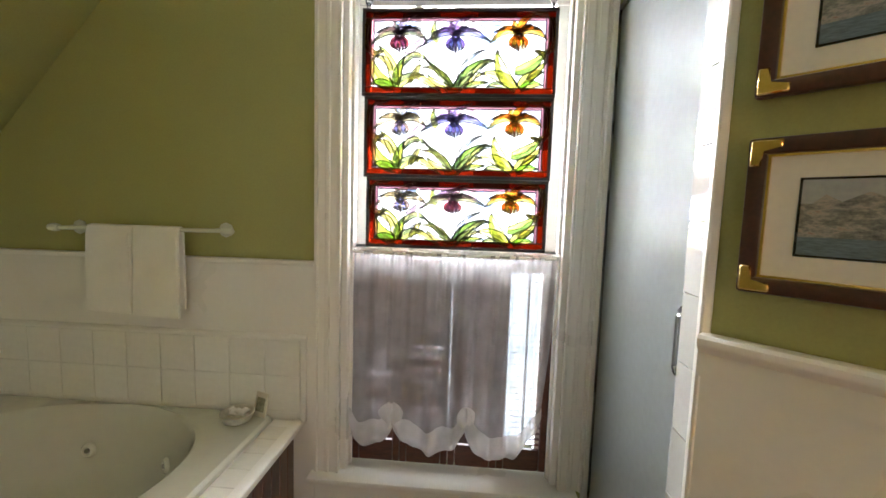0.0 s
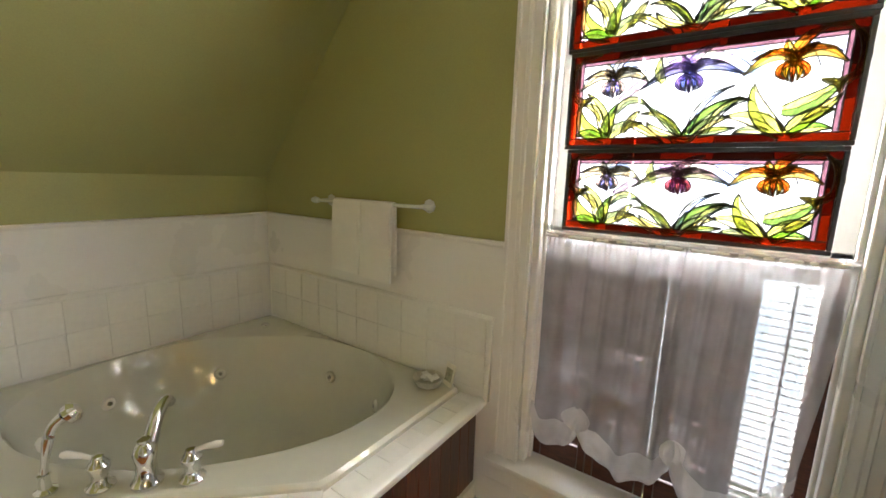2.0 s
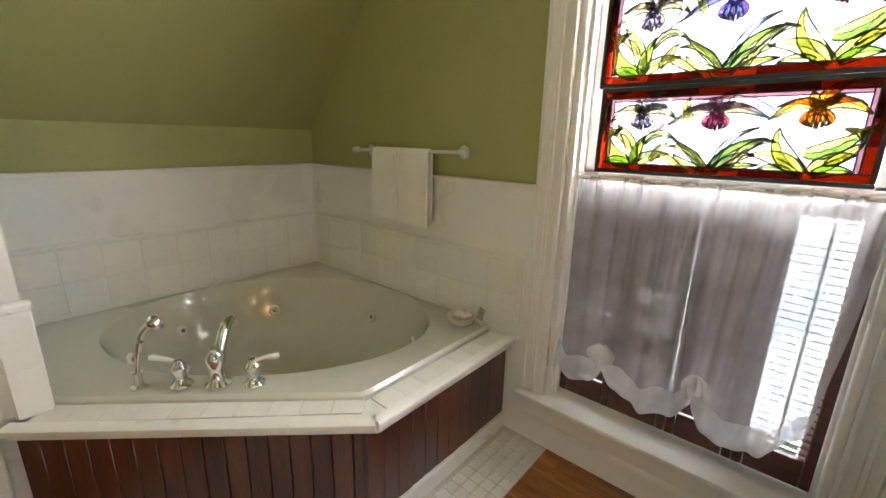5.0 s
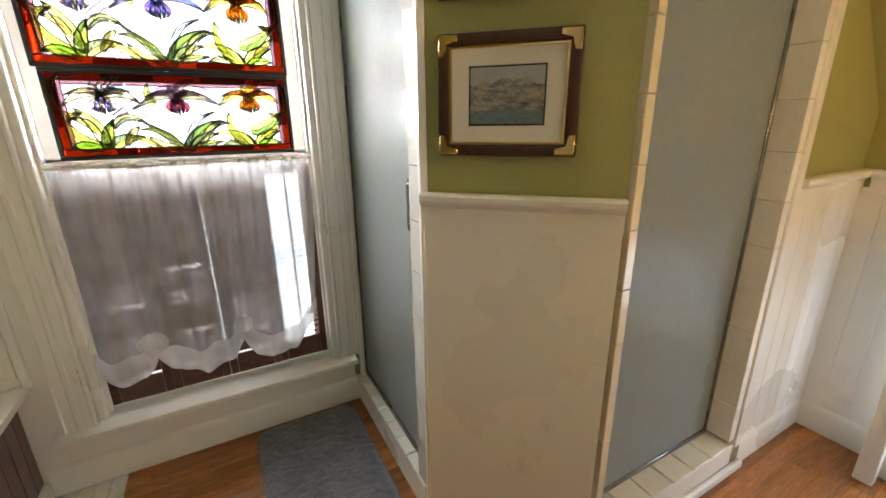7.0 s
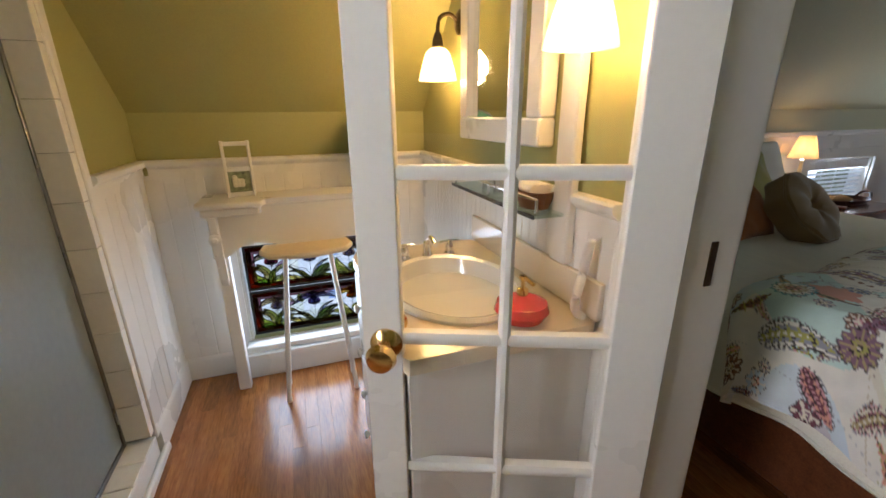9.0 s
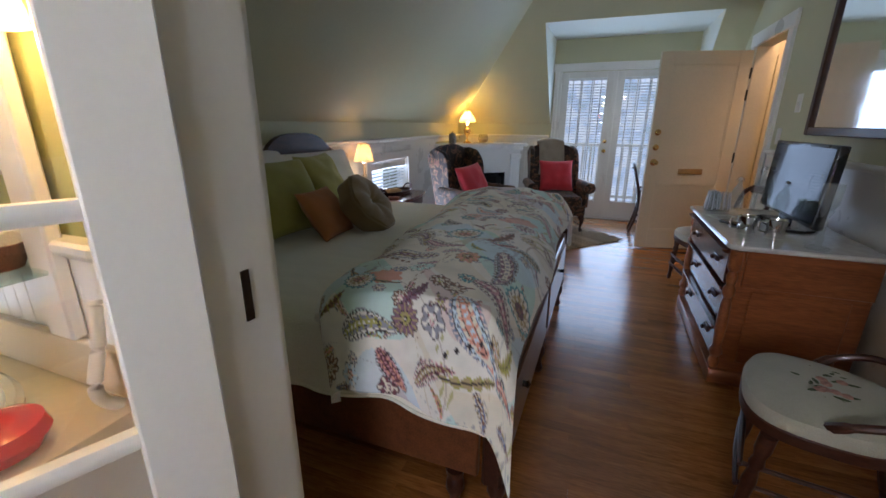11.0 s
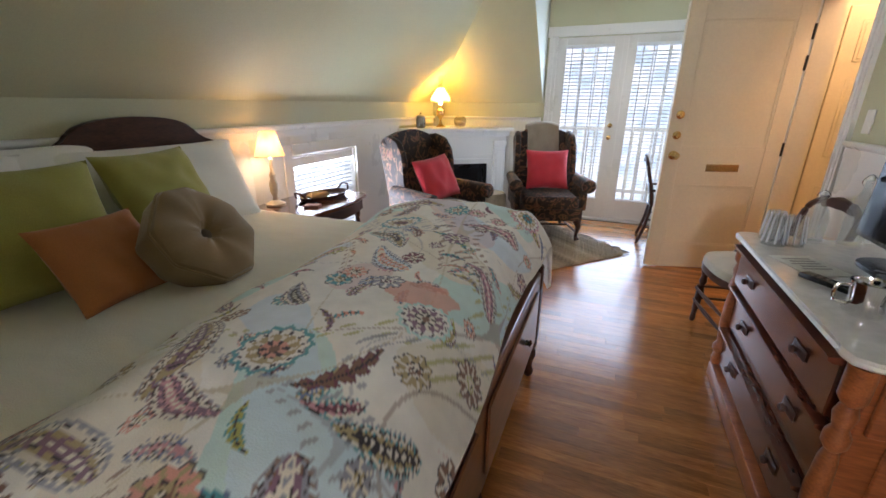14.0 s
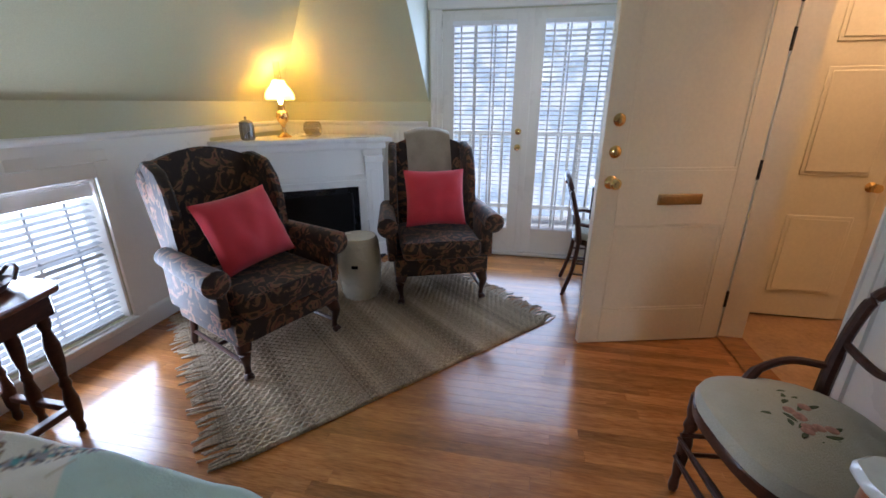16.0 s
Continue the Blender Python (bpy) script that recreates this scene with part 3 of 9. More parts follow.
# front boards
rng = random.Random(4)
k = 0
y = 0.80
while y < 1.575:
    w = 0.066
    wpart("board", box(-0.735, -0.715 + rng.uniform(-0.0015, 0.0015), y, min(y + w - 0.002, 1.583), 0.075, 0.42, 0.003), MAHOGANY, S)
    y += w
L = (Vector((-0.70, 0.82, 0)) - Vector((-1.45, 0.06, 0))).length
x = 0.0
while x < L - 0.03:
    m = Matrix.Translation((-1.45, 0.06, 0)) @ pose(0, 0, 0, 0, 0, math.degrees(math.atan2(dd.y, dd.x)))
    wpart("board", moved(box(x + 0.002, min(x + 0.066, L - 0.02), 0.035, 0.055 + rng.uniform(-0.0015, 0.0015), 0.075, 0.42, 0.003), m), MAHOGANY, S)
    x += 0.066
wpart("toe_board", box(-0.735, -0.702, 0.80, 1.583, 0.0, 0.075, 0.004), WHITE, S)
wpart("toe_board", moved(box(0.0, L - 0.02, 0.025, 0.055, 0.0, 0.075, 0.004), Matrix.Translation((-1.45, 0.06, 0)) @ pose(0, 0, 0, 0, 0, math.degrees(math.atan2(dd.y, dd.x)))), WHITE, S)

# taps on the deck edge
def taps():
    base = Vector((-1.19, 0.56, 0.491))
    t = thing("tub_faucet", Matrix.Translation(base) @ Matrix.Scale(1.3, 4), "chrome tub faucet set with white porcelain levers", "faucet")
    bell = [(0.026, 0), (0.027, 0.006), (0.018, 0.014), (0.014, 0.03), (0.020, 0.045), (0.021, 0.055), (0.012, 0.066), (0.010, 0.075), (0, 0.078)]
    e = Vector((-0.714, 0.70, 0))
    part("spout_base", lathe([(0.030, 0), (0.031, 0.008), (0.022, 0.02), (0.019, 0.05), (0.024, 0.075), (0.020, 0.088), (0.011, 0.098), (0.013, 0.106), (0, 0.112)]), CHROME, t)
    pts = curve([Vector((0, 0, 0.05)), e * 0.03 + Vector((0, 0, 0.09)), e * 0.065 + Vector((0, 0, 0.125)), e * 0.105 + Vector((0, 0, 0.135)), e * 0.125 + Vector((0, 0, 0.120))], 6)
    part("spout", tube(pts, [0.016 - 0.004 * i / len(pts) for i in range(len(pts))], 14), CHROME, t)
    for s in (-0.090, 0.090):
        h = part("valve", lathe(bell), CHROME, t, m=Matrix.Translation(dd * s))
        q = dd * (1 if s > 0 else -1)
        part("lever", tube([q * 0.008 + Vector((0, 0, 0.07)), q * 0.028 + Vector((0, 0, 0.077)), q * 0.056 + Vector((0, 0, 0.082)), q * 0.066 + Vector((0, 0, 0.083))], [0.005, 0.006, 0.009, 0.006], 12), PORCELAIN, h, "white porcelain lever")
    hs = thing("hand_shower", Matrix.Translation(base - dd * 0.25 + Vector((0, 0, 0))), "chrome hand shower standing on the tub deck", "hand shower")
    part("holder", lathe([(0.026, 0), (0.026, 0.006), (0.014, 0.014), (0.012, 0.05), (0.015, 0.056), (0, 0.06)]), CHROME, hs)
    w = Vector((0.10, 0.10, 0))
    part("handle", tube(curve([(0, 0, 0.05), Vector((0, 0, 0.12)) + w * 0.1, Vector((0, 0, 0.19)) + w * 0.25, Vector((0, 0, 0.225)) + w * 0.5], 5), [0.011, 0.010, 0.009, 0.009, 0.010, 0.011, 0.012, 0.013, 0.013, 0.012, 0.012, 0.012, 0.013, 0.014, 0.015, 0.016], 12), CHROME, hs)
    part("spray_head", moved(lathe([(0, -0.012), (0.026, -0.01), (0.028, 0.004), (0.016, 0.016), (0, 0.018)]), Matrix.Translation(Vector((0, 0, 0.232)) + w * 0.62) @ pose(0, 0, 0, -50, 35)), CHROME, hs)


taps()

# soap dish and card in the corner of the deck
sd = thing("soap_dish", pose(-0.905, 1.49, 0.4915), "small white scalloped dish with little soaps", "dish")
part("bowl", lathe([(0.03, 0), (0.05, 0.012), (0.062, 0.034), (0.066, 0.044), (0.060, 0.042), (0.046, 0.018), (0, 0.012)], 28), plain("ribbed_ceramic", (0.62, 0.58, 0.48), 0.35, vary=0.15, grain=40, bump=0.1), sd)
for i, (x, y, r) in enumerate(((0.0, 0.0, 20), (0.02, 0.018, 70), (-0.022, 0.01, -30), (-0.005, -0.022, 110), (0.022, -0.014, 0))):
    part("soap", moved(cushion(0.042, 0.028, 0.016, 8), pose(x, y, 0.036 + 0.004 * i, 12, 8 * i - 10, r)), plain("soap_white" + str(i), (0.78, 0.76, 0.70), 0.4), sd, "small white soap")
cd = thing("folded_card", pose(-0.845, 1.545, 0.491), "small cream printed card leaning on the tiles", "card")
part("card", moved(box(-0.032, 0.032, -0.002, 0.002, 0, 0.095), pose(0, 0.0, 0, -14, 0, -20)), plain("card_stock", (0.72, 0.68, 0.56), 0.7), cd)
part("print", moved(box(-0.022, 0.022, -0.0045, -0.0025, 0.02, 0.075), pose(0, 0.0, 0, -14, 0, -20)), plain("card_print", (0.35, 0.34, 0.24), 0.7, vary=0.4, scale=30), cd, "faint printed picture")

# towel bar and towels
CRYSTAL = through_cloth("clear_acrylic", (0.97, 0.98, 0.97), 0.90, 0.35, 0.05, low=0.95)
tb = thing("towel_bar", pose(-1.38, 1.605, 1.245), "clear rod towel bar with glass rosettes on green wall", "towel bar")
TBY = 1.535
wpart("rod", tube([(-1.69, TBY, 1.235), (-0.975, TBY, 1.245)], 0.0085, 12), plain("clear_rod", (0.70, 0.72, 0.60), 0.08, vary=0.02, bump=0), tb)
for x, z in ((-1.645, 1.236), (-1.005, 1.245)):
    b = wpart("bracket", moved(lathe([(0.030, 0), (0.031, 0.006), (0.020, 0.012), (0.010, 0.02), (0.009, 0.07)], 8), pose(x, 1.604, z, 90)), plain("glass_rosette", (0.66, 0.68, 0.60), 0.1, vary=0.05, bump=0), tb)
    wpart("finial", moved(lathe([(0.0, -0.03), (0.014, -0.02), (0.018, 0), (0.014, 0.02), (0, 0.03)], 8), pose(x + (0.045 if x > -1.4 else -0.045), TBY, z, 0, 90)), plain("glass_finial", (0.66, 0.68, 0.60), 0.1, vary=0.05, bump=0), b)
TERRY = plain("white_terry", (0.82, 0.80, 0.74), 0.95, vary=0.05, scale=8, grain=320, bump=0.25, sheen=0.5)
for x0, x1, z0, sd2 in ((-1.535, -1.348, 0.905, 1), (-1.342, -1.150, 0.895, 5)):
    t = thing("hand_towel", pose((x0 + x1) / 2, TBY, z0), "folded white terry hand towel over the bar", "towel", "towels on the bar")
    def drape(u, v, x0=x0, x1=x1, z0=z0, sd2=sd2):
        ln = 1.242 - z0
        s = v * (ln * 2 - 0.02)
        k = noise.noise(Vector((u * 2.5 + sd2, s * 3, 1)))
        x = x0 + (x1 - x0) * u + 0.004 * k
        f = 0.006 * math.sin(u * 9 + sd2) * min(1, s / 0.2)
        if s < ln - 0.02:
            return (x, TBY - 0.018 - f * 0.6 - 0.012 * (1 - s / ln), z0 + s + 0.008 * (0.5 - u) * (1 - s / ln))
        if s > ln + 0.02:
            return (x, TBY + 0.018, 1.25 - (s - ln))
        a = (s - (ln - 0.02)) / 0.04 * math.pi
        return (x, TBY - 0.018 * math.cos(a), 1.236 + 0.022 * math.sin(a))
    wpart("cloth", sheet(drape, 14, 44, 0.011), TERRY, t)
    wpart("fold_edge", moved(box(-0.004, 0.004, -0.004, 0.004, 0, 0.29, 0.003), pose(x1 - 0.006, TBY - 0.026, z0 + 0.03)), TERRY, t)

# toilet brush by the far wall
br = thing("toilet_brush", pose(-2.10, -0.10, 0.001), "white toilet brush in a grey pot", "toilet brush")
part("pot", lathe([(0.05, 0), (0.055, 0.02), (0.05, 0.11), (0.046, 0.11), (0.046, 0.02), (0, 0.02)]), plain("grey_pot", (0.30, 0.29, 0.27), 0.4), br)
part("handle", moved(lathe([(0.009, 0.03), (0.007, 0.20), (0.010, 0.30), (0.015, 0.36), (0.010, 0.39), (0, 0.395)]), pose(0, 0, 0, 4, -6)), PORCELAIN, br, "white plastic handle")

# ---- the tall window ----
win = thing("window_1", pose(-0.07, 1.6, 0.22), "tall white sash window with fluted casing", "window", kind="structure")
wpart("casing", casing_up(-0.630, NY, 0.247, 2.224, -1, 0.104), WHITE, win)
wpart("casing", casing_up(0.371, NY, 0.247, 2.224, -1, 0.096), WHITE, win)
wpart("side_board", box(0.468, 0.4885, NY - 0.034, NY, 0.126, 2.224, 0.004), WHITE, win)
wpart("head_casing", box(-0.65, 0.48, NY - 0.03, NY, 2.225, 2.36, 0.006), WHITE, win)
wpart("window_sill", box(-0.645, 0.448, 1.535, 1.70, 0.222, 0.247, 0.006, 2), WHITE, win)
wpart("apron", box(-0.63, 0.44, NY - 0.022, NY - 0.001, 0.127, 0.222, 0.004), WHITE, win)
for x0, x1 in ((-0.53, -0.502), (0.347, 0.375)):
    wpart("stop", box(x0, x1, 1.61, 1.76, 0.247, 2.22, 0.004), WHITE, win)
    wpart("inner_stop", box(x0 - 0.0 if x0 < 0 else x0 - 0.012, x1 + 0.012 if x0 < 0 else x1, 1.645, 1.665, 0.248, 2.219, 0.004), WHITE, win)
for z0, z1, yy in ((1.15, 1.20, 1.74), (2.17, 2.22, 1.74), (0.248, 0.30, 1.74)):
    wpart("sash_rail", box(-0.500, 0.345, yy - 0.018, yy + 0.018, z0, z1, 0.003), WHITE, win)
for x0 in (-0.500, 0.295, -0.27):
    w = 0.050 if x0 != -0.27 else 0.03
    wpart("sash_stile", box(x0, x0 + w, 1.722, 1.758, 0.30, 2.17, 0.003), WHITE, win)
pn = wpart("pane", box(-0.45, 0.295, 1.739, 1.742, 0.30, 2.17), GLASS, win)
pn.visible_shadow = False
wpart("top_latch_bar", box(-0.465, 0.30, 1.69, 1.715, 2.185, 2.21, 0.003), BLACK, win, "dark metal bar at the window head")

# stained glass
def art(name, col):
    return through_cloth(name, col, 0.965, 0.75, 0.12)


AMBER = [art("amber_glass", (0.30, 0.060, 0.014)), art("rust_glass", (0.15, 0.026, 0.010)), art("brown_glass", (0.06, 0.018, 0.010))]
LEAF = [art("leaf_glass_%d" % i, c) for i, c in enumerate(((0.58, 0.62, 0.20), (0.72, 0.72, 0.32), (0.38, 0.48, 0.20), (0.84, 0.81, 0.52), (0.56, 0.60, 0.40), (0.48, 0.68, 0.22), (0.62, 0.57, 0.34)))]
CLEARART = art("milk_glass", (0.97, 0.97, 0.98))
MAUVE, MAUVEPALE = art("mauve_strip_glass", (0.46, 0.30, 0.34)), art("mauve_pale_glass", (0.74, 0.62, 0.70))
PALE = [art("pale_glass_%d" % i, c) for i, c in enumerate(((0.70, 0.78, 0.96), (0.84, 0.80, 0.94), (0.95, 0.95, 0.90)))]
PETAL = {"violet": [art("violet_glass", (0.54, 0.52, 0.68)), art("plum_glass", (0.70, 0.56, 0.66)), art("slate_glass", (0.42, 0.42, 0.54))],
         "cream": [art("cream_glass", (0.88, 0.80, 0.62)), art("blush_glass", (0.88, 0.80, 0.72)), art("tan_glass", (0.72, 0.64, 0.46))],
         "gold": [art("gold_glass", (0.86, 0.58, 0.14)), art("orange_glass", (0.84, 0.46, 0.12)), art("yellow_glass", (0.88, 0.74, 0.30))],
         "dusk": [art("dusk_glass", (0.56, 0.46, 0.44)), art("rose_glass", (0.68, 0.56, 0.58)), art("olive_glass", (0.52, 0.50, 0.36))]}
LIP = {"violet": [art("iris_heart", (0.46, 0.36, 0.66)), art("iris_blue", (0.44, 0.48, 0.78))], "cream": [art("heart_blush", (0.88, 0.74, 0.68)), art("heart_pearl", (0.62, 0.60, 0.86))],
       "gold": [art("heart_orange", (0.90, 0.40, 0.08)), art("heart_gold", (0.90, 0.66, 0.12))], "dusk": [art("heart_red", (0.66, 0.26, 0.30)), art("heart_wine", (0.46, 0.20, 0.34))]}
LEAD = plain("lead_came", (0.02, 0.018, 0.016), 0.5, 0.3)
YEL = art("yellow_ribbon_glass", (0.84, 0.76, 0.36))


def blade(base, tip, bend, width, n=9):
    """Outline of a pointed leaf or petal from base to tip, bowed by bend."""
    a, c = Vector(base), Vector(tip)
    d = c - a
    s = Vector((-d.y, d.x)).normalized()
    mid = []
    for i in range(n + 1):
        t = i / n
        mid.append(a + d * t + s * bend * math.sin(math.pi * t))
    left, right = [], []
    for i in range(n + 1):
        t = i / n
        w = width * (math.sin(math.pi * min(1, t * 0.94 + 0.06)) ** 0.75) / 2
        g = (mid[min(i + 1, n)] - mid[max(i - 1, 0)]).normalized()
        p = Vector((-g.y, g.x))
        left.append(mid[i] + p * w)
        right.append(mid[i] - p * w)
    return [tuple(p) for p in left + right[::-1][1:]]


def stained_panel(m, w, h, flowers, label):
    """A leaded iris panel w by h, standing in the xz plane with its lower left corner at the origin."""
    T = thing("stained_glass_panel", m, label, "stained glass", "stained glass panels")
    came = []

    def P(x, y):
        return (x * w, y * h)

    def line(pts, r=0.0016):
        came.append(tube([(x, -0.002, z) for x, z in pts], r * 1.6, 5))

    def piece(name, outline, mat, layer=0, r=0.0016):
        lo = -0.0015 - 0.0022 * layer
        part(name, prism(outline, lo - 0.0018, lo, "y"), mat, T)
        if r:
            line(outline + outline[:1], r)

    def arc(p, q, s, n=12):
        """Points of a bow from p by way of q to s, in shares of the panel."""
        p, q, s = Vector(P(*p)), Vector(P(*q)), Vector(P(*s))
        q = 2 * q - (p + s) / 2
        return [(1 - t) ** 2 * p + 2 * t * (1 - t) * q + t * t * s for t in [i / n for i in range(n + 1)]]

    def leaf(name, p, q, s, width, mats, layer=1, fat=0.8, tail=0.10):
        """A blade along a bow, of two lengths of glass that meet at the midrib."""
        mid = arc(p, q, s)
        n = len(mid) - 1
        sides = ([], [])
        for i, c in enumerate(mid):
            t = i / n
            k = width / 2 * (math.sin(math.pi * (tail + (1 - tail) * t) ** fat)) ** 0.85 if i < n else 0.0004
            d = (mid[min(i + 1, n)] - mid[max(i - 1, 0)]).normalized()
            sides[0].append(c + Vector((-d.y, d.x)) * max(k, 0.0006))
            sides[1].append(c - Vector((-d.y, d.x)) * max(k, 0.0006))
        spine = [tuple(c) for c in mid]
        for j, sd in enumerate(sides):
            piece(name, [tuple(c) for c in sd] + spine[::-1], mats[j % len(mats)], layer, 0)
            line([tuple(c) for c in sd], 0.0016)
        line(spine, 0.0011)

    b, e = 0.036, 0.012
    for k in range(5):
        xa, xb = e + (w - 2 * e) * k / 5, e + (w - 2 * e) * (k + 1) / 5
        piece("border_glass", [(xa, e), (xb, e), (xb, b), (xa, b)], AMBER[k % 2])
        piece("border_glass", [(xa, h - b), (xb, h - b), (xb, h - e), (xa, h - e)], AMBER[1 + k % 2])
    for x0, x1 in ((e, b), (w - b, w - e)):
        for k in range(3):
            za, zb = b + (h - 2 * b) * k / 3, b + (h - 2 * b) * (k + 1) / 3
            piece("border_glass", [(x0, za), (x1, za), (x1, zb), (x0, zb)], AMBER[k % 3])
    # narrow mauve strips inside the border
    f = b + 0.012
    for x0, x1, z0, z1 in ((b, f, b, h - b), (w - f, w - b, b, h - b), (f, w - f, h - f, h - b)):
        piece("strip_glass", [(x0, z0), (x1, z0), (x1, z1), (x0, z1)], MAUVE, 0, 0.0013)
    # white background lights, cut by fine lines
    nx = 8
    for i in range(nx):
        xa, xb = f + (w - 2 * f) * i / nx, f + (w - 2 * f) * (i + 1) / nx
        zc = h * (0.66 + 0.07 * math.sin(i * 2.1))
        piece("background_glass", [(xa, b), (xb, b), (xb, zc), (xa, zc)], CLEARART if i != 2 else PALE[2], 0, 0)
        piece("background_glass", [(xa, zc), (xb, zc), (xb, h - f), (xa, h - f)], (CLEARART, PALE[0], CLEARART, PALE[1])[i % 4], 0, 0)
    # a pale mauve arch behind the flowers
    top = arc((0.22, 0.50), (0.49, 0.86), (0.70, 0.64), 18)
    low = arc((0.25, 0.48), (0.49, 0.79), (0.66, 0.62), 18)
    for i in range(0, 18, 3):
        piece("arch_glass", [tuple(c) for c in top[i:i + 4]] + [tuple(c) for c in low[i:i + 4][::-1]], PALE[1 + (i // 3) % 2] if i % 2 else MAUVEPALE, 1, 0.0012)
    # fine radiating lines
    for cx, spread in ((0.19, 0.20), (0.485, 0.26), (0.80, 0.18)):
        for j in range(7):
            k = (j - 3) / 3
            line([tuple(c) for c in arc((cx, 0.12), (cx + spread * k * 0.45, 0.36), (min(0.93, max(0.07, cx + spread * k * 1.2)), 0.50 + 0.14 * math.sin(j * 2.4)))], 0.0008)
    for cx in (0.20, 0.80):
        for j in range(6):
            k = -1 + 0.4 * j
            line([tuple(c) for c in arc((cx, 0.70), (cx + 0.06 * k, 0.80), (cx + 0.13 * k, 0.70 + 0.10 * math.cos(j)))], 0.0010)
    # left clump
    G = LEAF
    leaf("leaf_glass", (0.178, 0.11), (0.085, 0.22), (0.055, 0.45), 0.050, (G[1], G[0]))
    leaf("leaf_glass", (0.175, 0.13), (0.150, 0.38), (0.085, 0.58), 0.040, (G[3], G[1]))
    leaf("leaf_glass", (0.182, 0.11), (0.188, 0.28), (0.222, 0.46), 0.036, (G[2], G[0]))
    leaf("leaf_glass", (0.165, 0.10), (0.10, 0.16), (0.045, 0.14), 0.032, (G[2], G[5]))
    leaf("leaf_glass", (0.215, 0.36), (0.275, 0.48), (0.350, 0.40), 0.022, (G[3], G[4]))
    leaf("leaf_glass", (0.195, 0.12), (0.245, 0.22), (0.330, 0.25), 0.036, (G[4], G[1]))
    leaf("leaf_glass", (0.250, 0.16), (0.285, 0.30), (0.315, 0.37), 0.022, (G[6], G[3]))
    # middle spray
    leaf("leaf_glass", (0.480, 0.10), (0.415, 0.26), (0.335, 0.42), 0.024, (G[4], G[2]))
    leaf("leaf_glass", (0.492, 0.10), (0.575, 0.32), (0.675, 0.43), 0.040, (G[2], G[4]))
    leaf("leaf_glass", (0.520, 0.12), (0.575, 0.23), (0.640, 0.27), 0.028, (G[4], G[6]))
    leaf("leaf_glass", (0.535, 0.11), (0.590, 0.15), (0.660, 0.17), 0.022, (G[0], G[4]))
    leaf("leaf_glass", (0.475, 0.11), (0.40, 0.30), (0.315, 0.335), 0.018, (G[3], YEL))
    leaf("leaf_glass", (0.470, 0.10), (0.385, 0.17), (0.345, 0.26), 0.020, (YEL, G[3]))
    leaf("leaf_glass", (0.500, 0.12), (0.545, 0.40), (0.640, 0.54), 0.018, (PALE[2], PALE[0]))
    leaf("leaf_glass", (0.560, 0.13), (0.620, 0.36), (0.700, 0.40), 0.022, (G[3], PALE[2]))
    leaf("leaf_glass", (0.155, 0.30), (0.120, 0.42), (0.070, 0.46), 0.022, (YEL, G[3]))
    leaf("leaf_glass", (0.855, 0.20), (0.905, 0.30), (0.950, 0.42), 0.024, (YEL, G[1]))
    leaf("leaf_glass", (0.760, 0.12), (0.700, 0.15), (0.650, 0.12), 0.022, (G[3], G[4]))
    # right clump
    leaf("leaf_glass", (0.805, 0.09), (0.725, 0.30), (0.700, 0.54), 0.048, (G[0], G[3]))
    leaf("leaf_glass", (0.795, 0.10), (0.715, 0.24), (0.615, 0.27), 0.042, (G[3], G[1]))
    leaf("leaf_glass", (0.790, 0.30), (0.870, 0.36), (0.955, 0.54), 0.042, (G[1], G[2]))
    leaf("leaf_glass", (0.815, 0.10), (0.870, 0.24), (0.935, 0.29), 0.040, (G[1], G[0]))
    leaf("leaf_glass", (0.820, 0.09), (0.875, 0.15), (0.935, 0.14), 0.030, (G[5], G[1]))
    # curling ribbons at the corners and the foot
    for x0, k in ((0.0, 1), (1.0, -1)):
        leaf("ribbon_glass", (x0 + k * 0.030, 0.52), (x0 + k * 0.016, 0.75), (x0 + k * 0.065, 0.93), 0.020, (YEL, G[3]), 3)
        leaf("ribbon_glass", (x0 + k * 0.055, 0.94), (x0 + k * 0.09, 0.935), (x0 + k * 0.14, 0.955), 0.012, (YEL, YEL), 3)
        leaf("ribbon_glass", (x0 + k * 0.030, 0.56), (x0 + k * 0.065, 0.50), (x0 + k * 0.115, 0.53), 0.020, (G[3], YEL), 3)
        leaf("ribbon_glass", (x0 + k * 0.060, 0.42), (x0 + k * 0.075, 0.50), (x0 + k * 0.115, 0.53), 0.014, (YEL, G[1]), 3)
    leaf("ribbon_glass", (0.285, 0.24), (0.345, 0.17), (0.420, 0.045), 0.022, (YEL, G[3]), 3)
    leaf("ribbon_glass", (0.445, 0.12), (0.480, 0.05), (0.530, 0.10), 0.022, (YEL, YEL), 3)
    # irises: standing petals, falling petals and a fan-shaped lip
    for (fx, fy), kind in zip(((0.193, 0.70), (0.484, 0.69), (0.803, 0.71)), flowers):
        A, B, C = PETAL[kind]
        side = 1.25 if fx > 0.4 and fx < 0.6 else 1.0
        for dx, dy, bx, by, wd, mats in ((0.07, 0.23, 0.02, 0.14, 0.026, (A, B)), (-0.02, 0.16, -0.02, 0.09, 0.022, (B, C)), (-0.115 * side, -0.10 * side, -0.06, 0.045, 0.030, (C, A)), (0.115 * side, -0.06, 0.065, 0.05, 0.030, (A, C)),
                                         (-0.10, 0.02, -0.05, 0.07, 0.018, (B, A)), (0.09, 0.05, 0.045, 0.07, 0.018, (C, B)), (0.05, 0.11, 0.03, 0.07, 0.018, (A, A))):
            leaf("petal_glass", (fx, fy), (fx + bx, fy + by), (fx + 1.25 * dx, fy + dy), wd, mats, 2, 0.9, 0.14)
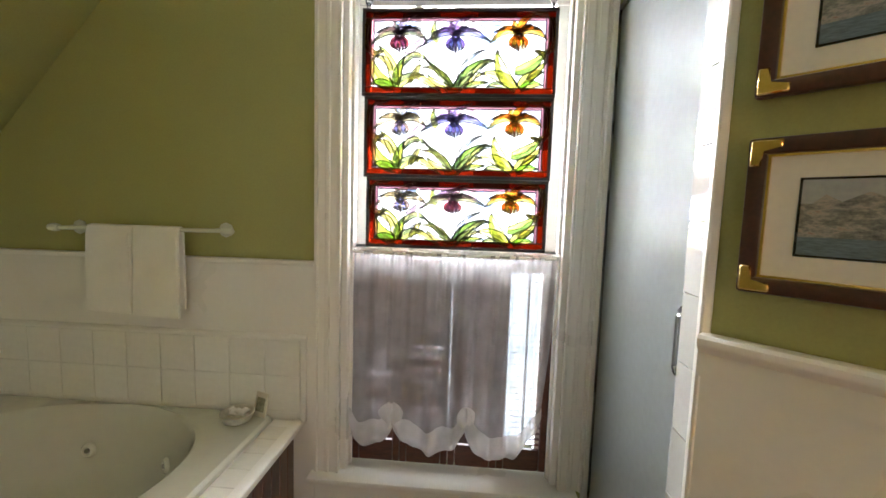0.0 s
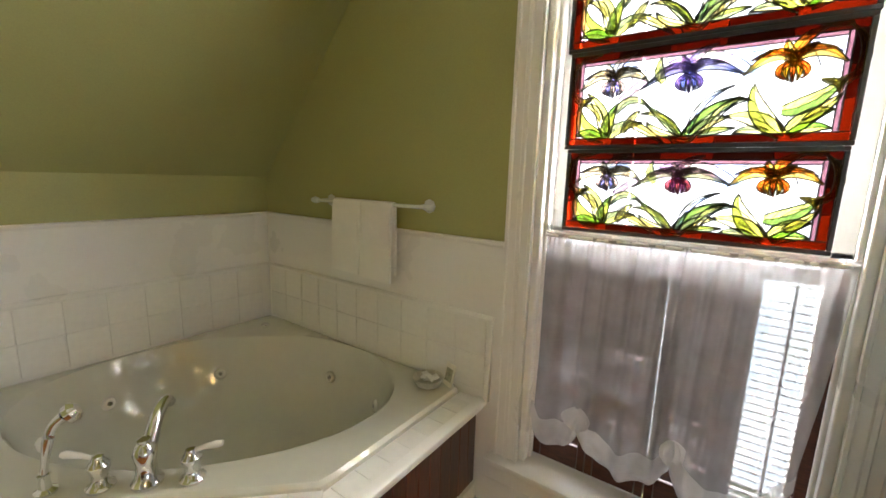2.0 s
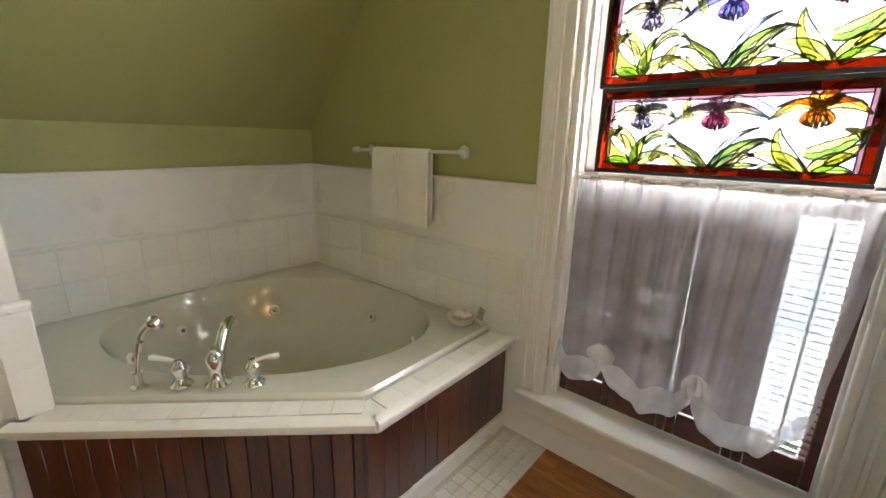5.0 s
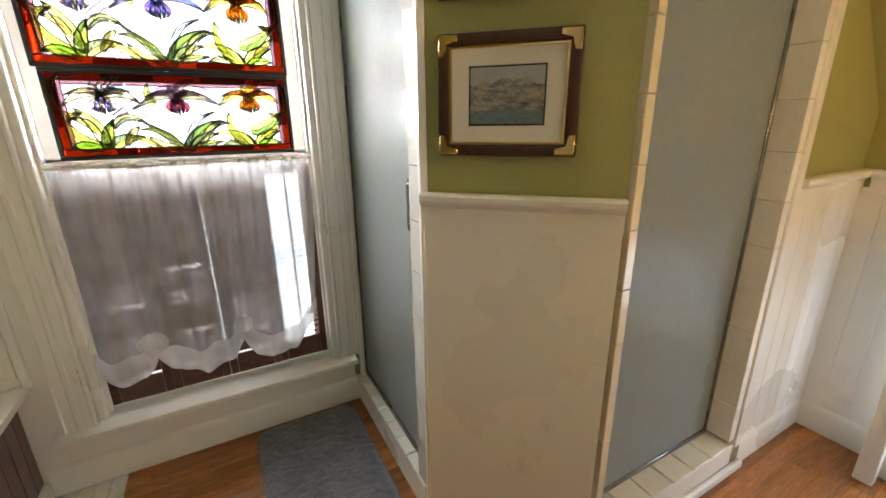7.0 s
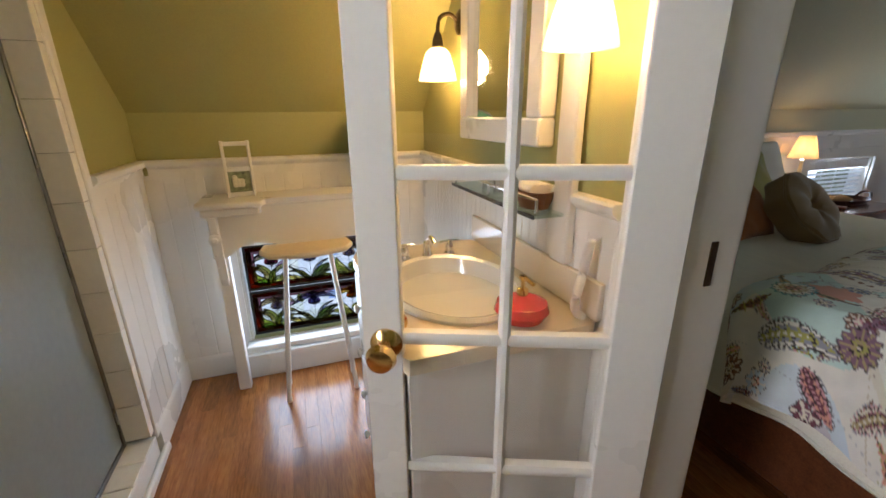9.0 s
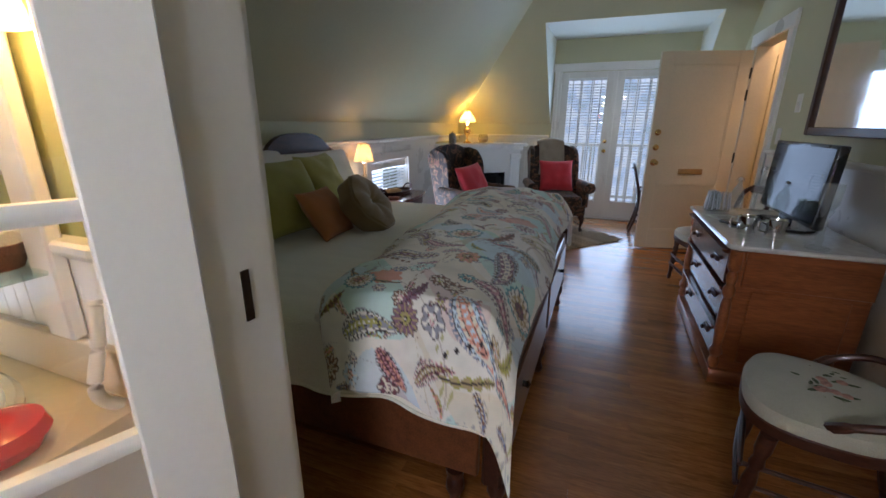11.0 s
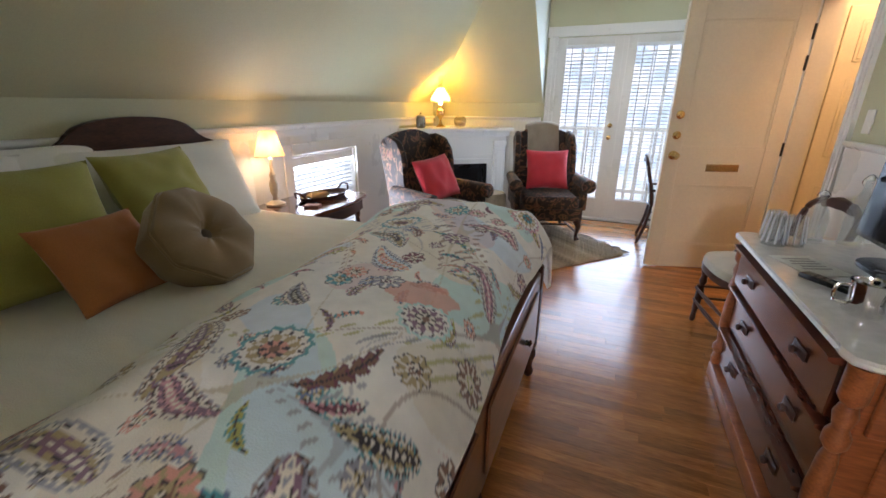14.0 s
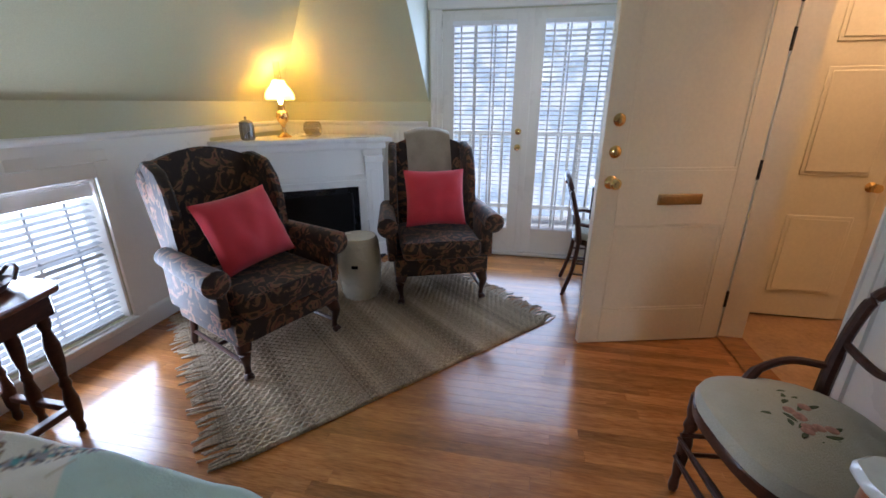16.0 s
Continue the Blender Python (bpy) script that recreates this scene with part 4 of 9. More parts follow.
        for j in range(5):
            k = (j - 2) / 2
            leaf("lip_glass", (fx + 0.008 * k, fy - 0.02), (fx + 0.040 * k, fy - 0.09), (fx + 0.022 * k + 0.005, fy - 0.19 + 0.03 * abs(k)), 0.015, (LIP[kind][j % 2],), 3, 0.8, 0.2)
        piece("heart_glass", [(fx * w + 0.007 * math.cos(i * 0.785), fy * h + 0.006 * math.sin(i * 0.785)) for i in range(8)], LIP[kind][1], 4)
    leaf("bud_glass", (0.395, 0.62), (0.372, 0.74), (0.380, 0.86), 0.024, (G[1], G[4]), 2)
    part("lead_came", join(*came), LEAD, T, "dark lead lines")
    part("panel_frame", join(box(0, w, -0.010, 0.006, 0, 0.013, 0.002), box(0, w, -0.010, 0.006, h - 0.013, h, 0.002), box(0, 0.012, -0.010, 0.006, 0.013, h - 0.013, 0.002), box(w - 0.012, w, -0.010, 0.006, 0.013, h - 0.013, 0.002)), LEAD, T, "dark metal panel frame")
    return T


for i, (z0, hh, xx, ww, fl) in enumerate(((1.805, 0.338, -0.474, 0.772, ("dusk", "violet", "gold")), (1.482, 0.3225, -0.462, 0.757, ("cream", "violet", "gold")), (1.192, 0.2895, -0.449, 0.740, ("cream", "dusk", "gold")))):
    stained_panel(pose(xx, 1.690, z0), ww, hh, fl, ("stained-glass panel with irises hanging in the window", "stained-glass panel with cream and violet irises in window", "lowest stained-glass iris panel above the curtain")[i])
for i, x in enumerate((-0.45, 0.275)):
    c = thing("hanging_chain", pose(x, 1.69, 2.14), "dark metal chain that holds the stained glass", "chain", "chains of the stained glass")
    for k in range(3):
        part("link", tube([(0.011 * math.cos(a) * (1 if k % 2 else 0.35), 0.011 * math.cos(a) * (0.35 if k % 2 else 1), 0.012 + 0.02 * k + 0.015 * math.sin(a)) for a in [2 * math.pi * j / 10 for j in range(10)]], 0.0028, 6, True), BLACK, c)

# rod and sheer curtain
SHEER = through_cloth("sheer_voile", (0.92, 0.90, 0.88), 0.66, 0.5, 0.9)
HEMCLOTH = through_cloth("doubled_voile", (0.93, 0.91, 0.89), 0.42, 0.5, 0.9)
rod = thing("curtain_rod", pose(-0.08, 1.66, 1.165), "thin white tension rod across the window", "curtain rod")
wpart("rod", tube([(-0.501, 1.650, 1.172), (0.346, 1.650, 1.172)], 0.006, 10), WHITE, rod)
cu = thing("cafe_curtain", pose(-0.08, 1.65, 0.33), "sheer white cafe curtain gathered into scallops", "curtain")
LOBES = ((0.0, 0.23, 0.41, 0.440, 0.080), (0.23, 0.61, 0.440, 0.425, 0.105), (0.61, 1.0, 0.425, 0.475, 0.135))


def hem_line(u):
    for a, c, za, zc, deep in LOBES:
        if u <= c:
            t = (u - a) / (c - a)
            return za + (zc - za) * t - deep * max(0.0, math.sin(math.pi * t)) ** 0.75, math.sin(math.pi * t)
    return 0.47, 0.0


def voile(u, v):
    low, mid = hem_line(u)
    z = 1.184 - v * (1.184 - low)
    w = v * (0.6 + 0.4 * v)
    x = -0.500 + 0.845 * u - 0.055 * u ** 2 * w - 0.008 * (1 - u) * math.sin(math.pi * v)
    # folds fall from the rod and draw together at the two gathered points
    for c, pull in ((0.23, 0.26), (0.61, 0.22)):
        d = u - c
        x -= 0.845 * d * pull * math.exp(-(d / 0.10) ** 2) * v ** 3
    g = 0.021 * math.sin(u * 41 + 1.6 * math.sin(u * 13) + 0.9 * v) * (0.35 + 0.65 * v) + 0.005 * math.sin(u * 97 + 2) + 0.004 * math.sin(u * 170) * (1 - v)
    puff = 0.042 * max(0.0, (v - 0.66) / 0.34) ** 0.8 * (0.25 + mid) * (1 - 0.9 * max(0.0, (v - 0.94) / 0.06))
    n1 = noise.noise(Vector((u * 7, v * 3, 2)))
    return (x + 0.005 * n1 * v, 1.648 + g * 0.8 - puff + 0.006 * n1 * v, z)


wpart("cloth", sheet(voile, 200, 60), SHEER, cu)


def hem(u, v):
    p = Vector(voile(u, 0.86 + 0.135 * v))
    n1 = noise.noise(Vector((u * 14, v * 2.5, 4)))
    n2 = noise.noise(Vector((u * 38, v * 4, 9)))
    return (p.x, p.y - 0.006 - 0.018 * math.sin(math.pi * v) + 0.008 * n1 + 0.004 * n2, p.z + 0.012 * n1 * (1 - v))


wpart("scalloped_hem", sheet(hem, 200, 14), HEMCLOTH, cu, "gathered double hem")


def knot(c, seed):
    """A bunch of cloth drawn up where two scallops meet."""
    def fn(u, v):
        a = 2 * math.pi * u
        r = 0.034 * math.sin(math.pi * min(1.0, v * 0.9 + 0.04)) ** 0.7 * (1 + 0.30 * math.sin(3 * a + seed) + 0.22 * math.sin(7 * a + 4 * v))
        p = Vector(voile(c, 0.905))
        return (p.x + r * math.cos(a) * 1.15, p.y - 0.012 - 0.35 * r * (1 + math.sin(a)), p.z - 0.050 + 0.095 * v + 0.35 * r * math.cos(2 * a + seed))
    return sheet(fn, 40, 10)


for c, seed in ((0.23, 0.4), (0.61, 2.1)):
    wpart("gather", knot(c, seed), HEMCLOTH, cu, "bunched gather between scallops")
wpart("heading", tube([voile(u / 80, 0.0) for u in range(81)], 0.008, 6), HEMCLOTH, cu)

# louvred shutters behind the curtain
SHUT = timber("shutter_wood", (0.040, 0.012, 0.008), (0.12, 0.035, 0.02), 0.35, (1.5, 10, 10), 0.3, 0.1)
x = -0.499
wid = 0.2095
for k in range(4):
    x0 = x + k * 0.2098 + (0.002 if k > 1 else 0.0)
    sh = thing("louvred_shutter", pose(x0 + wid / 2, 1.70, 0.248), "red-brown wooden shutter with tilted louvres" if k < 3 else "red-brown wooden shutter with open louvres letting daylight in", "shutter", "window shutters")
    for a in (0.0, wid - 0.030):
        wpart("stile", box(x0 + a, x0 + a + 0.030, 1.688, 1.710, 0.25, 1.148, 0.003), SHUT, sh)
    for a, c in ((0.25, 0.345), (1.105, 1.148)):
        wpart("rail", box(x0 + 0.031, x0 + wid - 0.031, 1.690, 1.708, a, c, 0.002), SHUT, sh)
    nl = 30
    for j in range(nl):
        z = 0.366 + j * 0.0250
        tilt = 60 + 6 * math.sin(j * 3.3 + k) if k < 3 else -17
        if k == 0 and j in (5, 8, 11, 14) or k == 1 and j in (4, 5, 12, 16) or k == 2 and j in (3, 6, 9):
            tilt -= 33
        wpart("louvre", moved(box(-(wid / 2 - 0.0295), wid / 2 - 0.0295, -0.0145, 0.0145, -0.002, 0.002), pose(x0 + wid / 2, 1.699, z, tilt)), SHUT, sh)
    wpart("tilt_rod", box(x0 + wid / 2 - 0.004, x0 + wid / 2 + 0.004, 1.681, 1.687, 0.36, 1.10, 0.001), SHUT, sh)

# ---- tiles round the bath ----
def tile_field(parent, n, nz, at, size=0.1505, gap=0.0012):
    first = None
    for i in range(n):
        for j in range(nz):
            m = at(i * (size + gap), j * (size + gap))
            if first is None:
                first = part("tile", box(0.002, size, -0.004, 0.0, 0.001, size, 0.0012), TILE, parent, m=m)
            else:
                again(first, m)


TN = thing("trim_tile_north", pose(-0.69, NY - 0.0145, 0.49), "glazed white wall tiles above the bath", "tile", kind="structure")
tile_field(TN, 10, 2, lambda u, z: pose(-u - 0.152, 0, z + 0.008))
TW = thing("trim_tile_west", pose(WX + 0.0145, 0.17, 0.49), "glazed white wall tiles above the bath", "tile", kind="structure")
tile_field(TW, 9, 2, lambda u, z: pose(0, u, z + 0.008, 0, 0, 90))

# ---- shower ----
GOLDEDGE = plain("cream_tile", (0.72, 0.63, 0.47), 0.2, vary=0.05, each=0.05)
solid("trim_pier_panel", prism([(0.458, 0.828), (0.808, 0.478), (0.813, 0.483), (0.463, 0.833)], 0, 1.10), WHITE, "white painted panel below the chair rail", "trim")
solid("trim_pier_rail", runner([(-u, v) for u, v in RAIL], (0.462, 0.832, 1.112), (0.812, 0.482, 1.112)), WHITE, "white chair rail on the shower pier", "trim")
PE = thing("trim_pier_edge", pose(0.46, 0.88, 0.13), "shiny white tiles on the edge of the shower pier", "trim", kind="structure")
for k in range(17):
    wpart("tile", box(0.455, 0.475, 0.846, 0.910, 0.13 + k * 0.152, 0.2805 + k * 0.152, 0.001), GLAZE, PE)
solid("trim_pier_corner", box(0.452, 0.474, 0.826, 0.845, 0, TOP, 0.004), WHITE, "slim white corner bead of the shower pier", "trim")
PJ = thing("trim_pier_jamb", pose(0.86, 0.47, 0.14), "cream tiled jamb of the shower doorway", "trim", kind="structure")
for k in range(17):
    wpart("tile", box(0.822, 0.852, 0.470, 0.60, 0.14 + k * 0.152, 0.2905 + k * 0.152, 0.002), GOLDEDGE, PJ)
EJ = thing("trim_shower_jamb", pose(1.54, 0.5, 0.14), "white tiled jamb of the shower doorway", "trim", kind="structure")
for k in range(17):
    wpart("tile", box(1.525, 1.56, 0.455, 0.575, 0.14 + k * 0.152, 0.2905 + k * 0.152, 0.002), TILE, EJ)
solid("trim_shower_casing", box(1.561, 1.60, 0.448, 0.469, 0.10, TOP, 0.005), WHITE, "white strip beside the shower doorway", "trim")

CB = thing("shower_curb", pose(0.9, 0.6, 0), "low white shower curb topped with small tiles", "curb", kind="structure")
wpart("curb_face", box(0.80, 1.56, 0.452, 0.60, 0.0, 0.118, 0.004), WHITE, CB)
wpart("curb_face", box(0.452, 0.60, 0.86, 1.604, 0.0, 0.118, 0.004), WHITE, CB)
wpart("shoe_moulding", box(0.80, 1.62, 0.430, 0.452, 0.0, 0.04, 0.008), WHITE, CB)
for k in range(6):
    wpart("tile", box(0.857 + k * 0.112, 0.965 + k * 0.112, 0.450, 0.600, 0.118, 0.128, 0.003), TILE, CB)
for k in range(7):
    wpart("tile", box(0.450, 0.600, 0.915 + k * 0.098, 1.009 + k * 0.098, 0.118, 0.128, 0.003), TILE, CB)
STEEL = plain("dark_aluminium", (0.25, 0.25, 0.25), 0.3, 1.0, vary=0.05)


def shower_panel(name, a, c, z0, z1, label):
    T = thing(name, pose(*a, z0), label, "shower glass")
    a, c = Vector((*a, 0)), Vector((*c, 0))
    m = Matrix.Translation(a) @ pose(0, 0, 0, 0, 0, math.degrees(math.atan2((c - a).y, (c - a).x)))
    L = (c - a).length
    for bx in ((0, 0.016, z0, z1), (L - 0.016, L, z0, z1), (0.016, L - 0.016, z0, z0 + 0.018), (0.016, L - 0.016, z1 - 0.02, z1)):
        wpart("frame_bar", moved(box(bx[0], bx[1], -0.010, 0.010, bx[2], bx[3], 0.002), m), STEEL, T)
    wpart("glass", moved(sheet(lambda u, v: (0.016 + (L - 0.032) * u, 0.0006 * noise.noise(Vector((u * 30, v * 90, 3))), z0 + 0.018 + (z1 - z0 - 0.038) * v), 24, 70, 0.004), m), WAVYGLASS, T, "obscured rippled glass")
    return T


shower_panel("shower_door", (0.854, 0.545), (1.524, 0.545), 0.130, 2.10, "obscured glass shower door in a thin dark frame")
SCR = shower_panel("shower_screen", (0.500, 0.912), (0.500, 1.600), 0.130, 2.10, "obscured glass panel with a small handle beside the window")
wpart("handle", tube(curve([(0.498, 0.955, 0.99), (0.474, 0.955, 1.0), (0.472, 0.955, 1.07), (0.474, 0.955, 1.14), (0.498, 0.955, 1.15)], 5), 0.006, 8), STEEL, SCR, "slim grey pull handle")
solid("wall_shower_inside", join(box(0.61, EX, NY - 0.016, NY - 0.002, 0, TOP), box(EX - 0.25, EX - 0.235, 0.60, NY - 0.017, 0, TOP), box(1.57, EX - 0.25, 0.592, 0.604, 0, TOP)), TILE, "white tiled inside of the shower", "wall")
solid("floor_shower", box(0.60, EX, 0.60, NY, 0.0, 0.03), TILE, "white shower floor", "floor")

# ---- framed prints on the pier ----
FRAMEWOOD = timber("frame_wood", (0.024, 0.007, 0.004), (0.065, 0.018, 0.010), 0.35, (6, 6, 6), 0.1, 0.05)
MAT = plain("mount_board", (0.70, 0.66, 0.58), 0.8, vary=0.03)


def print_material(name):
    m, nt, p = nodes_of(name)
    tc = node(nt, "ShaderNodeTexCoord")
    mp = node(nt, "ShaderNodeMapping", {"Vector": tc.outputs["Object"], "Scale": (26, 26, 60)})
    n = node(nt, "ShaderNodeTexNoise", {"Vector": mp.outputs[0], "Scale": 1.0, "Detail": 8.0, "Roughness": 0.75})
    c = ramp(nt, n.outputs[0], [(0.36, (0.05, 0.055, 0.06)), (0.50, (0.20, 0.20, 0.19)), (0.58, (0.36, 0.33, 0.29)), (0.68, (0.25, 0.12, 0.10))])
    nt.links.new(c, p.inputs["Base Color"])
    p.inputs["Roughness"].default_value = 0.6
    return m


PRINT = print_material("harbour_print")
SKYP = plain("print_sky", (0.34, 0.35, 0.36), 0.6, vary=0.1, scale=12)
WATERP = plain("print_water", (0.11, 0.15, 0.18), 0.6, vary=0.3, scale=40, stretch=(1, 1, 5))
PICGLASS = clear("picture_glass")


def picture(z):
    """A framed print 0.325 by 0.27, in the xz plane, its lower left corner at the origin."""
    w, h, b = 0.325, 0.272, 0.029
    T = thing("framed_print", Matrix.Translation((0.495, 0.795, z)) @ pose(0, 0, 0, 0, 0, -45), "framed harbour print, dark frame with brass corners", "picture", "pictures on the pier")
    prof = ((0, w, 0, b), (0, w, h - b, h))
    for x0, x1, z0, z1 in prof:
        part("frame_rail", box(x0, x1, -0.022, 0.0, z0, z1, 0.006, 2), FRAMEWOOD, T)
    for x0, x1 in ((0, b), (w - b, w)):
        part("frame_rail", box(x0, x1, -0.0215, 0.0, b * 0.9, h - b * 0.9, 0.006, 2), FRAMEWOOD, T)
    part("fillet", join(box(b - 0.002, w - b + 0.002, -0.015, -0.004, b - 0.002, b + 0.004), box(b - 0.002, w - b + 0.002, -0.015, -0.004, h - b - 0.004, h - b + 0.002), box(b - 0.002, b + 0.004, -0.0145, -0.004, b, h - b), box(w - b - 0.004, w - b + 0.002, -0.0145, -0.004, b, h - b)), BRASS, T, "thin gilt inner edge")
    for x0, sx in ((0, 1), (w, -1)):
        for z0, sz in ((0, 1), (h, -1)):
            L = 0.050
            g = 0.004
            q = [(x0 + sx * g, z0 + sz * g), (x0 + sx * L, z0 + sz * g), (x0 + sx * L, z0 + sz * 0.021), (x0 + sx * 0.021, z0 + sz * 0.021), (x0 + sx * 0.021, z0 + sz * L), (x0 + sx * g, z0 + sz * L)]
            part("corner_mount", prism(q, -0.0265, -0.010, "y", 0.003), BRASS, T, "brass corner mount")
    part("mount_board", box(b, w - b, -0.008, -0.003, b, h - b), MAT, T, "cream mount board")
    x0, x1, z0, z1 = 0.078, w - 0.078, 0.074, h - 0.074
    part("print_edge", box(x0 - 0.004, x1 + 0.004, -0.0095, -0.0082, z0 - 0.004, z1 + 0.004), BLACK, T)
    part("print_sky", box(x0, x1, -0.0112, -0.0097, z0 + 0.085, z1), SKYP, T)
    part("print_town", box(x0, x1, -0.0112, -0.0097, z0 + 0.03, z0 + 0.085), PRINT, T, "printed harbour front")
    part("print_roofline", prism([(x0 + 0.01, z0 + 0.08), (x0 + 0.03, z0 + 0.10), (x0 + 0.05, z0 + 0.088), (x0 + 0.08, z0 + 0.104), (x0 + 0.10, z0 + 0.094), (x0 + 0.13, z0 + 0.102), (x1 - 0.01, z0 + 0.08)], -0.0125, -0.0114, "y"), PRINT, T)
    part("print_water", box(x0, x1, -0.0112, -0.0097, z0, z0 + 0.03), WATERP, T)
    return T


picture(1.222)
picture(1.562)

# ---- bath mat ----
SHAG = plain("grey_shag", (0.115, 0.12, 0.14), 1.0, vary=0.35, scale=12, grain=150, bump=0.5, sheen=0.4)
bmat = thing("bath_mat", pose(0.19, 1.24, 0.0), "thick grey shaggy bath mat on the floor", "bath mat")


def rounded(w, h, r, n=6):
    out = []
    for cx, cy, a0 in ((w / 2 - r, h / 2 - r, 0), (-w / 2 + r, h / 2 - r, 90), (-w / 2 + r, -h / 2 + r, 180), (w / 2 - r, -h / 2 + r, 270)):
        out += [(cx + r * math.cos(radians(a0 + 90 * i / n)), cy + r * math.sin(radians(a0 + 90 * i / n))) for i in range(n + 1)]
    return out


part("backing", prism(rounded(0.43, 0.64, 0.06), 0.001, 0.012), SHAG, bmat)


def pile(u, v):
    a, c = 2 * u - 1, 2 * v - 1
    k = 1 - max(0, (abs(a) ** 10 + abs(c) ** 14) - 0.2) * 0.05
    e = (1 - abs(a) ** 12) * (1 - abs(c) ** 16)
    return (a * 0.217 * k, c * 0.322 * k, 0.010 + 0.018 * max(e, 0) ** 0.5 + 0.006 * noise.noise(Vector((a * 11, c * 16, 0))) + 0.003 * noise.noise(Vector((a * 40, c * 60, 3))))


part("woven_face", sheet(pile, 60, 90), SHAG, bmat)

# ---- alcove: wainscot, dressing table, vanity ----
AZ = 1.105
solid("trim_alcove_wainscot_north", beadboard(1.60, EX, 0.10, AZ - 0.05, 0.47, -0.012, "y", 0.09), WHITE, "white beadboard below the chair rail", "trim")
solid("trim_alcove_wainscot_east", join(beadboard(0.14, 0.47, 0.10, AZ - 0.05, EX, -0.012, "x", 0.09), beadboard(-0.55, 0.14, 0.69, AZ - 0.05, EX, -0.012, "x", 0.09), beadboard(PY0, -0.55, 0.10, AZ - 0.05, EX, -0.012, "x", 0.09)), WHITE, "white beadboard on the knee wall", "trim")
solid("trim_alcove_rail_north", runner([(-u, v) for u, v in RAIL], (1.60, 0.47, AZ), (EX, 0.47, AZ)), WHITE, "white chair rail", "trim")
solid("trim_alcove_rail_east", runner([(-u, v) for u, v in RAIL], (EX, 0.435, AZ), (EX, PY0, AZ)), WHITE, "white chair rail", "trim")
solid("trim_alcove_rail_south", runner([(u, v) for u, v in RAIL], (0.64, PY0, AZ), (EX, PY0, AZ)), WHITE, "white chair rail", "trim")
solid("trim_alcove_wainscot_south", beadboard(0.60, EX, 0.10, AZ - 0.05, PY0, 0.012, "y"), WHITE, "white beadboard behind the vanity", "trim")
solid("baseboard_alcove", join(runner([(-u, v) for u, v in BASE], (1.60, 0.47, 0), (EX, 0.47, 0)), runner([(-u, v) for u, v in BASE], (EX, 0.448, 0), (EX, PY0, 0))), WHITE, "white baseboard", "baseboard")
solid("baseboard_bath_north", runner([(-u, v) for u, v in BASE], (-0.70, NY, 0), (0.45, NY, 0)), WHITE, "white baseboard below the window", "baseboard")

w2 = thing("window_2", pose(EX, -0.2, 0.17), "low alcove window with a deep white sill", "window", kind="structure")
wpart("window_sill", box(EX - 0.09, EX + 0.10, -0.57, 0.16, 0.135, 0.168, 0.006), WHITE, w2)
wpart("lower_step", box(EX - 0.11, EX - 0.012, -0.60, 0.185, 0.0, 0.133, 0.005), WHITE, w2)
for a, c in ((0.128, 0.14), (-0.55, -0.538)):
    wpart("jamb_lining", box(EX + 0.0, EX + 0.12, a, c, 0.17, 0.688), WHITE, w2)
for k, z in enumerate((0.178, 0.432)):
    stained_panel(pose(EX + 0.035, 0.122, z, 0, 0, -90), 0.655, 0.248, (("cream", "violet", "gold"), ("dusk", "violet", "cream"))[k], "stained-glass iris panel standing in the low window")

# dressing table made like a small mantel
d = thing("dressing_table", pose(1.98, -0.2, 0), "white painted dressing table with carved brackets", "table")
wpart("top", prism([(2.10, 0.235), (1.86, 0.235), (1.84, 0.225), (1.84, -0.02), (1.86, -0.03), (1.90, -0.035), (1.90, -0.60), (2.10, -0.60)], 0.935, 0.958, b=0.004), WHITE, d)
wpart("top_moulding", prism([(2.10, 0.220), (1.865, 0.220), (1.855, 0.21), (1.855, -0.01), (2.10, -0.01)], 0.900, 0.933, b=0.006), WHITE, d)
ap = [(0.205, 0.895), (0.205, 0.70), (0.15, 0.70), (0.10, 0.742), (0.04, 0.768), (-0.04, 0.755), (-0.12, 0.722), (-0.2, 0.708), (-0.28, 0.715), (-0.36, 0.745), (-0.44, 0.768), (-0.50, 0.745), (-0.54, 0.70), (-0.60, 0.70), (-0.60, 0.93), (-0.02, 0.93), (-0.02, 0.895)]
wpart("apron", prism(ap, 1.905, 1.925, "x", 0.002), WHITE, d)
for y0 in (0.150, -0.60):
    wpart("leg", prism([(y0, 0.0), (y0 + 0.055, 0.0), (y0 + 0.052, 0.70), (y0 + 0.055, 0.90), (y0, 0.90)], 1.927, 1.975, "x", 0.004), WHITE, d)
    br_ = wpart("bracket", prism([(1.927, 0.56), (1.905, 0.60), (1.908, 0.66), (1.890, 0.72), (1.888, 0.78), (1.865, 0.83), (1.860, 0.90), (1.927, 0.90)], y0 + 0.012, y0 + 0.045, "y", 0.004), WHITE, d)
    wpart("rosette", moved(lathe([(0.026, 0), (0.026, 0.006), (0.014, 0.010), (0.010, 0.016), (0, 0.018)], 16), pose(1.862, y0 + 0.028, 0.80, 0, -90)), WHITE, br_)
pf = thing("photo_stand", pose(1.99, 0.06, 0.958, 0, 0, -78), "small white stand with a flower picture", "picture stand")
part("post", box(-0.058, -0.046, -0.012, 0.012, 0, 0.245, 0.002), WHITE, pf)
part("post", box(0.046, 0.058, -0.012, 0.012, 0, 0.245, 0.002), WHITE, pf)
for z in (0.012, 0.122, 0.232):
    part("crossbar", box(-0.046, 0.046, -0.010, 0.010, z - 0.009, z + 0.009, 0.002), WHITE, pf)
part("picture", box(-0.045, 0.045, 0.0, 0.004, 0.022, 0.112), plain("flower_picture", (0.20, 0.24, 0.15), 0.5, vary=0.5, scale=40), pf, "dark green flower picture")
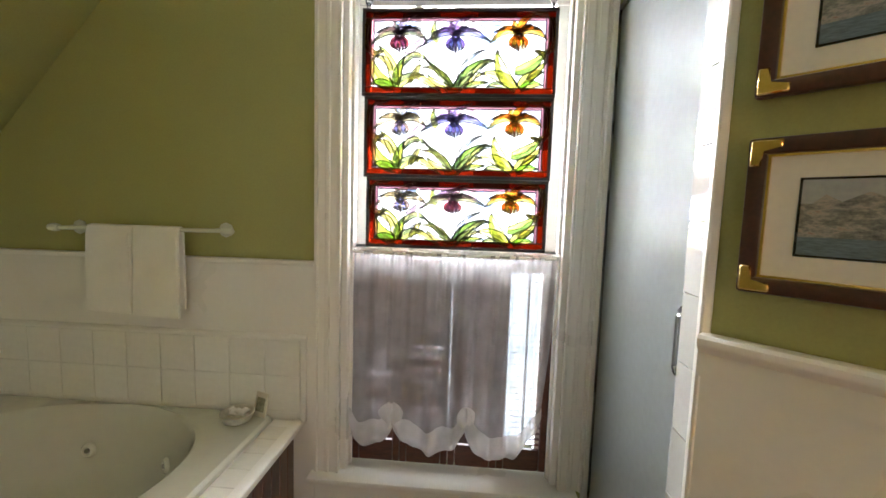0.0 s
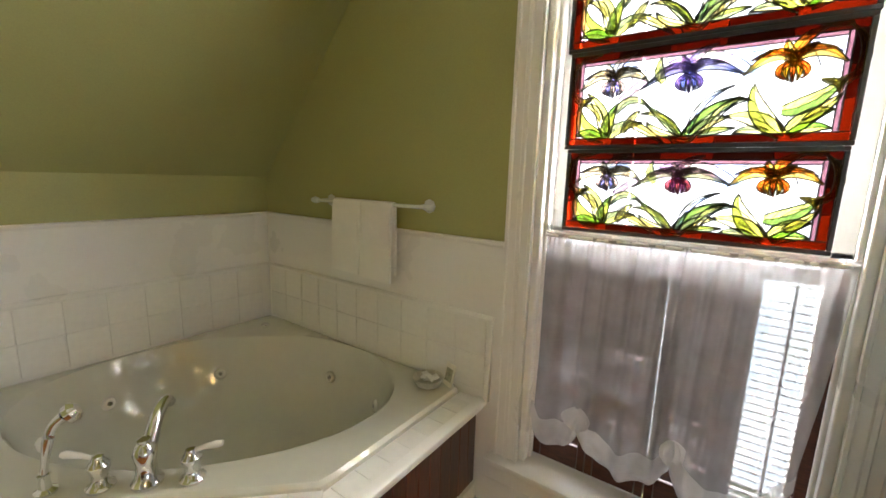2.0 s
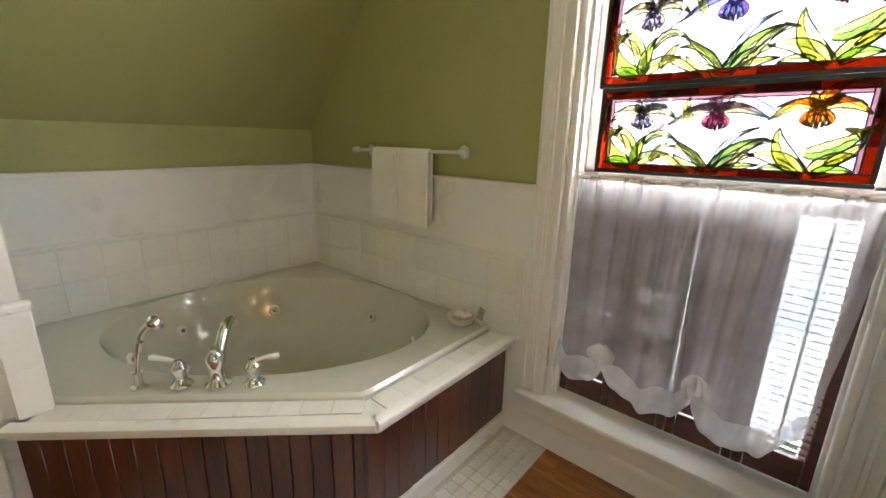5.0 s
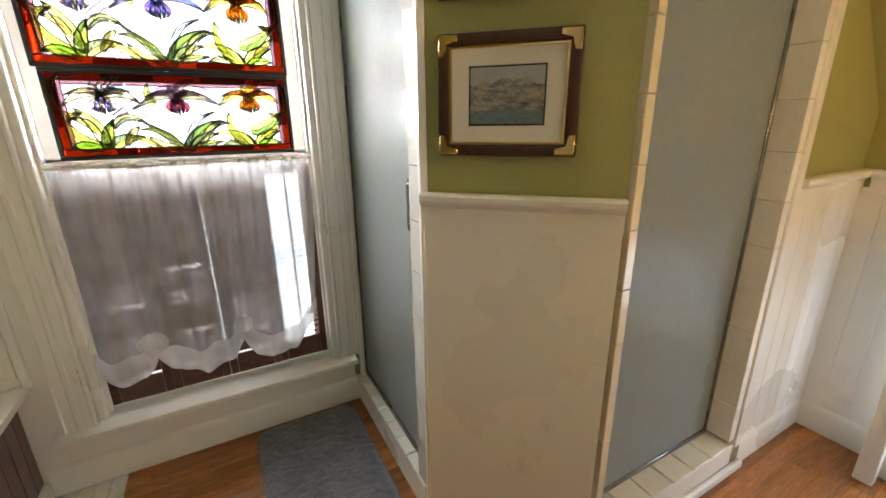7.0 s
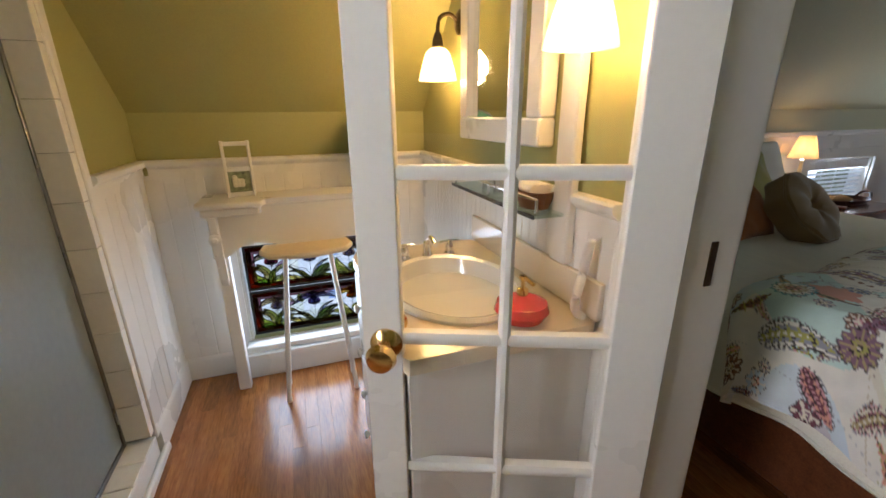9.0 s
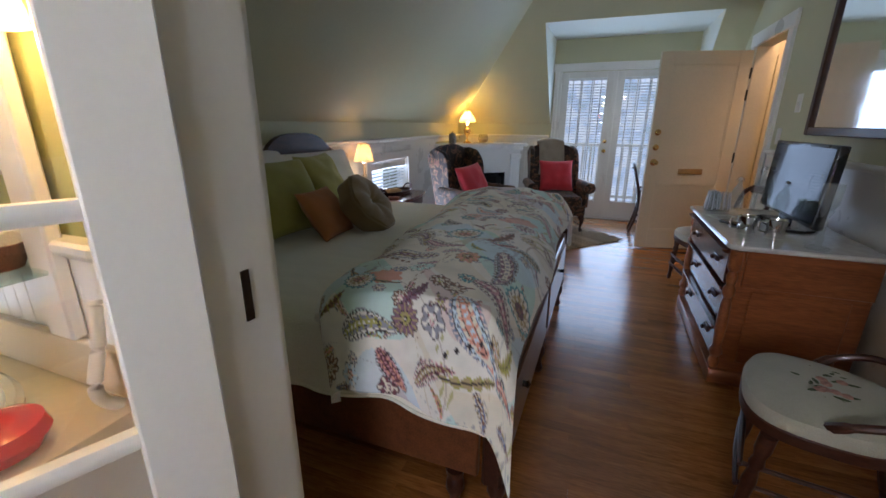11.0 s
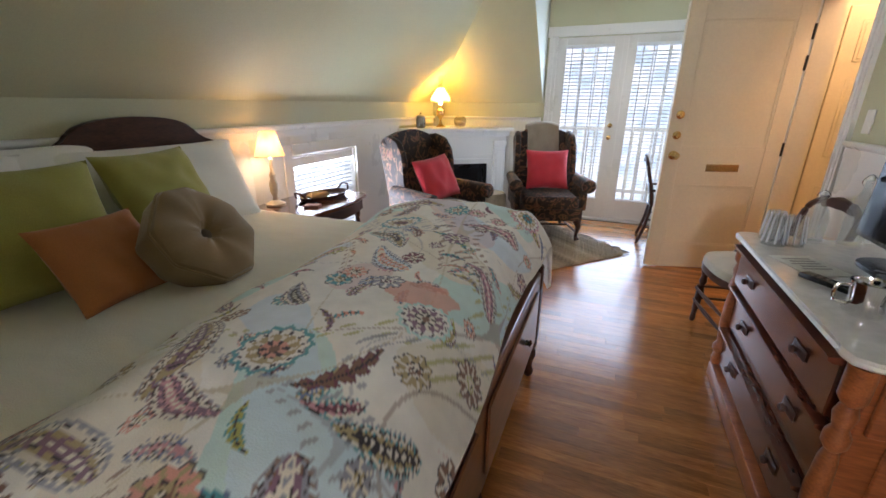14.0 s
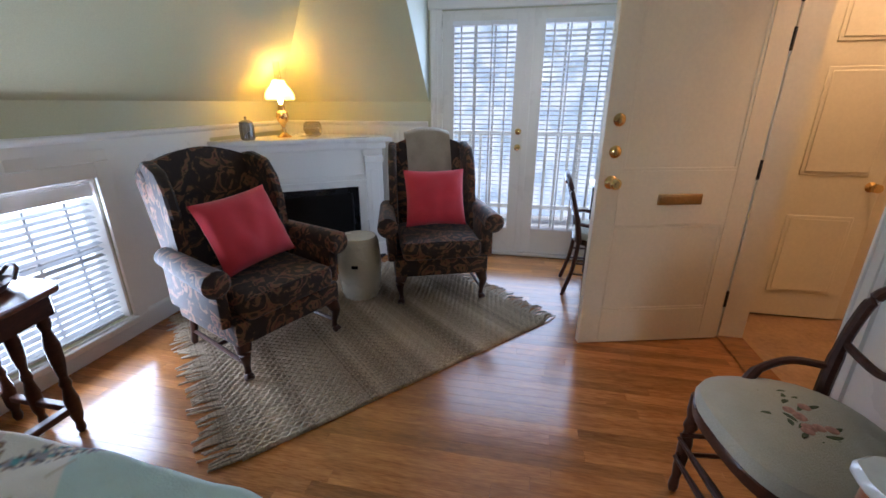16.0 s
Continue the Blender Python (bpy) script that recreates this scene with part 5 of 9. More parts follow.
for k in range(7):
    part("blossom", moved(lathe([(0.0, 0.008), (0.010, 0.005), (0.012, 0.0), (0, -0.004)], 10), pose(-0.02 + 0.014 * (k % 3), -0.004, 0.055 + 0.016 * (k // 3), 90)), plain("blossom" + str(k), (0.7, 0.68, 0.6), 0.6), pf, "white blossom")

# round swivel mirror on the dressing table
MIRROR = plain("mirror_silver", (0.86, 0.88, 0.88), 0.02, 1.0, vary=0.0, bump=0.0)
rm = thing("round_table_mirror", pose(2.0, -0.54, 0.958), "round vanity mirror on a thin stand", "mirror")
part("foot", lathe([(0.06, 0), (0.06, 0.006), (0.012, 0.014), (0.006, 0.03), (0.006, 0.13)]), CHROME, rm)
part("rim", moved(tube([(0.130 * math.cos(a), 0.130 * math.sin(a), 0) for a in [2 * math.pi * i / 36 for i in range(36)]], 0.006, 8, True), pose(0, 0, 0.24, 90, 0, -62)), CHROME, rm)
part("face", moved(lathe([(0.126, -0.003), (0.126, 0.003), (0, 0.003)], 36), pose(0, 0, 0.24, 90, 0, -62)), plain("teal_back", (0.10, 0.26, 0.24), 0.25, vary=0.05), rm, "teal disc")

# white stool-like chair drawn up to the table
ch = thing("vanity_stool", pose(1.84, -0.19, 0), "white painted stool with a cream curved seat", "stool")
CREAMPAD = plain("cream_pad", (0.72, 0.60, 0.40), 0.7, vary=0.05)
part("seat", prism([(-0.10, -0.06), (-0.07, -0.17), (0.0, -0.205), (0.09, -0.19), (0.07, -0.08), (0.06, 0.0), (0.07, 0.08), (0.09, 0.19), (0.0, 0.205), (-0.07, 0.17), (-0.10, 0.06), (-0.105, 0.0)], 0.715, 0.742, b=0.008), CREAMPAD, ch, "cream kidney-shaped seat")
for s in (-1, 1):
    for x0, x1 in ((-0.06, -0.085), (0.03, 0.06)):
        part("leg", tube([(x1, s * 0.16, 0.0), (x1, s * 0.158, 0.03), (x1 * 0.7 + x0 * 0.3, s * 0.14, 0.25), (x0, s * 0.095, 0.715)], [0.013, 0.010, 0.012, 0.010], 10), WHITE, ch)

# vanity cabinet
v = thing("vanity_cabinet", pose(1.0, -0.58, 0), "white painted vanity cabinet with drawers", "cabinet")
VX0, VX1, VY = 0.655, 1.40, -0.335
wpart("body", box(VX0 + 0.02, VX1 - 0.02, PY0 + 0.012, VY - 0.02, 0.02, 0.795, 0.003), WHITE, v)
wpart("plinth", box(VX0 + 0.05, VX1 - 0.05, PY0 + 0.02, VY - 0.07, 0.0, 0.08), WHITE, v)
for k in range(2):
    x0 = VX0 + 0.035 + k * 0.35
    for z0, z1 in ((0.63, 0.77), (0.46, 0.61), (0.29, 0.44), (0.11, 0.27)):
        dr = wpart("drawer", box(x0, x0 + 0.325, VY - 0.02, VY - 0.004, z0, z1, 0.005), WHITE, v)
        wpart("knob", moved(lathe([(0.006, 0), (0.006, 0.012), (0.015, 0.018), (0.014, 0.026), (0, 0.030)], 14), pose(x0 + 0.1625, VY - 0.004, (z0 + z1) / 2, -90)), PORCELAIN, dr, "white round knob")
MARB = plain("cream_counter", (0.78, 0.68, 0.52), 0.15, vary=0.05, scale=4, coat=0.3)
top = thing("vanity_counter", pose(1.0, -0.58, 0.797), "cream stone counter with an inset basin", "counter")
def ring_top():
    n = 64
    cx, cy = 0.985, -0.575
    outl = []
    hole = []
    for i in range(n):
        a = 2 * math.pi * i / n
        u = Vector((math.cos(a), math.sin(a)))
        tx = ((VX1 - cx) if u.x > 0 else (cx - VX0)) / max(abs(u.x), 1e-6)
        ty = ((VY - cy) if u.y > 0 else (cy - (PY0 + 0.013))) / max(abs(u.y), 1e-6)
        k = min(tx, ty)
        outl.append((cx + u.x * k, cy + u.y * k))
        hole.append((cx + 0.235 * u.x, cy + 0.185 * u.y))
    return outl, hole
oo, hh_ = ring_top()
wpart("slab", rings([[(*p, 0.797) for p in hh_], [(*p, 0.797) for p in oo], [(*p, 0.828) for p in oo], [(*p, 0.832) for p in [(0.995 * x + 0.005 * 0.985, 0.995 * y - 0.005 * 0.575) for x, y in oo]], [(*p, 0.832) for p in hh_], [(*p, 0.797) for p in hh_]], False), MARB, top)
wpart("backsplash", box(VX0, VX1, PY0 + 0.0125, PY0 + 0.030, 0.834, 0.93, 0.003), MARB, top)
sk = thing("wash_basin", pose(0.985, -0.575, 0.833), "oval white wash basin set in the counter", "sink")
def oval(f, z):
    return [(f * 0.235 * math.cos(2 * math.pi * i / 48), f * 0.185 * math.sin(2 * math.pi * i / 48), z) for i in range(48)]
part("bowl", rings([oval(1.06, 0.0), oval(1.06, 0.008), oval(1.01, 0.016), oval(0.94, 0.010), oval(0.90, -0.02), oval(0.80, -0.09), oval(0.55, -0.135), oval(0.12, -0.145)]), PORCELAIN, sk)
part("drain", moved(lathe([(0.022, 0), (0.02, 0.004), (0, 0.003)]), pose(0, 0, -0.144)), CHROME, sk)
fa = thing("basin_faucet", pose(1.235, -0.575, 0.833, 0, 0, 90), "chrome basin faucet with two cross handles", "faucet")
part("spout", join(lathe([(0.022, 0), (0.022, 0.008), (0.014, 0.03), (0.016, 0.06), (0, 0.066)]), tube(curve([(0, 0, 0.05), (0, 0.04, 0.085), (0, 0.09, 0.075)], 5), 0.010)), CHROME, fa)
for s in (-0.080, 0.080):
    h = part("valve", lathe([(0.024, 0), (0.024, 0.006), (0.013, 0.022), (0.015, 0.04), (0.010, 0.052), (0, 0.055)]), CHROME, fa, m=pose(s, 0.0, 0))
    part("handle", tube([(-0.035, 0.0, 0.052), (0, 0, 0.056), (0.035, 0.0, 0.052)], [0.006, 0.006, 0.006], 8), CHROME, h)
REDGLASS = plain("red_plastic", (0.62, 0.05, 0.05), 0.15, vary=0.05, coat=0.6)
sp = thing("soap_dispenser", pose(0.735, -0.655, 0.833), "round red soap dispenser with a dark pump", "soap dispenser")
part("bottle", lathe([(0.03, 0), (0.055, 0.008), (0.066, 0.028), (0.060, 0.048), (0.035, 0.060), (0.014, 0.066), (0, 0.067)], 28), REDGLASS, sp)
pm = part("pump", join(lathe([(0.014, 0.064), (0.014, 0.08), (0.005, 0.084), (0.005, 0.105), (0.010, 0.107), (0.010, 0.114), (0, 0.116)], 14)), BRASS, sp, "bronze pump")
part("nozzle", tube([(0, 0, 0.111), (-0.045, 0.0, 0.108)], 0.0045, 8), BRASS, pm)

# mirror cabinet, shelf and lights on the wall
mc = thing("wall_mirror", pose(1.17, PY0 + 0.01, 1.25), "white framed mirror above the vanity", "mirror")
MX0, MX1, MZ0, MZ1 = 0.92, 1.47, 1.22, 2.0
for x0, x1, z0, z1 in ((MX0, MX1, MZ0, MZ0 + 0.075), (MX0, MX1, MZ1 - 0.075, MZ1), (MX0, MX0 + 0.07, MZ0 + 0.075, MZ1 - 0.075), (MX1 - 0.07, MX1, MZ0 + 0.075, MZ1 - 0.075)):
    wpart("frame", box(x0, x1, PY0 + 0.001, PY0 + 0.055, z0, z1, 0.006), WHITE, mc)
wpart("glass", box(MX0 + 0.07, MX1 - 0.07, PY0 + 0.025, PY0 + 0.032, MZ0 + 0.075, MZ1 - 0.075), MIRROR, mc, "mirror glass")
sf = thing("glass_shelf", pose(1.07, -0.76, 1.06), "dark-edged glass shelf with a chrome rail", "shelf")
wpart("shelf_glass", box(0.80, 1.36, PY0 + 0.003, -0.715, 1.060, 1.068, 0.002), clear("green_glass", (0.78, 0.88, 0.82)), sf)
wpart("shelf_edge", box(0.80, 1.36, -0.715, -0.712, 1.059, 1.069), BLACK, sf, "dark front edge")
wpart("rail", tube([(0.81, -0.725, 1.105), (1.35, -0.725, 1.105)], 0.004, 8), CHROME, sf)
for x in (0.81, 1.08, 1.35):
    wpart("rail_post", tube([(x, -0.725, 1.068), (x, -0.725, 1.105)], 0.004, 8), CHROME, sf)
bk = thing("small_basket", pose(0.90, -0.775, 1.068), "small brown woven basket with rolled cloths", "basket")
WICKER = plain("wicker", (0.16, 0.06, 0.025), 0.6, vary=0.4, scale=20, grain=200, bump=0.4)
part("basket", lathe([(0.045, 0), (0.055, 0.02), (0.060, 0.045), (0.055, 0.045), (0.050, 0.02), (0.042, 0.006), (0, 0.006)], 20, 0.8), WICKER, bk)
for k in range(3):
    part("rolled_cloth", tube([(-0.03, -0.02 + 0.02 * k, 0.05), (0.03, -0.02 + 0.02 * k, 0.052)], 0.014, 10), TERRY, bk, "white rolled cloth")
for x in (1.10, 1.18):
    gl = thing("shelf_tumbler", pose(x, -0.775, 1.068), "small clear glass tumbler on the shelf", "glass", "tumblers on the shelf")
    part("glass", lathe([(0.022, 0), (0.026, 0.08), (0.024, 0.08), (0.020, 0.006), (0, 0.006)], 18), CRYSTAL, gl)

FROST = through_cloth("frosted_shade_glass", (0.98, 0.90, 0.74), 0.40, 0.75, 0.4)
SCBULB = glowing("sconce_bulb_glass", (1.0, 0.78, 0.42), 25.0)
BRONZE = plain("dark_bronze", (0.10, 0.075, 0.05), 0.3, 1.0, vary=0.1)


def sconce(x, z):
    s = thing("wall_sconce", pose(x, PY0, z), "bronze wall sconce with a lit frosted bell shade", "wall lamp", "sconces beside the mirror")
    part("backplate", moved(lathe([(0.045, 0.001), (0.045, 0.008), (0.03, 0.018), (0, 0.02)], 24), pose(0, 0, 0.14, -90)), BRONZE, s)
    part("arm", tube(curve([(0, 0.01, 0.14), (0, 0.045, 0.165), (0, 0.085, 0.15), (0, 0.095, 0.10)], 6), 0.008, 10), BRONZE, s)
    part("socket", lathe([(0.014, 0.04), (0.022, 0.05), (0.020, 0.075), (0.012, 0.10), (0, 0.102)], 18), BRONZE, s, m=pose(0, 0.095, 0))
    part("shade", lathe([(0.075, -0.070), (0.070, -0.045), (0.058, -0.005), (0.046, 0.030), (0.030, 0.045), (0.026, 0.045), (0.042, 0.028), (0.054, -0.006), (0.066, -0.045), (0.071, -0.069)], 28), FROST, s, "lit frosted glass bell", m=pose(0, 0.095, 0))
    part("bulb", lathe([(0, -0.045), (0.016, -0.036), (0.022, -0.015), (0.016, 0.01), (0.010, 0.03)], 14), SCBULB, s, m=pose(0, 0.095, 0)).visible_shadow = False


sconce(0.72, 1.50)
sconce(1.60, 1.50)
post = solid("trim_mirror_post", box(0.785, 0.855, PY0 + 0.013, PY0 + 0.04, 0.935, TOP, 0.005), WHITE, "white upright strip beside the mirror", "trim")
# small mantel clock bracket by the counter edge
cbx = thing("scroll_bracket", pose(0.69, -0.80, 0.833), "white carved scroll bracket on the counter", "bracket")
part("scroll", tube(curve([(0, 0, 0.0), (0.005, 0.02, 0.02), (-0.01, 0.035, 0.06), (0.004, 0.01, 0.12), (-0.002, 0.005, 0.18), (0, 0.0, 0.2)], 6), 0.011, 10), WHITE, cbx)

# ---- french door between bathroom and bedroom ----
HX, HY = 0.482, -0.835
D = thing("french_door", pose(HX, HY, 0.012, 0, 0, math.degrees(math.atan2(0.92, 0.391))), "white glazed door standing open, with ten panes", "door")
DW, DH, DT = 0.605, 2.02, 0.035
ST, SL = 0.115, 0.080        # hinge and latch stiles
MX = (ST + DW - SL) / 2
p_w = (DW - ST - SL - 0.024) / 2
for x0, x1 in ((0.003, ST), (DW - SL, DW)):
    part("stile", box(x0, x1, -DT / 2, DT / 2, 0, DH, 0.003), WHITE, D)
part("bottom_rail", box(ST, DW - SL, -DT / 2 + 0.001, DT / 2 - 0.001, 0, 0.205, 0.002), WHITE, D)
part("top_rail", box(ST, DW - SL, -DT / 2 + 0.001, DT / 2 - 0.001, DH - 0.115, DH, 0.002), WHITE, D)
PZ0, PZ1 = 0.205, DH - 0.115
zb = [PZ0, 0.533, 0.862, 1.196, 1.545, PZ1]
part("muntin", prism([(MX - 0.012, -0.010), (MX - 0.005, -DT / 2 + 0.002), (MX + 0.005, -DT / 2 + 0.002), (MX + 0.012, -0.010), (MX + 0.012, 0.010), (MX + 0.005, DT / 2 - 0.002), (MX - 0.005, DT / 2 - 0.002), (MX - 0.012, 0.010)], PZ0, PZ1), WHITE, D)
for z in zb[1:-1]:
    part("muntin", prism([(-0.010, z - 0.013), (-DT / 2 + 0.003, z - 0.005), (-DT / 2 + 0.003, z + 0.005), (-0.010, z + 0.013), (0.010, z + 0.013), (DT / 2 - 0.003, z + 0.005), (DT / 2 - 0.003, z - 0.005), (0.010, z - 0.013)], ST, DW - SL, "x"), WHITE, D)
for i in range(2):
    for a, c in zip(zb, zb[1:]):
        x0 = ST + i * (p_w + 0.024)
        g = part("pane", box(x0, x0 + p_w, -0.002, 0.002, a + 0.010, c - 0.010), GLASS, D)
        g.visible_shadow = False
for s in (1, -1):
    kn = part("door_knob", moved(lathe([(0.033, 0), (0.033, 0.004), (0.026, 0.010), (0.012, 0.016), (0.010, 0.030), (0.024, 0.042), (0.030, 0.056), (0.024, 0.070), (0, 0.075)], 28), pose(DW - 0.048, s * DT / 2, 0.855, -90 * s)), BRASS, D, "polished brass knob")
for z in (0.25, 1.02, 1.75):
    part("hinge", box(-0.004, 0.006, -DT / 2 - 0.008, -DT / 2 + 0.006, z - 0.045, z + 0.045, 0.003), PEWTER, D)
dj = thing("door_1", pose(0.15, -0.9, 0), "white door frame between bathroom and bedroom", "door frame", kind="structure")
wpart("jamb", box(0.482, 0.50, PY1 - 0.004, PY0 + 0.004, 0, 2.07), WHITE, dj)
wpart("jamb", box(-0.80, -0.782, PY1 - 0.004, PY0 + 0.004, 0, 2.07), WHITE, dj)
wpart("head", box(-0.782, 0.482, PY1 - 0.004, PY0 + 0.004, 2.052, 2.07), CREAM, dj)
wpart("casing", casing_up(0.492, PY0, 0, 2.16, 1, 0.10), WHITE, dj)
wpart("casing", casing_up(-0.89, PY0, 0, 2.16, 1, 0.10), WHITE, dj)
wpart("casing", casing_up(0.492, PY1, 0, 2.16, -1, 0.10), WHITE, dj)
wpart("casing", casing_up(-0.89, PY1, 0, 2.16, -1, 0.10), WHITE, dj)
wpart("strike", box(0.479, 0.4825, -0.918, -0.902, 0.985, 1.075), BRONZE, dj, "dark hinge leaf")

# ---- bedroom: trim, windows, doors ----
BZ = 1.145
solid("trim_bedroom_wainscot_east", join(beadboard(-4.97, -5.75, 0.10, BZ - 0.05, EX, -0.010, "x", 0.40), beadboard(-4.05, PY1, 0.10, BZ - 0.05, EX, -0.010, "x", 0.40), beadboard(-4.97, -4.05, 1.0, BZ - 0.05, EX, -0.010, "x", 0.40)), WHITE, "white beadboard on the knee wall", "trim")
solid("trim_bedroom_rail_east", runner([(-u, v) for u, v in RAIL], (EX, PY1, BZ), (EX, -6.7, BZ)), WHITE, "white chair rail", "trim")
solid("trim_bedroom_rail_south", runner([(u, v) for u, v in RAIL], (0.74, SY, BZ), (EX - 0.03, SY, BZ)), WHITE, "white chair rail", "trim")
solid("trim_bedroom_wainscot_south", beadboard(0.74, EX, 0.10, BZ - 0.05, SY, 0.010, "y"), WHITE, "white beadboard beside the fireplace", "trim")
solid("trim_bedroom_wainscot_west", join(beadboard(PY1, -4.60, 0.10, 1.06, BX, 0.010, "x"), beadboard(-5.65, SY, 0.10, 1.06, BX, 0.010, "x")), WHITE, "white beadboard on the dresser wall", "trim")
solid("trim_bedroom_rail_west", join(runner([(-u, v) for u, v in RAIL], (BX, -4.60, 1.11), (BX, PY1, 1.11)), ), WHITE, "white chair rail", "trim")
solid("baseboard_bedroom", join(runner([(-u, v) for u, v in BASE], (EX, PY1, 0), (EX, -5.8, 0)), runner([(-u, v) for u, v in BASE], (BX, -4.60, 0), (BX, PY1, 0)), runner(BASE, (0.72, SY, 0), (1.1, SY, 0))), WHITE, "white baseboard", "baseboard")

SLAT = plain("white_blind_slat", (0.78, 0.80, 0.82), 0.4, vary=0.03)


def blind(name, parent_m, w, h, pitch, tilt, label):
    """A slatted blind in the xz plane, hanging from z = h to 0, centred on x."""
    T = thing(name, parent_m, label, "blind", "window blinds")
    part("head_box", box(-w / 2, w / 2, -0.022, 0.022, h - 0.03, h, 0.003), SLAT, T)
    first = None
    n = int((h - 0.06) / pitch)
    for i in range(n):
        m = pose(0, 0, 0.03 + i * pitch, tilt, 0, 0)
        if first is None:
            first = part("slat", box(-w / 2 + 0.004, w / 2 - 0.004, -0.019, 0.019, -0.0012, 0.0012), SLAT, T, m=m)
        else:
            again(first, m)
    for x in (-w * 0.36, -w * 0.12, w * 0.12, w * 0.36):
        part("ladder_tape", box(x - 0.006, x + 0.006, 0.020, 0.0212, 0.01, h - 0.03), SLAT, T)
    part("bottom_bar", box(-w / 2, w / 2, -0.018, 0.018, 0.0, 0.014, 0.003), SLAT, T)
    return T


w3 = thing("window_3", pose(EX, -4.465, 0.12), "low white-cased window beside the bed", "window", kind="structure")
for a, c in ((-4.975, -4.885), (-4.045, -3.955)):
    wpart("casing", box(EX - 0.020, EX - 0.0, a, c, 0.05, 1.02, 0.004), WHITE, w3)
wpart("head_casing", box(EX - 0.024, EX - 0.0, -4.885, -4.045, 0.935, 1.02, 0.004), WHITE, w3)
wpart("window_sill", box(EX - 0.045, EX + 0.10, -4.90, -4.03, 0.085, 0.118, 0.005), WHITE, w3)
wpart("head_lining", box(EX, EX + 0.12, -4.88, -4.05, 0.918, 0.93), WHITE, w3)
for a, c in ((-4.88, -4.868), (-4.062, -4.05)):
    wpart("jamb_lining", box(EX, EX + 0.12, a, c, 0.12, 0.917), WHITE, w3)
g = wpart("pane", box(EX + 0.085, EX + 0.089, -4.868, -4.062, 0.12, 0.917), GLASS, w3)
g.visible_shadow = False
wpart("sash_bar", box(EX + 0.075, EX + 0.10, -4.868, -4.062, 0.53, 0.56, 0.003), WHITE, w3)
blind("window_blind", pose(EX + 0.045, -4.465, 0.125, 0, 0, -90), 0.79, 0.79, 0.036, 12, "white slatted blind in the low window")

wpart("valance", box(EX + 0.012, EX + 0.028, -4.866, -4.064, 0.845, 0.915, 0.003), WHITE, w3, "white blind valance")

# french doors to the balcony
fw = thing("door_2", pose(-0.08, SY, 0), "white casing round the balcony doors", "door frame", kind="structure")
wpart("casing", casing_up(0.615, SY, 0, 2.09, 1, 0.095), WHITE, fw)
wpart("casing", casing_up(-0.875, SY, 0, 2.09, 1, 0.095), WHITE, fw)
wpart("head_casing", box(-0.90, 0.728, SY, SY + 0.028, 2.0, 2.10, 0.005), WHITE, fw)
wpart("astragal", box(-0.105, -0.055, SY - 0.008, SY + 0.012, 0.03, 1.985, 0.003), WHITE, fw)
wpart("threshold", box(-0.79, 0.63, SY - 0.12, SY + 0.03, 0.0, 0.025, 0.006), WHITE, fw)
for x0, hinge in ((-0.785, 0), (-0.075, 1)):
    L = thing("balcony_door", pose(x0, SY - 0.03, 0.027), "white glazed balcony door with a slatted blind", "door", "balcony doors")
    W_, H_ = 0.70, 1.965
    for a, c in ((0, 0.105), (W_ - 0.105, W_)):
        part("stile", box(a, c, -0.02, 0.02, 0, H_, 0.003), WHITE, L)
    part("bottom_rail", box(0.105, W_ - 0.105, -0.019, 0.019, 0, 0.235, 0.003), WHITE, L)
    part("top_rail", box(0.105, W_ - 0.105, -0.019, 0.019, H_ - 0.11, H_, 0.003), WHITE, L)
    gp = part("pane", box(0.105, W_ - 0.105, -0.004, 0.0, 0.235, H_ - 0.11), GLASS, L)
    gp.visible_shadow = False
    for k in (1, 2):
        part("muntin", box(0.105 + 0.49 * k / 3 - 0.008, 0.105 + 0.49 * k / 3 + 0.008, -0.012, -0.004, 0.235, H_ - 0.11), WHITE, L)
    blind("door_blind", pose(x0 + W_ / 2, SY + 0.018, 0.25), 0.50, 1.66, 0.036, 14, "white slatted blind on the balcony door")
    if hinge:
        for z in (0.93, 1.06):
            part("door_knob", moved(lathe([(0.026, 0), (0.026, 0.005), (0.010, 0.012), (0.010, 0.025), (0.024, 0.036), (0.022, 0.050), (0, 0.055)] if z < 1 else [(0.026, 0), (0.026, 0.010), (0.018, 0.016), (0, 0.018)], 20), pose(0.05, 0.02, z, -90)), BRASS, L, "brass knob" if z < 1 else "brass deadbolt")
solid("balcony_floor", box(-3, 3, -8.4, SY - 0.165, -0.18, -0.06), plain("grey_deck", (0.30, 0.29, 0.27), 0.7, vary=0.15), "grey balcony deck", "balcony")
rl = thing("balcony_railing", pose(0, -8.2, -0.06), "white balcony railing outside the glass doors", "railing")
for z in (0.08, 0.95):
    wpart("rail", box(-2.6, 2.6, -8.23, -8.17, z, z + 0.05, 0.004), WHITE, rl)
fst = None
for k in range(40):
    m = pose(-2.5 + k * 0.128, 0, 0)
    if fst is None:
        fst = part("baluster", box(-0.016, 0.016, -0.016, 0.016, 0.0, 1.01), WHITE, rl, m=m)
    else:
        again(fst, m)

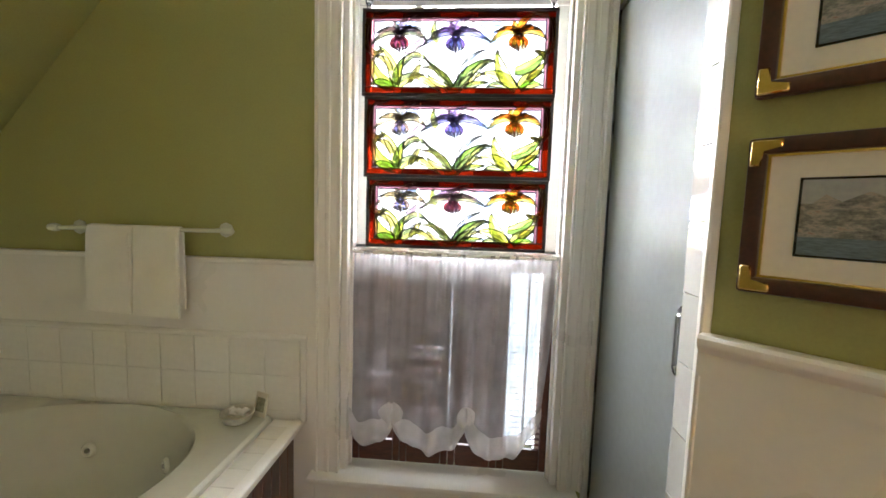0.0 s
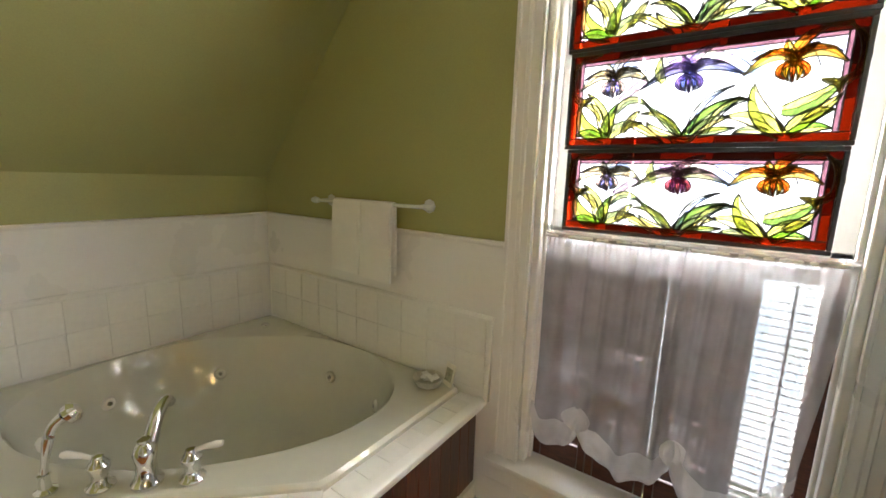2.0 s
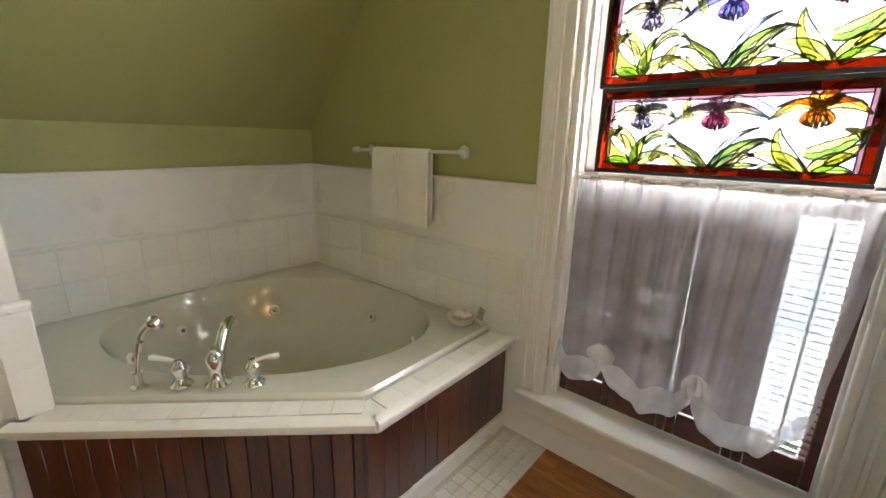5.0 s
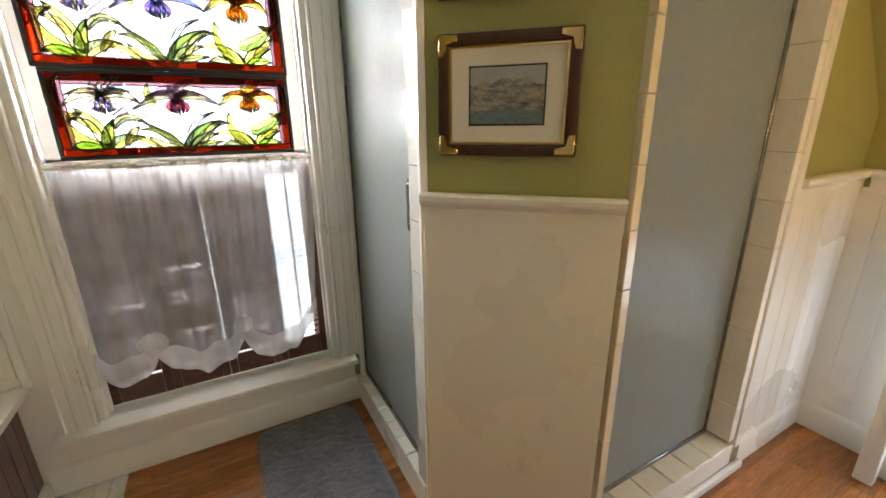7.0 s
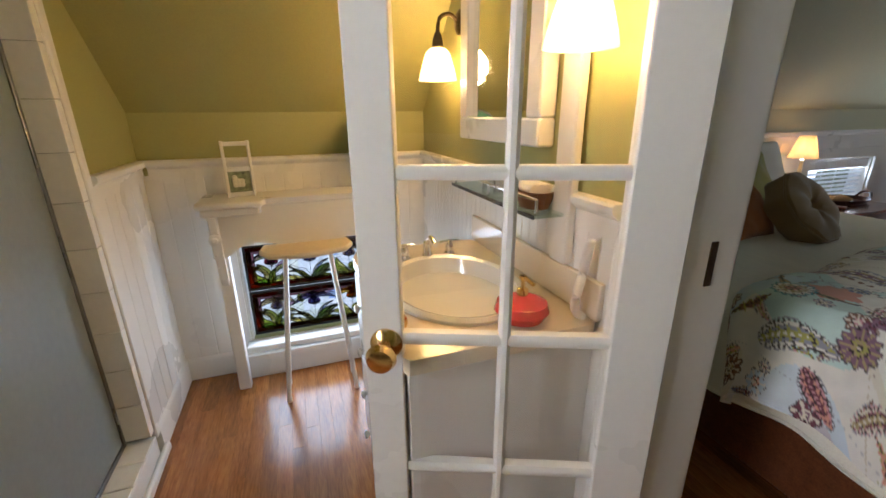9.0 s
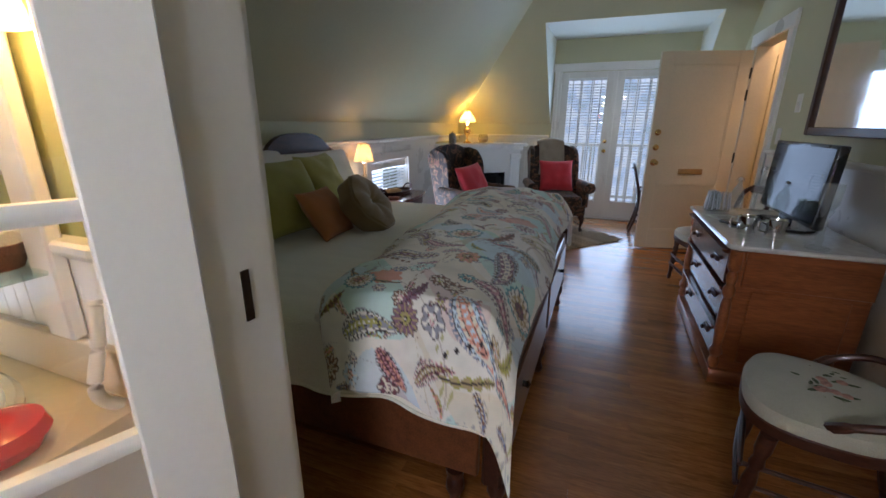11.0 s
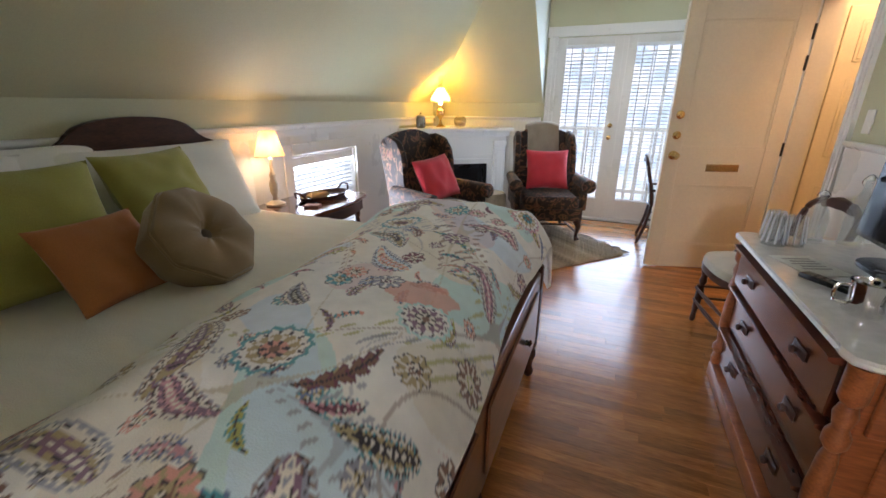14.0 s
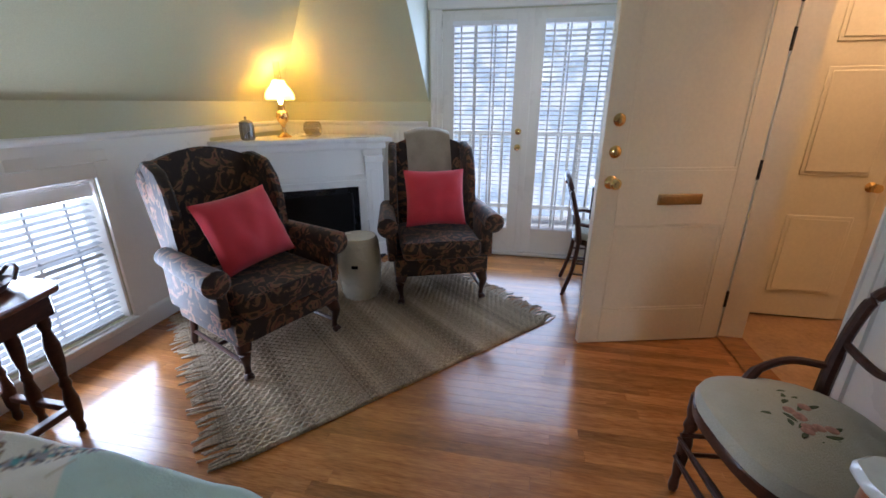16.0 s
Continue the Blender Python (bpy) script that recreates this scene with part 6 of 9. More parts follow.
# entry door, standing open
ED = thing("entry_door", Matrix.Translation((-1.268, -5.520, 0.012)) @ pose(0, 0, 0, 0, 0, math.degrees(math.atan2(0.267, 0.964))), "cream panelled entry door standing open, with brass locks", "door")
EW, EH = 0.835, 1.985
for a, c in ((0, 0.115), (EW - 0.115, EW)):
    part("stile", box(a, c, -0.02, 0.02, 0, EH, 0.003), CREAM, ED)
for z0, z1 in ((0, 0.20), (0.70, 0.98), (EH - 0.12, EH)):
    part("rail", box(0.115, EW - 0.115, -0.0195, 0.0195, z0, z1, 0.001), CREAM, ED)
for z0, z1 in ((0.20, 0.70), (0.98, EH - 0.12)):
    pl = part("panel", box(0.115, EW - 0.115, -0.012, 0.012, z0, z1), CREAM, ED)
    part("panel_moulding", join(box(0.115, EW - 0.115, 0.012, 0.0175, z0, z0 + 0.016, 0.002), box(0.115, EW - 0.115, 0.012, 0.0175, z1 - 0.016, z1, 0.002), box(0.115, 0.131, 0.012, 0.0173, z0 + 0.016, z1 - 0.016, 0.002), box(EW - 0.131, EW - 0.115, 0.012, 0.0173, z0 + 0.016, z1 - 0.016, 0.002)), CREAM, pl)
part("door_knob", moved(lathe([(0.034, 0), (0.034, 0.004), (0.024, 0.012), (0.011, 0.018), (0.011, 0.034), (0.026, 0.046), (0.028, 0.060), (0.020, 0.070), (0, 0.073)], 24), pose(EW - 0.065, 0.02, 0.925, -90)), BRASS, ED, "polished brass knob")
for z in (1.075, 1.225):
    part("deadbolt", moved(lathe([(0.030, 0), (0.031, 0.006), (0.024, 0.014), (0.010, 0.018), (0, 0.018)], 24), pose(EW - 0.065, 0.02, z, -90)), BRASS, ED, "round brass deadbolt")
part("mail_slot", join(box(0.27, 0.51, 0.0195, 0.026, 0.805, 0.862, 0.004), box(0.285, 0.495, 0.026, 0.029, 0.815, 0.852, 0.002)), plain("dull_brass", (0.36, 0.26, 0.13), 0.35, 1.0, vary=0.15), ED, "dull brass mail slot")
for z in (0.25, 0.98, 1.58, 1.78):
    part("hinge", join(box(-0.012, 0.004, 0.012, 0.026, z - 0.05, z + 0.05, 0.003)), plain("black_iron" + str(z), (0.03, 0.028, 0.026), 0.4, 0.8), ED, "dark hinge")
e1 = thing("door_3", pose(BX, -5.12, 0), "white casing round the entry doorway", "door frame", kind="structure")
wpart("casing", casing_up(-4.70, BX, 0, 2.14, 1, 0.10, axis="y"), WHITE, e1)
wpart("casing", casing_up(-5.65, BX, 0, 2.14, 1, 0.10, axis="y"), WHITE, e1)
wpart("head_casing", box(BX, BX + 0.026, -5.67, -4.58, 2.032, 2.15, 0.005), WHITE, e1)
wpart("jamb", box(BX - 0.125, BX + 0.002, -5.54, -5.528, 0, 2.03), CREAM, e1)
wpart("jamb", box(BX - 0.125, BX + 0.002, -4.722, -4.71, 0, 2.03), CREAM, e1)
wpart("threshold", box(BX - 0.13, BX + 0.01, -5.528, -4.722, 0.0, 0.012, 0.004), OAK, e1)
# hall behind it
HALL = plain("hall_paint", (0.62, 0.52, 0.36), 0.6, vary=0.04)
solid("wall_hall", join(box(-2.75, BX - 0.12, -6.04, -5.92, 0, TOP), box(-2.75, -2.63, -5.92, -4.1, 0, TOP), box(-2.75, BX - 0.12, -4.1, -3.98, 0, TOP)), HALL, "warm cream hall walls", "wall")
solid("ceiling_hall", box(-2.90, -2.301, -6.10, -3.90, TOP + 0.003, TOP + 0.12), CEIL, "pale hall ceiling", "ceiling")
solid("floor_hall", box(-2.63, BX - 0.13, -5.92, -4.1, -0.018, -0.002), timber("hall_board", (0.24, 0.12, 0.05), (0.42, 0.24, 0.11), 0.4, (2, 2, 2), 0.2, 0.1), "worn brown hall floor", "floor")
hd = thing("hall_door", pose(-1.85, -5.915, 0.0), "cream panelled hall door with a brass knob", "door")
wpart("slab", box(-2.10, -1.58, -5.918, -5.885, 0.01, 2.0, 0.003), CREAM, hd)
for z0, z1 in ((0.18, 0.68), (0.92, 1.50), (1.62, 1.90)):
    wpart("panel", join(box(-2.02, -1.67, -5.885, -5.878, z0, z1, 0.003), box(-2.0, -1.69, -5.878, -5.872, z0 + 0.02, z1 - 0.02, 0.004)), CREAM, hd)
wpart("door_knob", moved(lathe([(0.03, 0), (0.03, 0.004), (0.010, 0.014), (0.010, 0.03), (0.026, 0.042), (0.024, 0.06), (0, 0.066)], 20), pose(-2.05, -5.885, 0.86, -90)), BRASS, hd, "polished brass knob")
wpart("casing", box(-1.575, -1.47, -5.918, -5.895, 0, 2.1, 0.004), CREAM, hd)

# ---- bed ----
bed = thing("bed", pose(1.1, -2.47, 0), "king bed with twin dark arched headboards and wooden frame", "bed")
for y0 in (-1.56, -2.50):
    y1 = y0 - 0.90
    ym = (y0 + y1) / 2
    pts = [(y0, 0.30), (y0, 1.06), (y0 - 0.03, 1.10), (y0 - 0.10, 1.115), (y0 - 0.14, 1.15)]
    for i in range(13):
        a = math.pi * i / 12
        pts.append((ym + 0.29 * math.cos(a), 1.165 + 0.075 * math.sin(a)))
    pts += [(y1 + 0.14, 1.15), (y1 + 0.10, 1.115), (y1 + 0.03, 1.10), (y1, 1.06), (y1, 0.30)]
    wpart("headboard", prism(pts, 2.045, 2.085, "x", 0.006), DARKWOOD, bed)
wpart("side_rail", box(0.22, 2.04, -1.50, -1.468, 0.20, 0.46, 0.006), FOOTWOOD, bed)
wpart("side_rail", box(0.22, 2.04, -3.47, -3.438, 0.20, 0.46, 0.006), FOOTWOOD, bed)
wpart("footboard", box(0.145, 0.185, -3.46, -1.48, 0.18, 0.56, 0.008), FOOTWOOD, bed)
for a, c in ((-1.60, -2.42), (-2.52, -3.34)):
    wpart("foot_panel", box(0.134, 0.146, c, a, 0.24, 0.50, 0.006), FOOTWOOD, bed)
leg = [(0.014, 0), (0.022, 0.01), (0.026, 0.03), (0.016, 0.06), (0.020, 0.09), (0.032, 0.12), (0.030, 0.15), (0.020, 0.165), (0.030, 0.175), (0.032, 0.20)]
for x, y in ((0.165, -1.52), (0.30, -1.484), (0.165, -3.40), (0.165, -2.47), (2.0, -1.484), (2.0, -3.454)):
    wpart("leg", moved(lathe(leg, 16), pose(x, y, 0)), DARKWOOD, bed)
for y in (-1.49, -3.45):
    wpart("corner_post", box(0.138, 0.205, y - 0.03, y + 0.03, 0.18, 0.585, 0.010), DARKWOOD, bed)
for y in (-1.75, -3.05):
    wpart("pull", moved(lathe([(0.012, 0), (0.010, 0.012), (0.016, 0.02), (0, 0.028)], 12), pose(0.134, y, 0.40, 0, -90)), BLACK, bed)
mt = thing("mattress", pose(1.1, -2.47, 0.30), "thick mattress under a white cover", "mattress")
wpart("body", box(0.21, 2.03, -3.43, -1.51, 0.30, 0.665, 0.05, 3), LINEN, mt)
WRINKLE = plain("white_coverlet", (0.88, 0.85, 0.74), 0.9, vary=0.04, scale=5, grain=130, bump=0.35, sheen=0.3, stretch=(1, 4, 1))
cv = thing("white_coverlet", pose(1.1, -2.47, 0.69), "cream-white crinkled coverlet hanging over the bed side", "bedspread")


def cover(u, v):
    x = 0.19 + 1.86 * u
    s = v * 2.66
    y0, r = -1.445, 0.05
    drop = 0.21 + 0.02 * math.sin(x * 9)
    n1 = noise.noise(Vector((x * 3.1, s * 3.3, 2)))
    n2 = noise.noise(Vector((x * 9, s * 9, 7)))
    if s < drop:
        return (x, y0 + 0.012 * math.sin(x * 21 + n1 * 3) * (1 - s / drop) + 0.02 * (1 - s / drop), 0.69 - r - (drop - s))
    s -= drop
    if s < r * 1.57:
        a = s / r
        return (x, y0 - r + r * math.cos(a), 0.69 - r + r * math.sin(a) + 0.004 * n1)
    s -= r * 1.57
    top = 1.95
    if s < top:
        return (x, y0 - r - s, 0.69 + 0.007 * n1 + 0.003 * n2)
    s -= top
    return (x, y0 - r - top - 0.01, 0.69 - s)


wpart("cloth", sheet(cover, 90, 150, 0.008), WRINKLE, cv)
wpart("hem", tube([cover(i / 90, 0.0) for i in range(91)], 0.007, 6), WRINKLE, cv, "stitched lower hem")
wpart("side_hem", tube([cover(0.0, j / 100) for j in range(100)], 0.006, 6), WRINKLE, cv, "stitched side hem")


# patterned quilt: the print is worked out cloth point by cloth point
INK = {"dark": (0.035, 0.024, 0.03), "wine": (0.17, 0.05, 0.075), "plum": (0.24, 0.13, 0.19), "teal": (0.09, 0.32, 0.37), "aqua": (0.50, 0.72, 0.68), "coral": (0.68, 0.32, 0.24), "tan": (0.44, 0.34, 0.17), "cream": (0.76, 0.70, 0.59), "white": (0.82, 0.79, 0.73),
       "grey": (0.30, 0.30, 0.36), "olive": (0.42, 0.40, 0.10), "pink": (0.60, 0.30, 0.33), "brown": (0.22, 0.11, 0.07), "blue": (0.16, 0.21, 0.36), "sky": (0.60, 0.72, 0.82)}


def paisley_print(U, V):
    """Colours of a pastel paisley print over cloth lengths U and V in metres."""
    c = np.empty(U.shape + (3,))
    c[:] = INK["white"]

    def lay(mask, ink, share=1.0):
        c[mask] = c[mask] * (1 - share) + np.array(INK[ink]) * share

    # ground: soft-edged fields of aqua, cream and pale blue
    f1 = np.sin(U * 9.1 + 1.7 * np.sin(V * 4.3)) + np.sin(V * 7.7 + 2.1 * np.sin(U * 5.1 + 0.6))
    f2 = np.sin(U * 6.3 - V * 5.2 + 1.4) + np.sin(V * 11.0 + 1.9 * np.sin(U * 7.0))
    lay(f1 > 0.80, "aqua", 0.75)
    lay(f2 > 0.75, "cream", 0.9)
    lay(f2 < -1.15, "sky", 0.7)
    lay((f1 < -1.3) & (f2 < 0.5), "pink", 0.35)
    # thin trailing stems
    for k, (fu, fv, ph) in enumerate(((6.0, 5.0, 0.3), (4.2, 7.5, 2.0), (8.0, 3.4, 4.0))):
        g = np.sin(fu * U + 1.3 * np.sin(fv * V + ph)) - np.cos(fv * 0.8 * V + 1.1 * np.sin(fu * 0.7 * U))
        lay(np.abs(g) < 0.014, ("brown", "grey", "tan")[k], 0.5)
        lay((np.abs(np.abs(g) - 0.10) < 0.045) & (np.sin(U * 150 + 90 * V) > 0.5) & (np.sin(3 * U + 5 * V + ph) > 0.2), ("olive", "grey", "brown")[k], 0.75)

    def local(p, q):
        """Axes from p to q: along in -1..1, and across in the same measure."""
        d = np.array(q) - np.array(p)
        h = np.hypot(*d) / 2
        m = (np.array(p) + np.array(q)) / 2
        e = d / (2 * h)
        x, y = U - m[0], V - m[1]
        return (x * e[0] + y * e[1]) / h, (-x * e[1] + y * e[0]) / h, h

    def drop(p, q, inks, fat=0.55, curl=0.5):
        """A paisley with its round end at p and its curled tip at q."""
        y, x, h = local(p, q)
        x = x - curl * (np.clip(y, -0.4, 1.4) + 0.4) ** 2 * 0.45 + curl * 0.22
        t = np.clip((y + 1) / 2.0, 0, 1)
        w = fat * 1.72 * np.sqrt(t) * (1 - t) ** 0.62 + 1e-4
        d = np.abs(x) / w
        inside = (y > -1) & (y < 1)
        a, b2, m, core = inks
        edge = np.abs(np.abs(x) - w * 1.13) < 0.045
        lay(inside & edge & (np.sin(y * 46) > -0.1), a, 0.85)
        lay(inside & (np.abs(np.abs(x) - w * 1.26) < 0.012), "grey", 0.8)
        lay(inside & (d < 1), "dark")
        lay(inside & (d < 0.93), b2)
        lay(inside & (np.abs(d - 0.80) < 0.07) & (np.sin(y * 30) > 0.25), "dark", 0.85)
        lay(inside & (d < 0.67), a)
        lay(inside & (d < 0.62), m)
        lay(inside & (d < 0.60) & (np.sin(y * 24 + 5 * d) > 0.55), core)
        lay(inside & (d < 0.34) & (y < 0.55), "dark")
        lay(inside & (d < 0.28) & (y < 0.50), core)
        lay(inside & (d < 0.16) & (np.sin(y * 34) > 0.0) & (y < 0.4), b2)

    def plume(p, q, inks, wide=0.30, bow=0.3):
        """A bowed leaf spray of paired leaflets."""
        y, x, h = local(p, q)
        x = x - bow * (1 - y * y) + bow * 0.5
        inside = np.abs(y) < 1
        w = wide * (1 - y * y) ** 0.7
        tooth = np.abs(np.sin(y * 9 - np.abs(x) * 9))
        lay(inside & (np.abs(x) < w * (0.45 + 0.55 * tooth)), inks[0])
        lay(inside & (np.abs(x) < w * (0.25 + 0.55 * tooth)) & (tooth > 0.35), inks[1])
        lay(inside & (np.abs(x) < 0.025), "dark")

    def rose(m, R, inks, n=8, turn=0.0):
        x, y = (U - m[0]) / R, (V - m[1]) / R
        rr, an = np.hypot(x, y), np.arctan2(y, x) + turn
        lobe = 0.74 + 0.26 * np.abs(np.cos(an * n / 2))
        q = rr / lobe
        lay(q < 1.0, "dark", 0.9)
        lay(q < 0.93, inks[0])
        lay((q < 0.88) & (q > 0.40) & (np.abs(np.cos(an * n / 2)) > 0.90), inks[1])
        lay(q < 0.46, "dark")
        lay(q < 0.41, inks[1])
        lay((q < 0.36) & (np.sin(an * 14) > 0.1), inks[2])
        lay(q < 0.16, "dark")
        lay(q < 0.10, "cream")

    def roundel(m, R, inks):
        x, y = (U - m[0]) / R, (V - m[1]) / R
        rr, an = np.hypot(x, y), np.arctan2(y, x)
        sc = rr / (1 + 0.06 * np.cos(an * 14))
        lay(sc < 1.0, inks[0])
        lay(sc < 0.88, "white")
        lay((np.abs(sc - 0.76) < 0.055) & (np.sin(an * 13) > 0.55), "dark")
        lay((np.abs(sc - 0.86) < 0.012), "grey")
        lay(sc < 0.64, inks[1])
        lay((sc < 0.58) & (np.sin(an * 9 + 3 * rr) > 0.35), "cream")
        lay(sc < 0.38, "dark")
        lay((sc < 0.36) & (np.abs(np.cos(an * 3)) > 0.55), inks[2])
        lay(sc < 0.14, "brown")

    # small filling motifs between the large ones
    rq = random.Random(21)
    names = ("wine", "plum", "teal", "tan", "grey", "brown", "olive", "pink", "coral", "blue")
    done = []
    for _ in range(420):
        m = (rq.uniform(0.0, 1.0), rq.uniform(0.0, 2.55))
        if any(math.hypot(m[0] - d[0], m[1] - d[1]) < 0.085 for d in done):
            continue
        done.append(m)
        an, ln, kind = rq.uniform(0, 6.28), rq.uniform(0.035, 0.065), rq.random()
        q = (m[0] + 2 * ln * math.cos(an), m[1] + 2 * ln * math.sin(an))
        three = rq.sample(names, 3)
        if kind < 0.40:
            drop(m, q, (three[0], "cream", three[1], three[2]), 0.45, rq.choice((-0.8, 0.8)))
        elif kind < 0.70:
            rose(m, ln * 0.72, (three[0], "cream", three[1]), rq.choice((6, 7, 9)))
        else:
            plume(m, q, three[:2], 0.24, 0.3)
    lay((np.hypot((U - 0.648) / 0.085, (V - 0.474) / 0.06) + 0.12 * np.sin(np.arctan2(V - 0.474, U - 0.648) * 9)) < 1, "coral")
    lay((np.hypot((U - 0.30) / 0.10, (V - 1.40) / 0.07) + 0.10 * np.sin(np.arctan2(V - 1.40, U - 0.30) * 8)) < 1, "coral", 0.8)
    W1, B1, T1, G1 = ("wine", "cream", "plum", "pink"), ("blue", "sky", "cream", "coral"), ("teal", "cream", "tan", "dark"), ("grey", "cream", "tan", "plum")
    drop((0.310, 0.545), (0.045, 0.395), W1, 0.34, 0.7)
    drop((0.300, 0.400), (0.205, 0.165), B1, 0.50, -0.7)
    drop((0.300, 0.850), (0.165, 0.610), ("brown", "grey", "plum", "cream"), 0.40, 0.8)
    drop((0.520, 0.700), (0.850, 0.765), G1, 0.26, -0.6)
    drop((0.80, 0.18), (0.590, 0.285), ("dark", "white", "grey", "olive"), 0.42, 0.9)
    drop((0.640, 0.165), (0.560, 0.015), ("dark", "pink", "coral", "wine"), 0.42, -0.4)
    drop((0.480, 0.060), (0.365, 0.190), ("pink", "cream", "wine", "tan"), 0.36, 0.9)
    drop((0.820, 1.120), (0.600, 0.900), ("brown", "cream", "tan", "plum"), 0.36, 0.6)
    drop((0.560, 1.250), (0.690, 1.330), ("plum", "cream", "grey", "dark"), 0.50, 0.7)
    drop((0.640, 0.930), (0.480, 0.830), W1, 0.44, -0.8)
    drop((0.10, 1.02), (0.24, 0.90), T1, 0.42, 0.7)
    drop((0.40, 1.56), (0.62, 1.66), B1, 0.42, 0.7)
    drop((0.10, 1.50), (0.20, 1.72), ("brown", "cream", "plum", "pink"), 0.40, -0.8)
    drop((0.72, 1.86), (0.50, 1.78), T1, 0.40, 0.7)
    drop((0.14, 2.02), (0.36, 2.12), W1, 0.40, -0.7)
    drop((0.78, 2.20), (0.56, 2.30), G1, 0.42, 0.7)
    drop((0.86, 1.50), (0.78, 1.68), ("wine", "cream", "coral", "olive"), 0.42, 0.6)
    plume((0.530, 0.300), (0.435, 0.425), ("wine", "plum"), 0.32, 0.25)
    plume((0.375, 0.960), (0.270, 1.130), ("wine", "brown"), 0.26, 0.3)
    plume((0.130, 0.240), (0.045, 0.360), ("tan", "olive"), 0.30, 0.3)
    plume((0.395, 0.120), (0.150, 0.170), ("olive", "tan"), 0.16, 0.25)
    plume((0.860, 0.560), (0.560, 0.400), ("brown", "tan"), 0.12, 0.35)
    plume((0.93, 0.30), (0.78, 0.36), ("olive", "brown"), 0.22, 0.3)
    plume((0.70, 1.46), (0.84, 1.36), ("wine", "pink"), 0.26, 0.3)
    plume((0.28, 1.80), (0.44, 1.90), ("olive", "teal"), 0.26, 0.3)
    roundel((0.734, 0.440), 0.068, ("teal", "tan", "coral"))
    roundel((0.085, 0.620), 0.092, ("teal", "tan", "wine"))
    roundel((0.500, 1.052), 0.085, ("teal", "tan", "coral"))
    roundel((0.250, 1.300), 0.070, ("aqua", "plum", "cream"))
    roundel((0.640, 2.020), 0.085, ("teal", "tan", "wine"))
    roundel((0.180, 2.300), 0.075, ("pink", "tan", "teal"))
    rose((0.345, 0.455), 0.048, ("brown", "cream", "tan"), 8)
    rose((0.405, 0.470), 0.044, ("brown", "cream", "olive"), 7, 0.4)
    rose((0.527, 0.590), 0.058, ("aqua", "white", "dark"), 10)
    rose((0.391, 0.737), 0.055, ("coral", "tan", "brown"), 9)
    rose((0.410, 0.275), 0.052, ("grey", "white", "pink"), 5, 0.5)
    rose((0.524, 0.262), 0.058, ("plum", "tan", "olive"), 12)
    rose((0.915, 0.105), 0.060, ("brown", "cream", "tan"), 9)
    rose((0.785, 0.062), 0.048, ("sky", "white", "coral"), 6)
    rose((0.205, 1.130), 0.050, ("tan", "cream", "brown"), 8)
    rose((0.068, 1.270), 0.058, ("brown", "cream", "olive"), 9)
    rose((0.420, 1.430), 0.052, ("grey", "white", "plum"), 7)
    rose((0.350, 1.870), 0.055, ("plum", "cream", "tan"), 8)
    rose((0.560, 1.480), 0.045, ("coral", "cream", "brown"), 8)
    rose((0.86, 0.92), 0.050, ("tan", "white", "plum"), 8)
    rose((0.460, 2.200), 0.055, ("teal", "cream", "brown"), 9)
    rose((0.92, 1.25), 0.050, ("wine", "cream", "tan"), 8)
    # rows of dark dots
    for i in range(5):
        lay(np.hypot((U - 0.36 + 0.045 * i) / 0.009, (V - 0.195 - 0.018 * i) / 0.007) < 1, "dark")
        lay(np.hypot((U - 0.75 + 0.03 * i) / 0.010, (V - 0.70 + 0.008 * i) / 0.008) < 1, "brown")
    return c


def quilt_cloth():
    m, nt, p = nodes_of("paisley_cotton")
    ink = node(nt, "ShaderNodeVertexColor", layer_name="print")
    tx = node(nt, "ShaderNodeTexCoord")
    tone = node(nt, "ShaderNodeTexNoise", {"Vector": tx.outputs["Object"], "Scale": 22.0, "Detail": 4.0})
    val = node(nt, "ShaderNodeMapRange", {"Value": tone.outputs[0], "From Min": 0.3, "From Max": 0.7, "To Min": 0.93, "To Max": 1.05})
    hs = node(nt, "ShaderNodeHueSaturation", {"Color": ink.outputs[0], "Value": val.outputs[0]})
    nt.links.new(hs.outputs[0], p.inputs["Base Color"])
    p.inputs["Roughness"].default_value = 0.85
    p.inputs["Sheen Weight"].default_value = 0.2
    fine = node(nt, "ShaderNodeTexNoise", {"Vector": tx.outputs["Object"], "Scale": 300.0})
    wr = node(nt, "ShaderNodeTexNoise", {"Vector": tx.outputs["Object"], "Scale": 8.0, "Detail": 4.0})
    hgt = node(nt, "ShaderNodeMath", {0: fine.outputs[0], 1: 0.15, 2: wr.outputs[0]}, operation="MULTIPLY_ADD")
    b = node(nt, "ShaderNodeBump", {"Strength": 0.45, "Distance": 0.015, "Height": hgt.outputs[0]})
    nt.links.new(b.outputs[0], p.inputs["Normal"])
    return m


QUILT = quilt_cloth()
qt = thing("folded_quilt", pose(0.5, -2.45, 0.70), "puffy quilt with a pastel paisley print across the bed foot", "quilt")


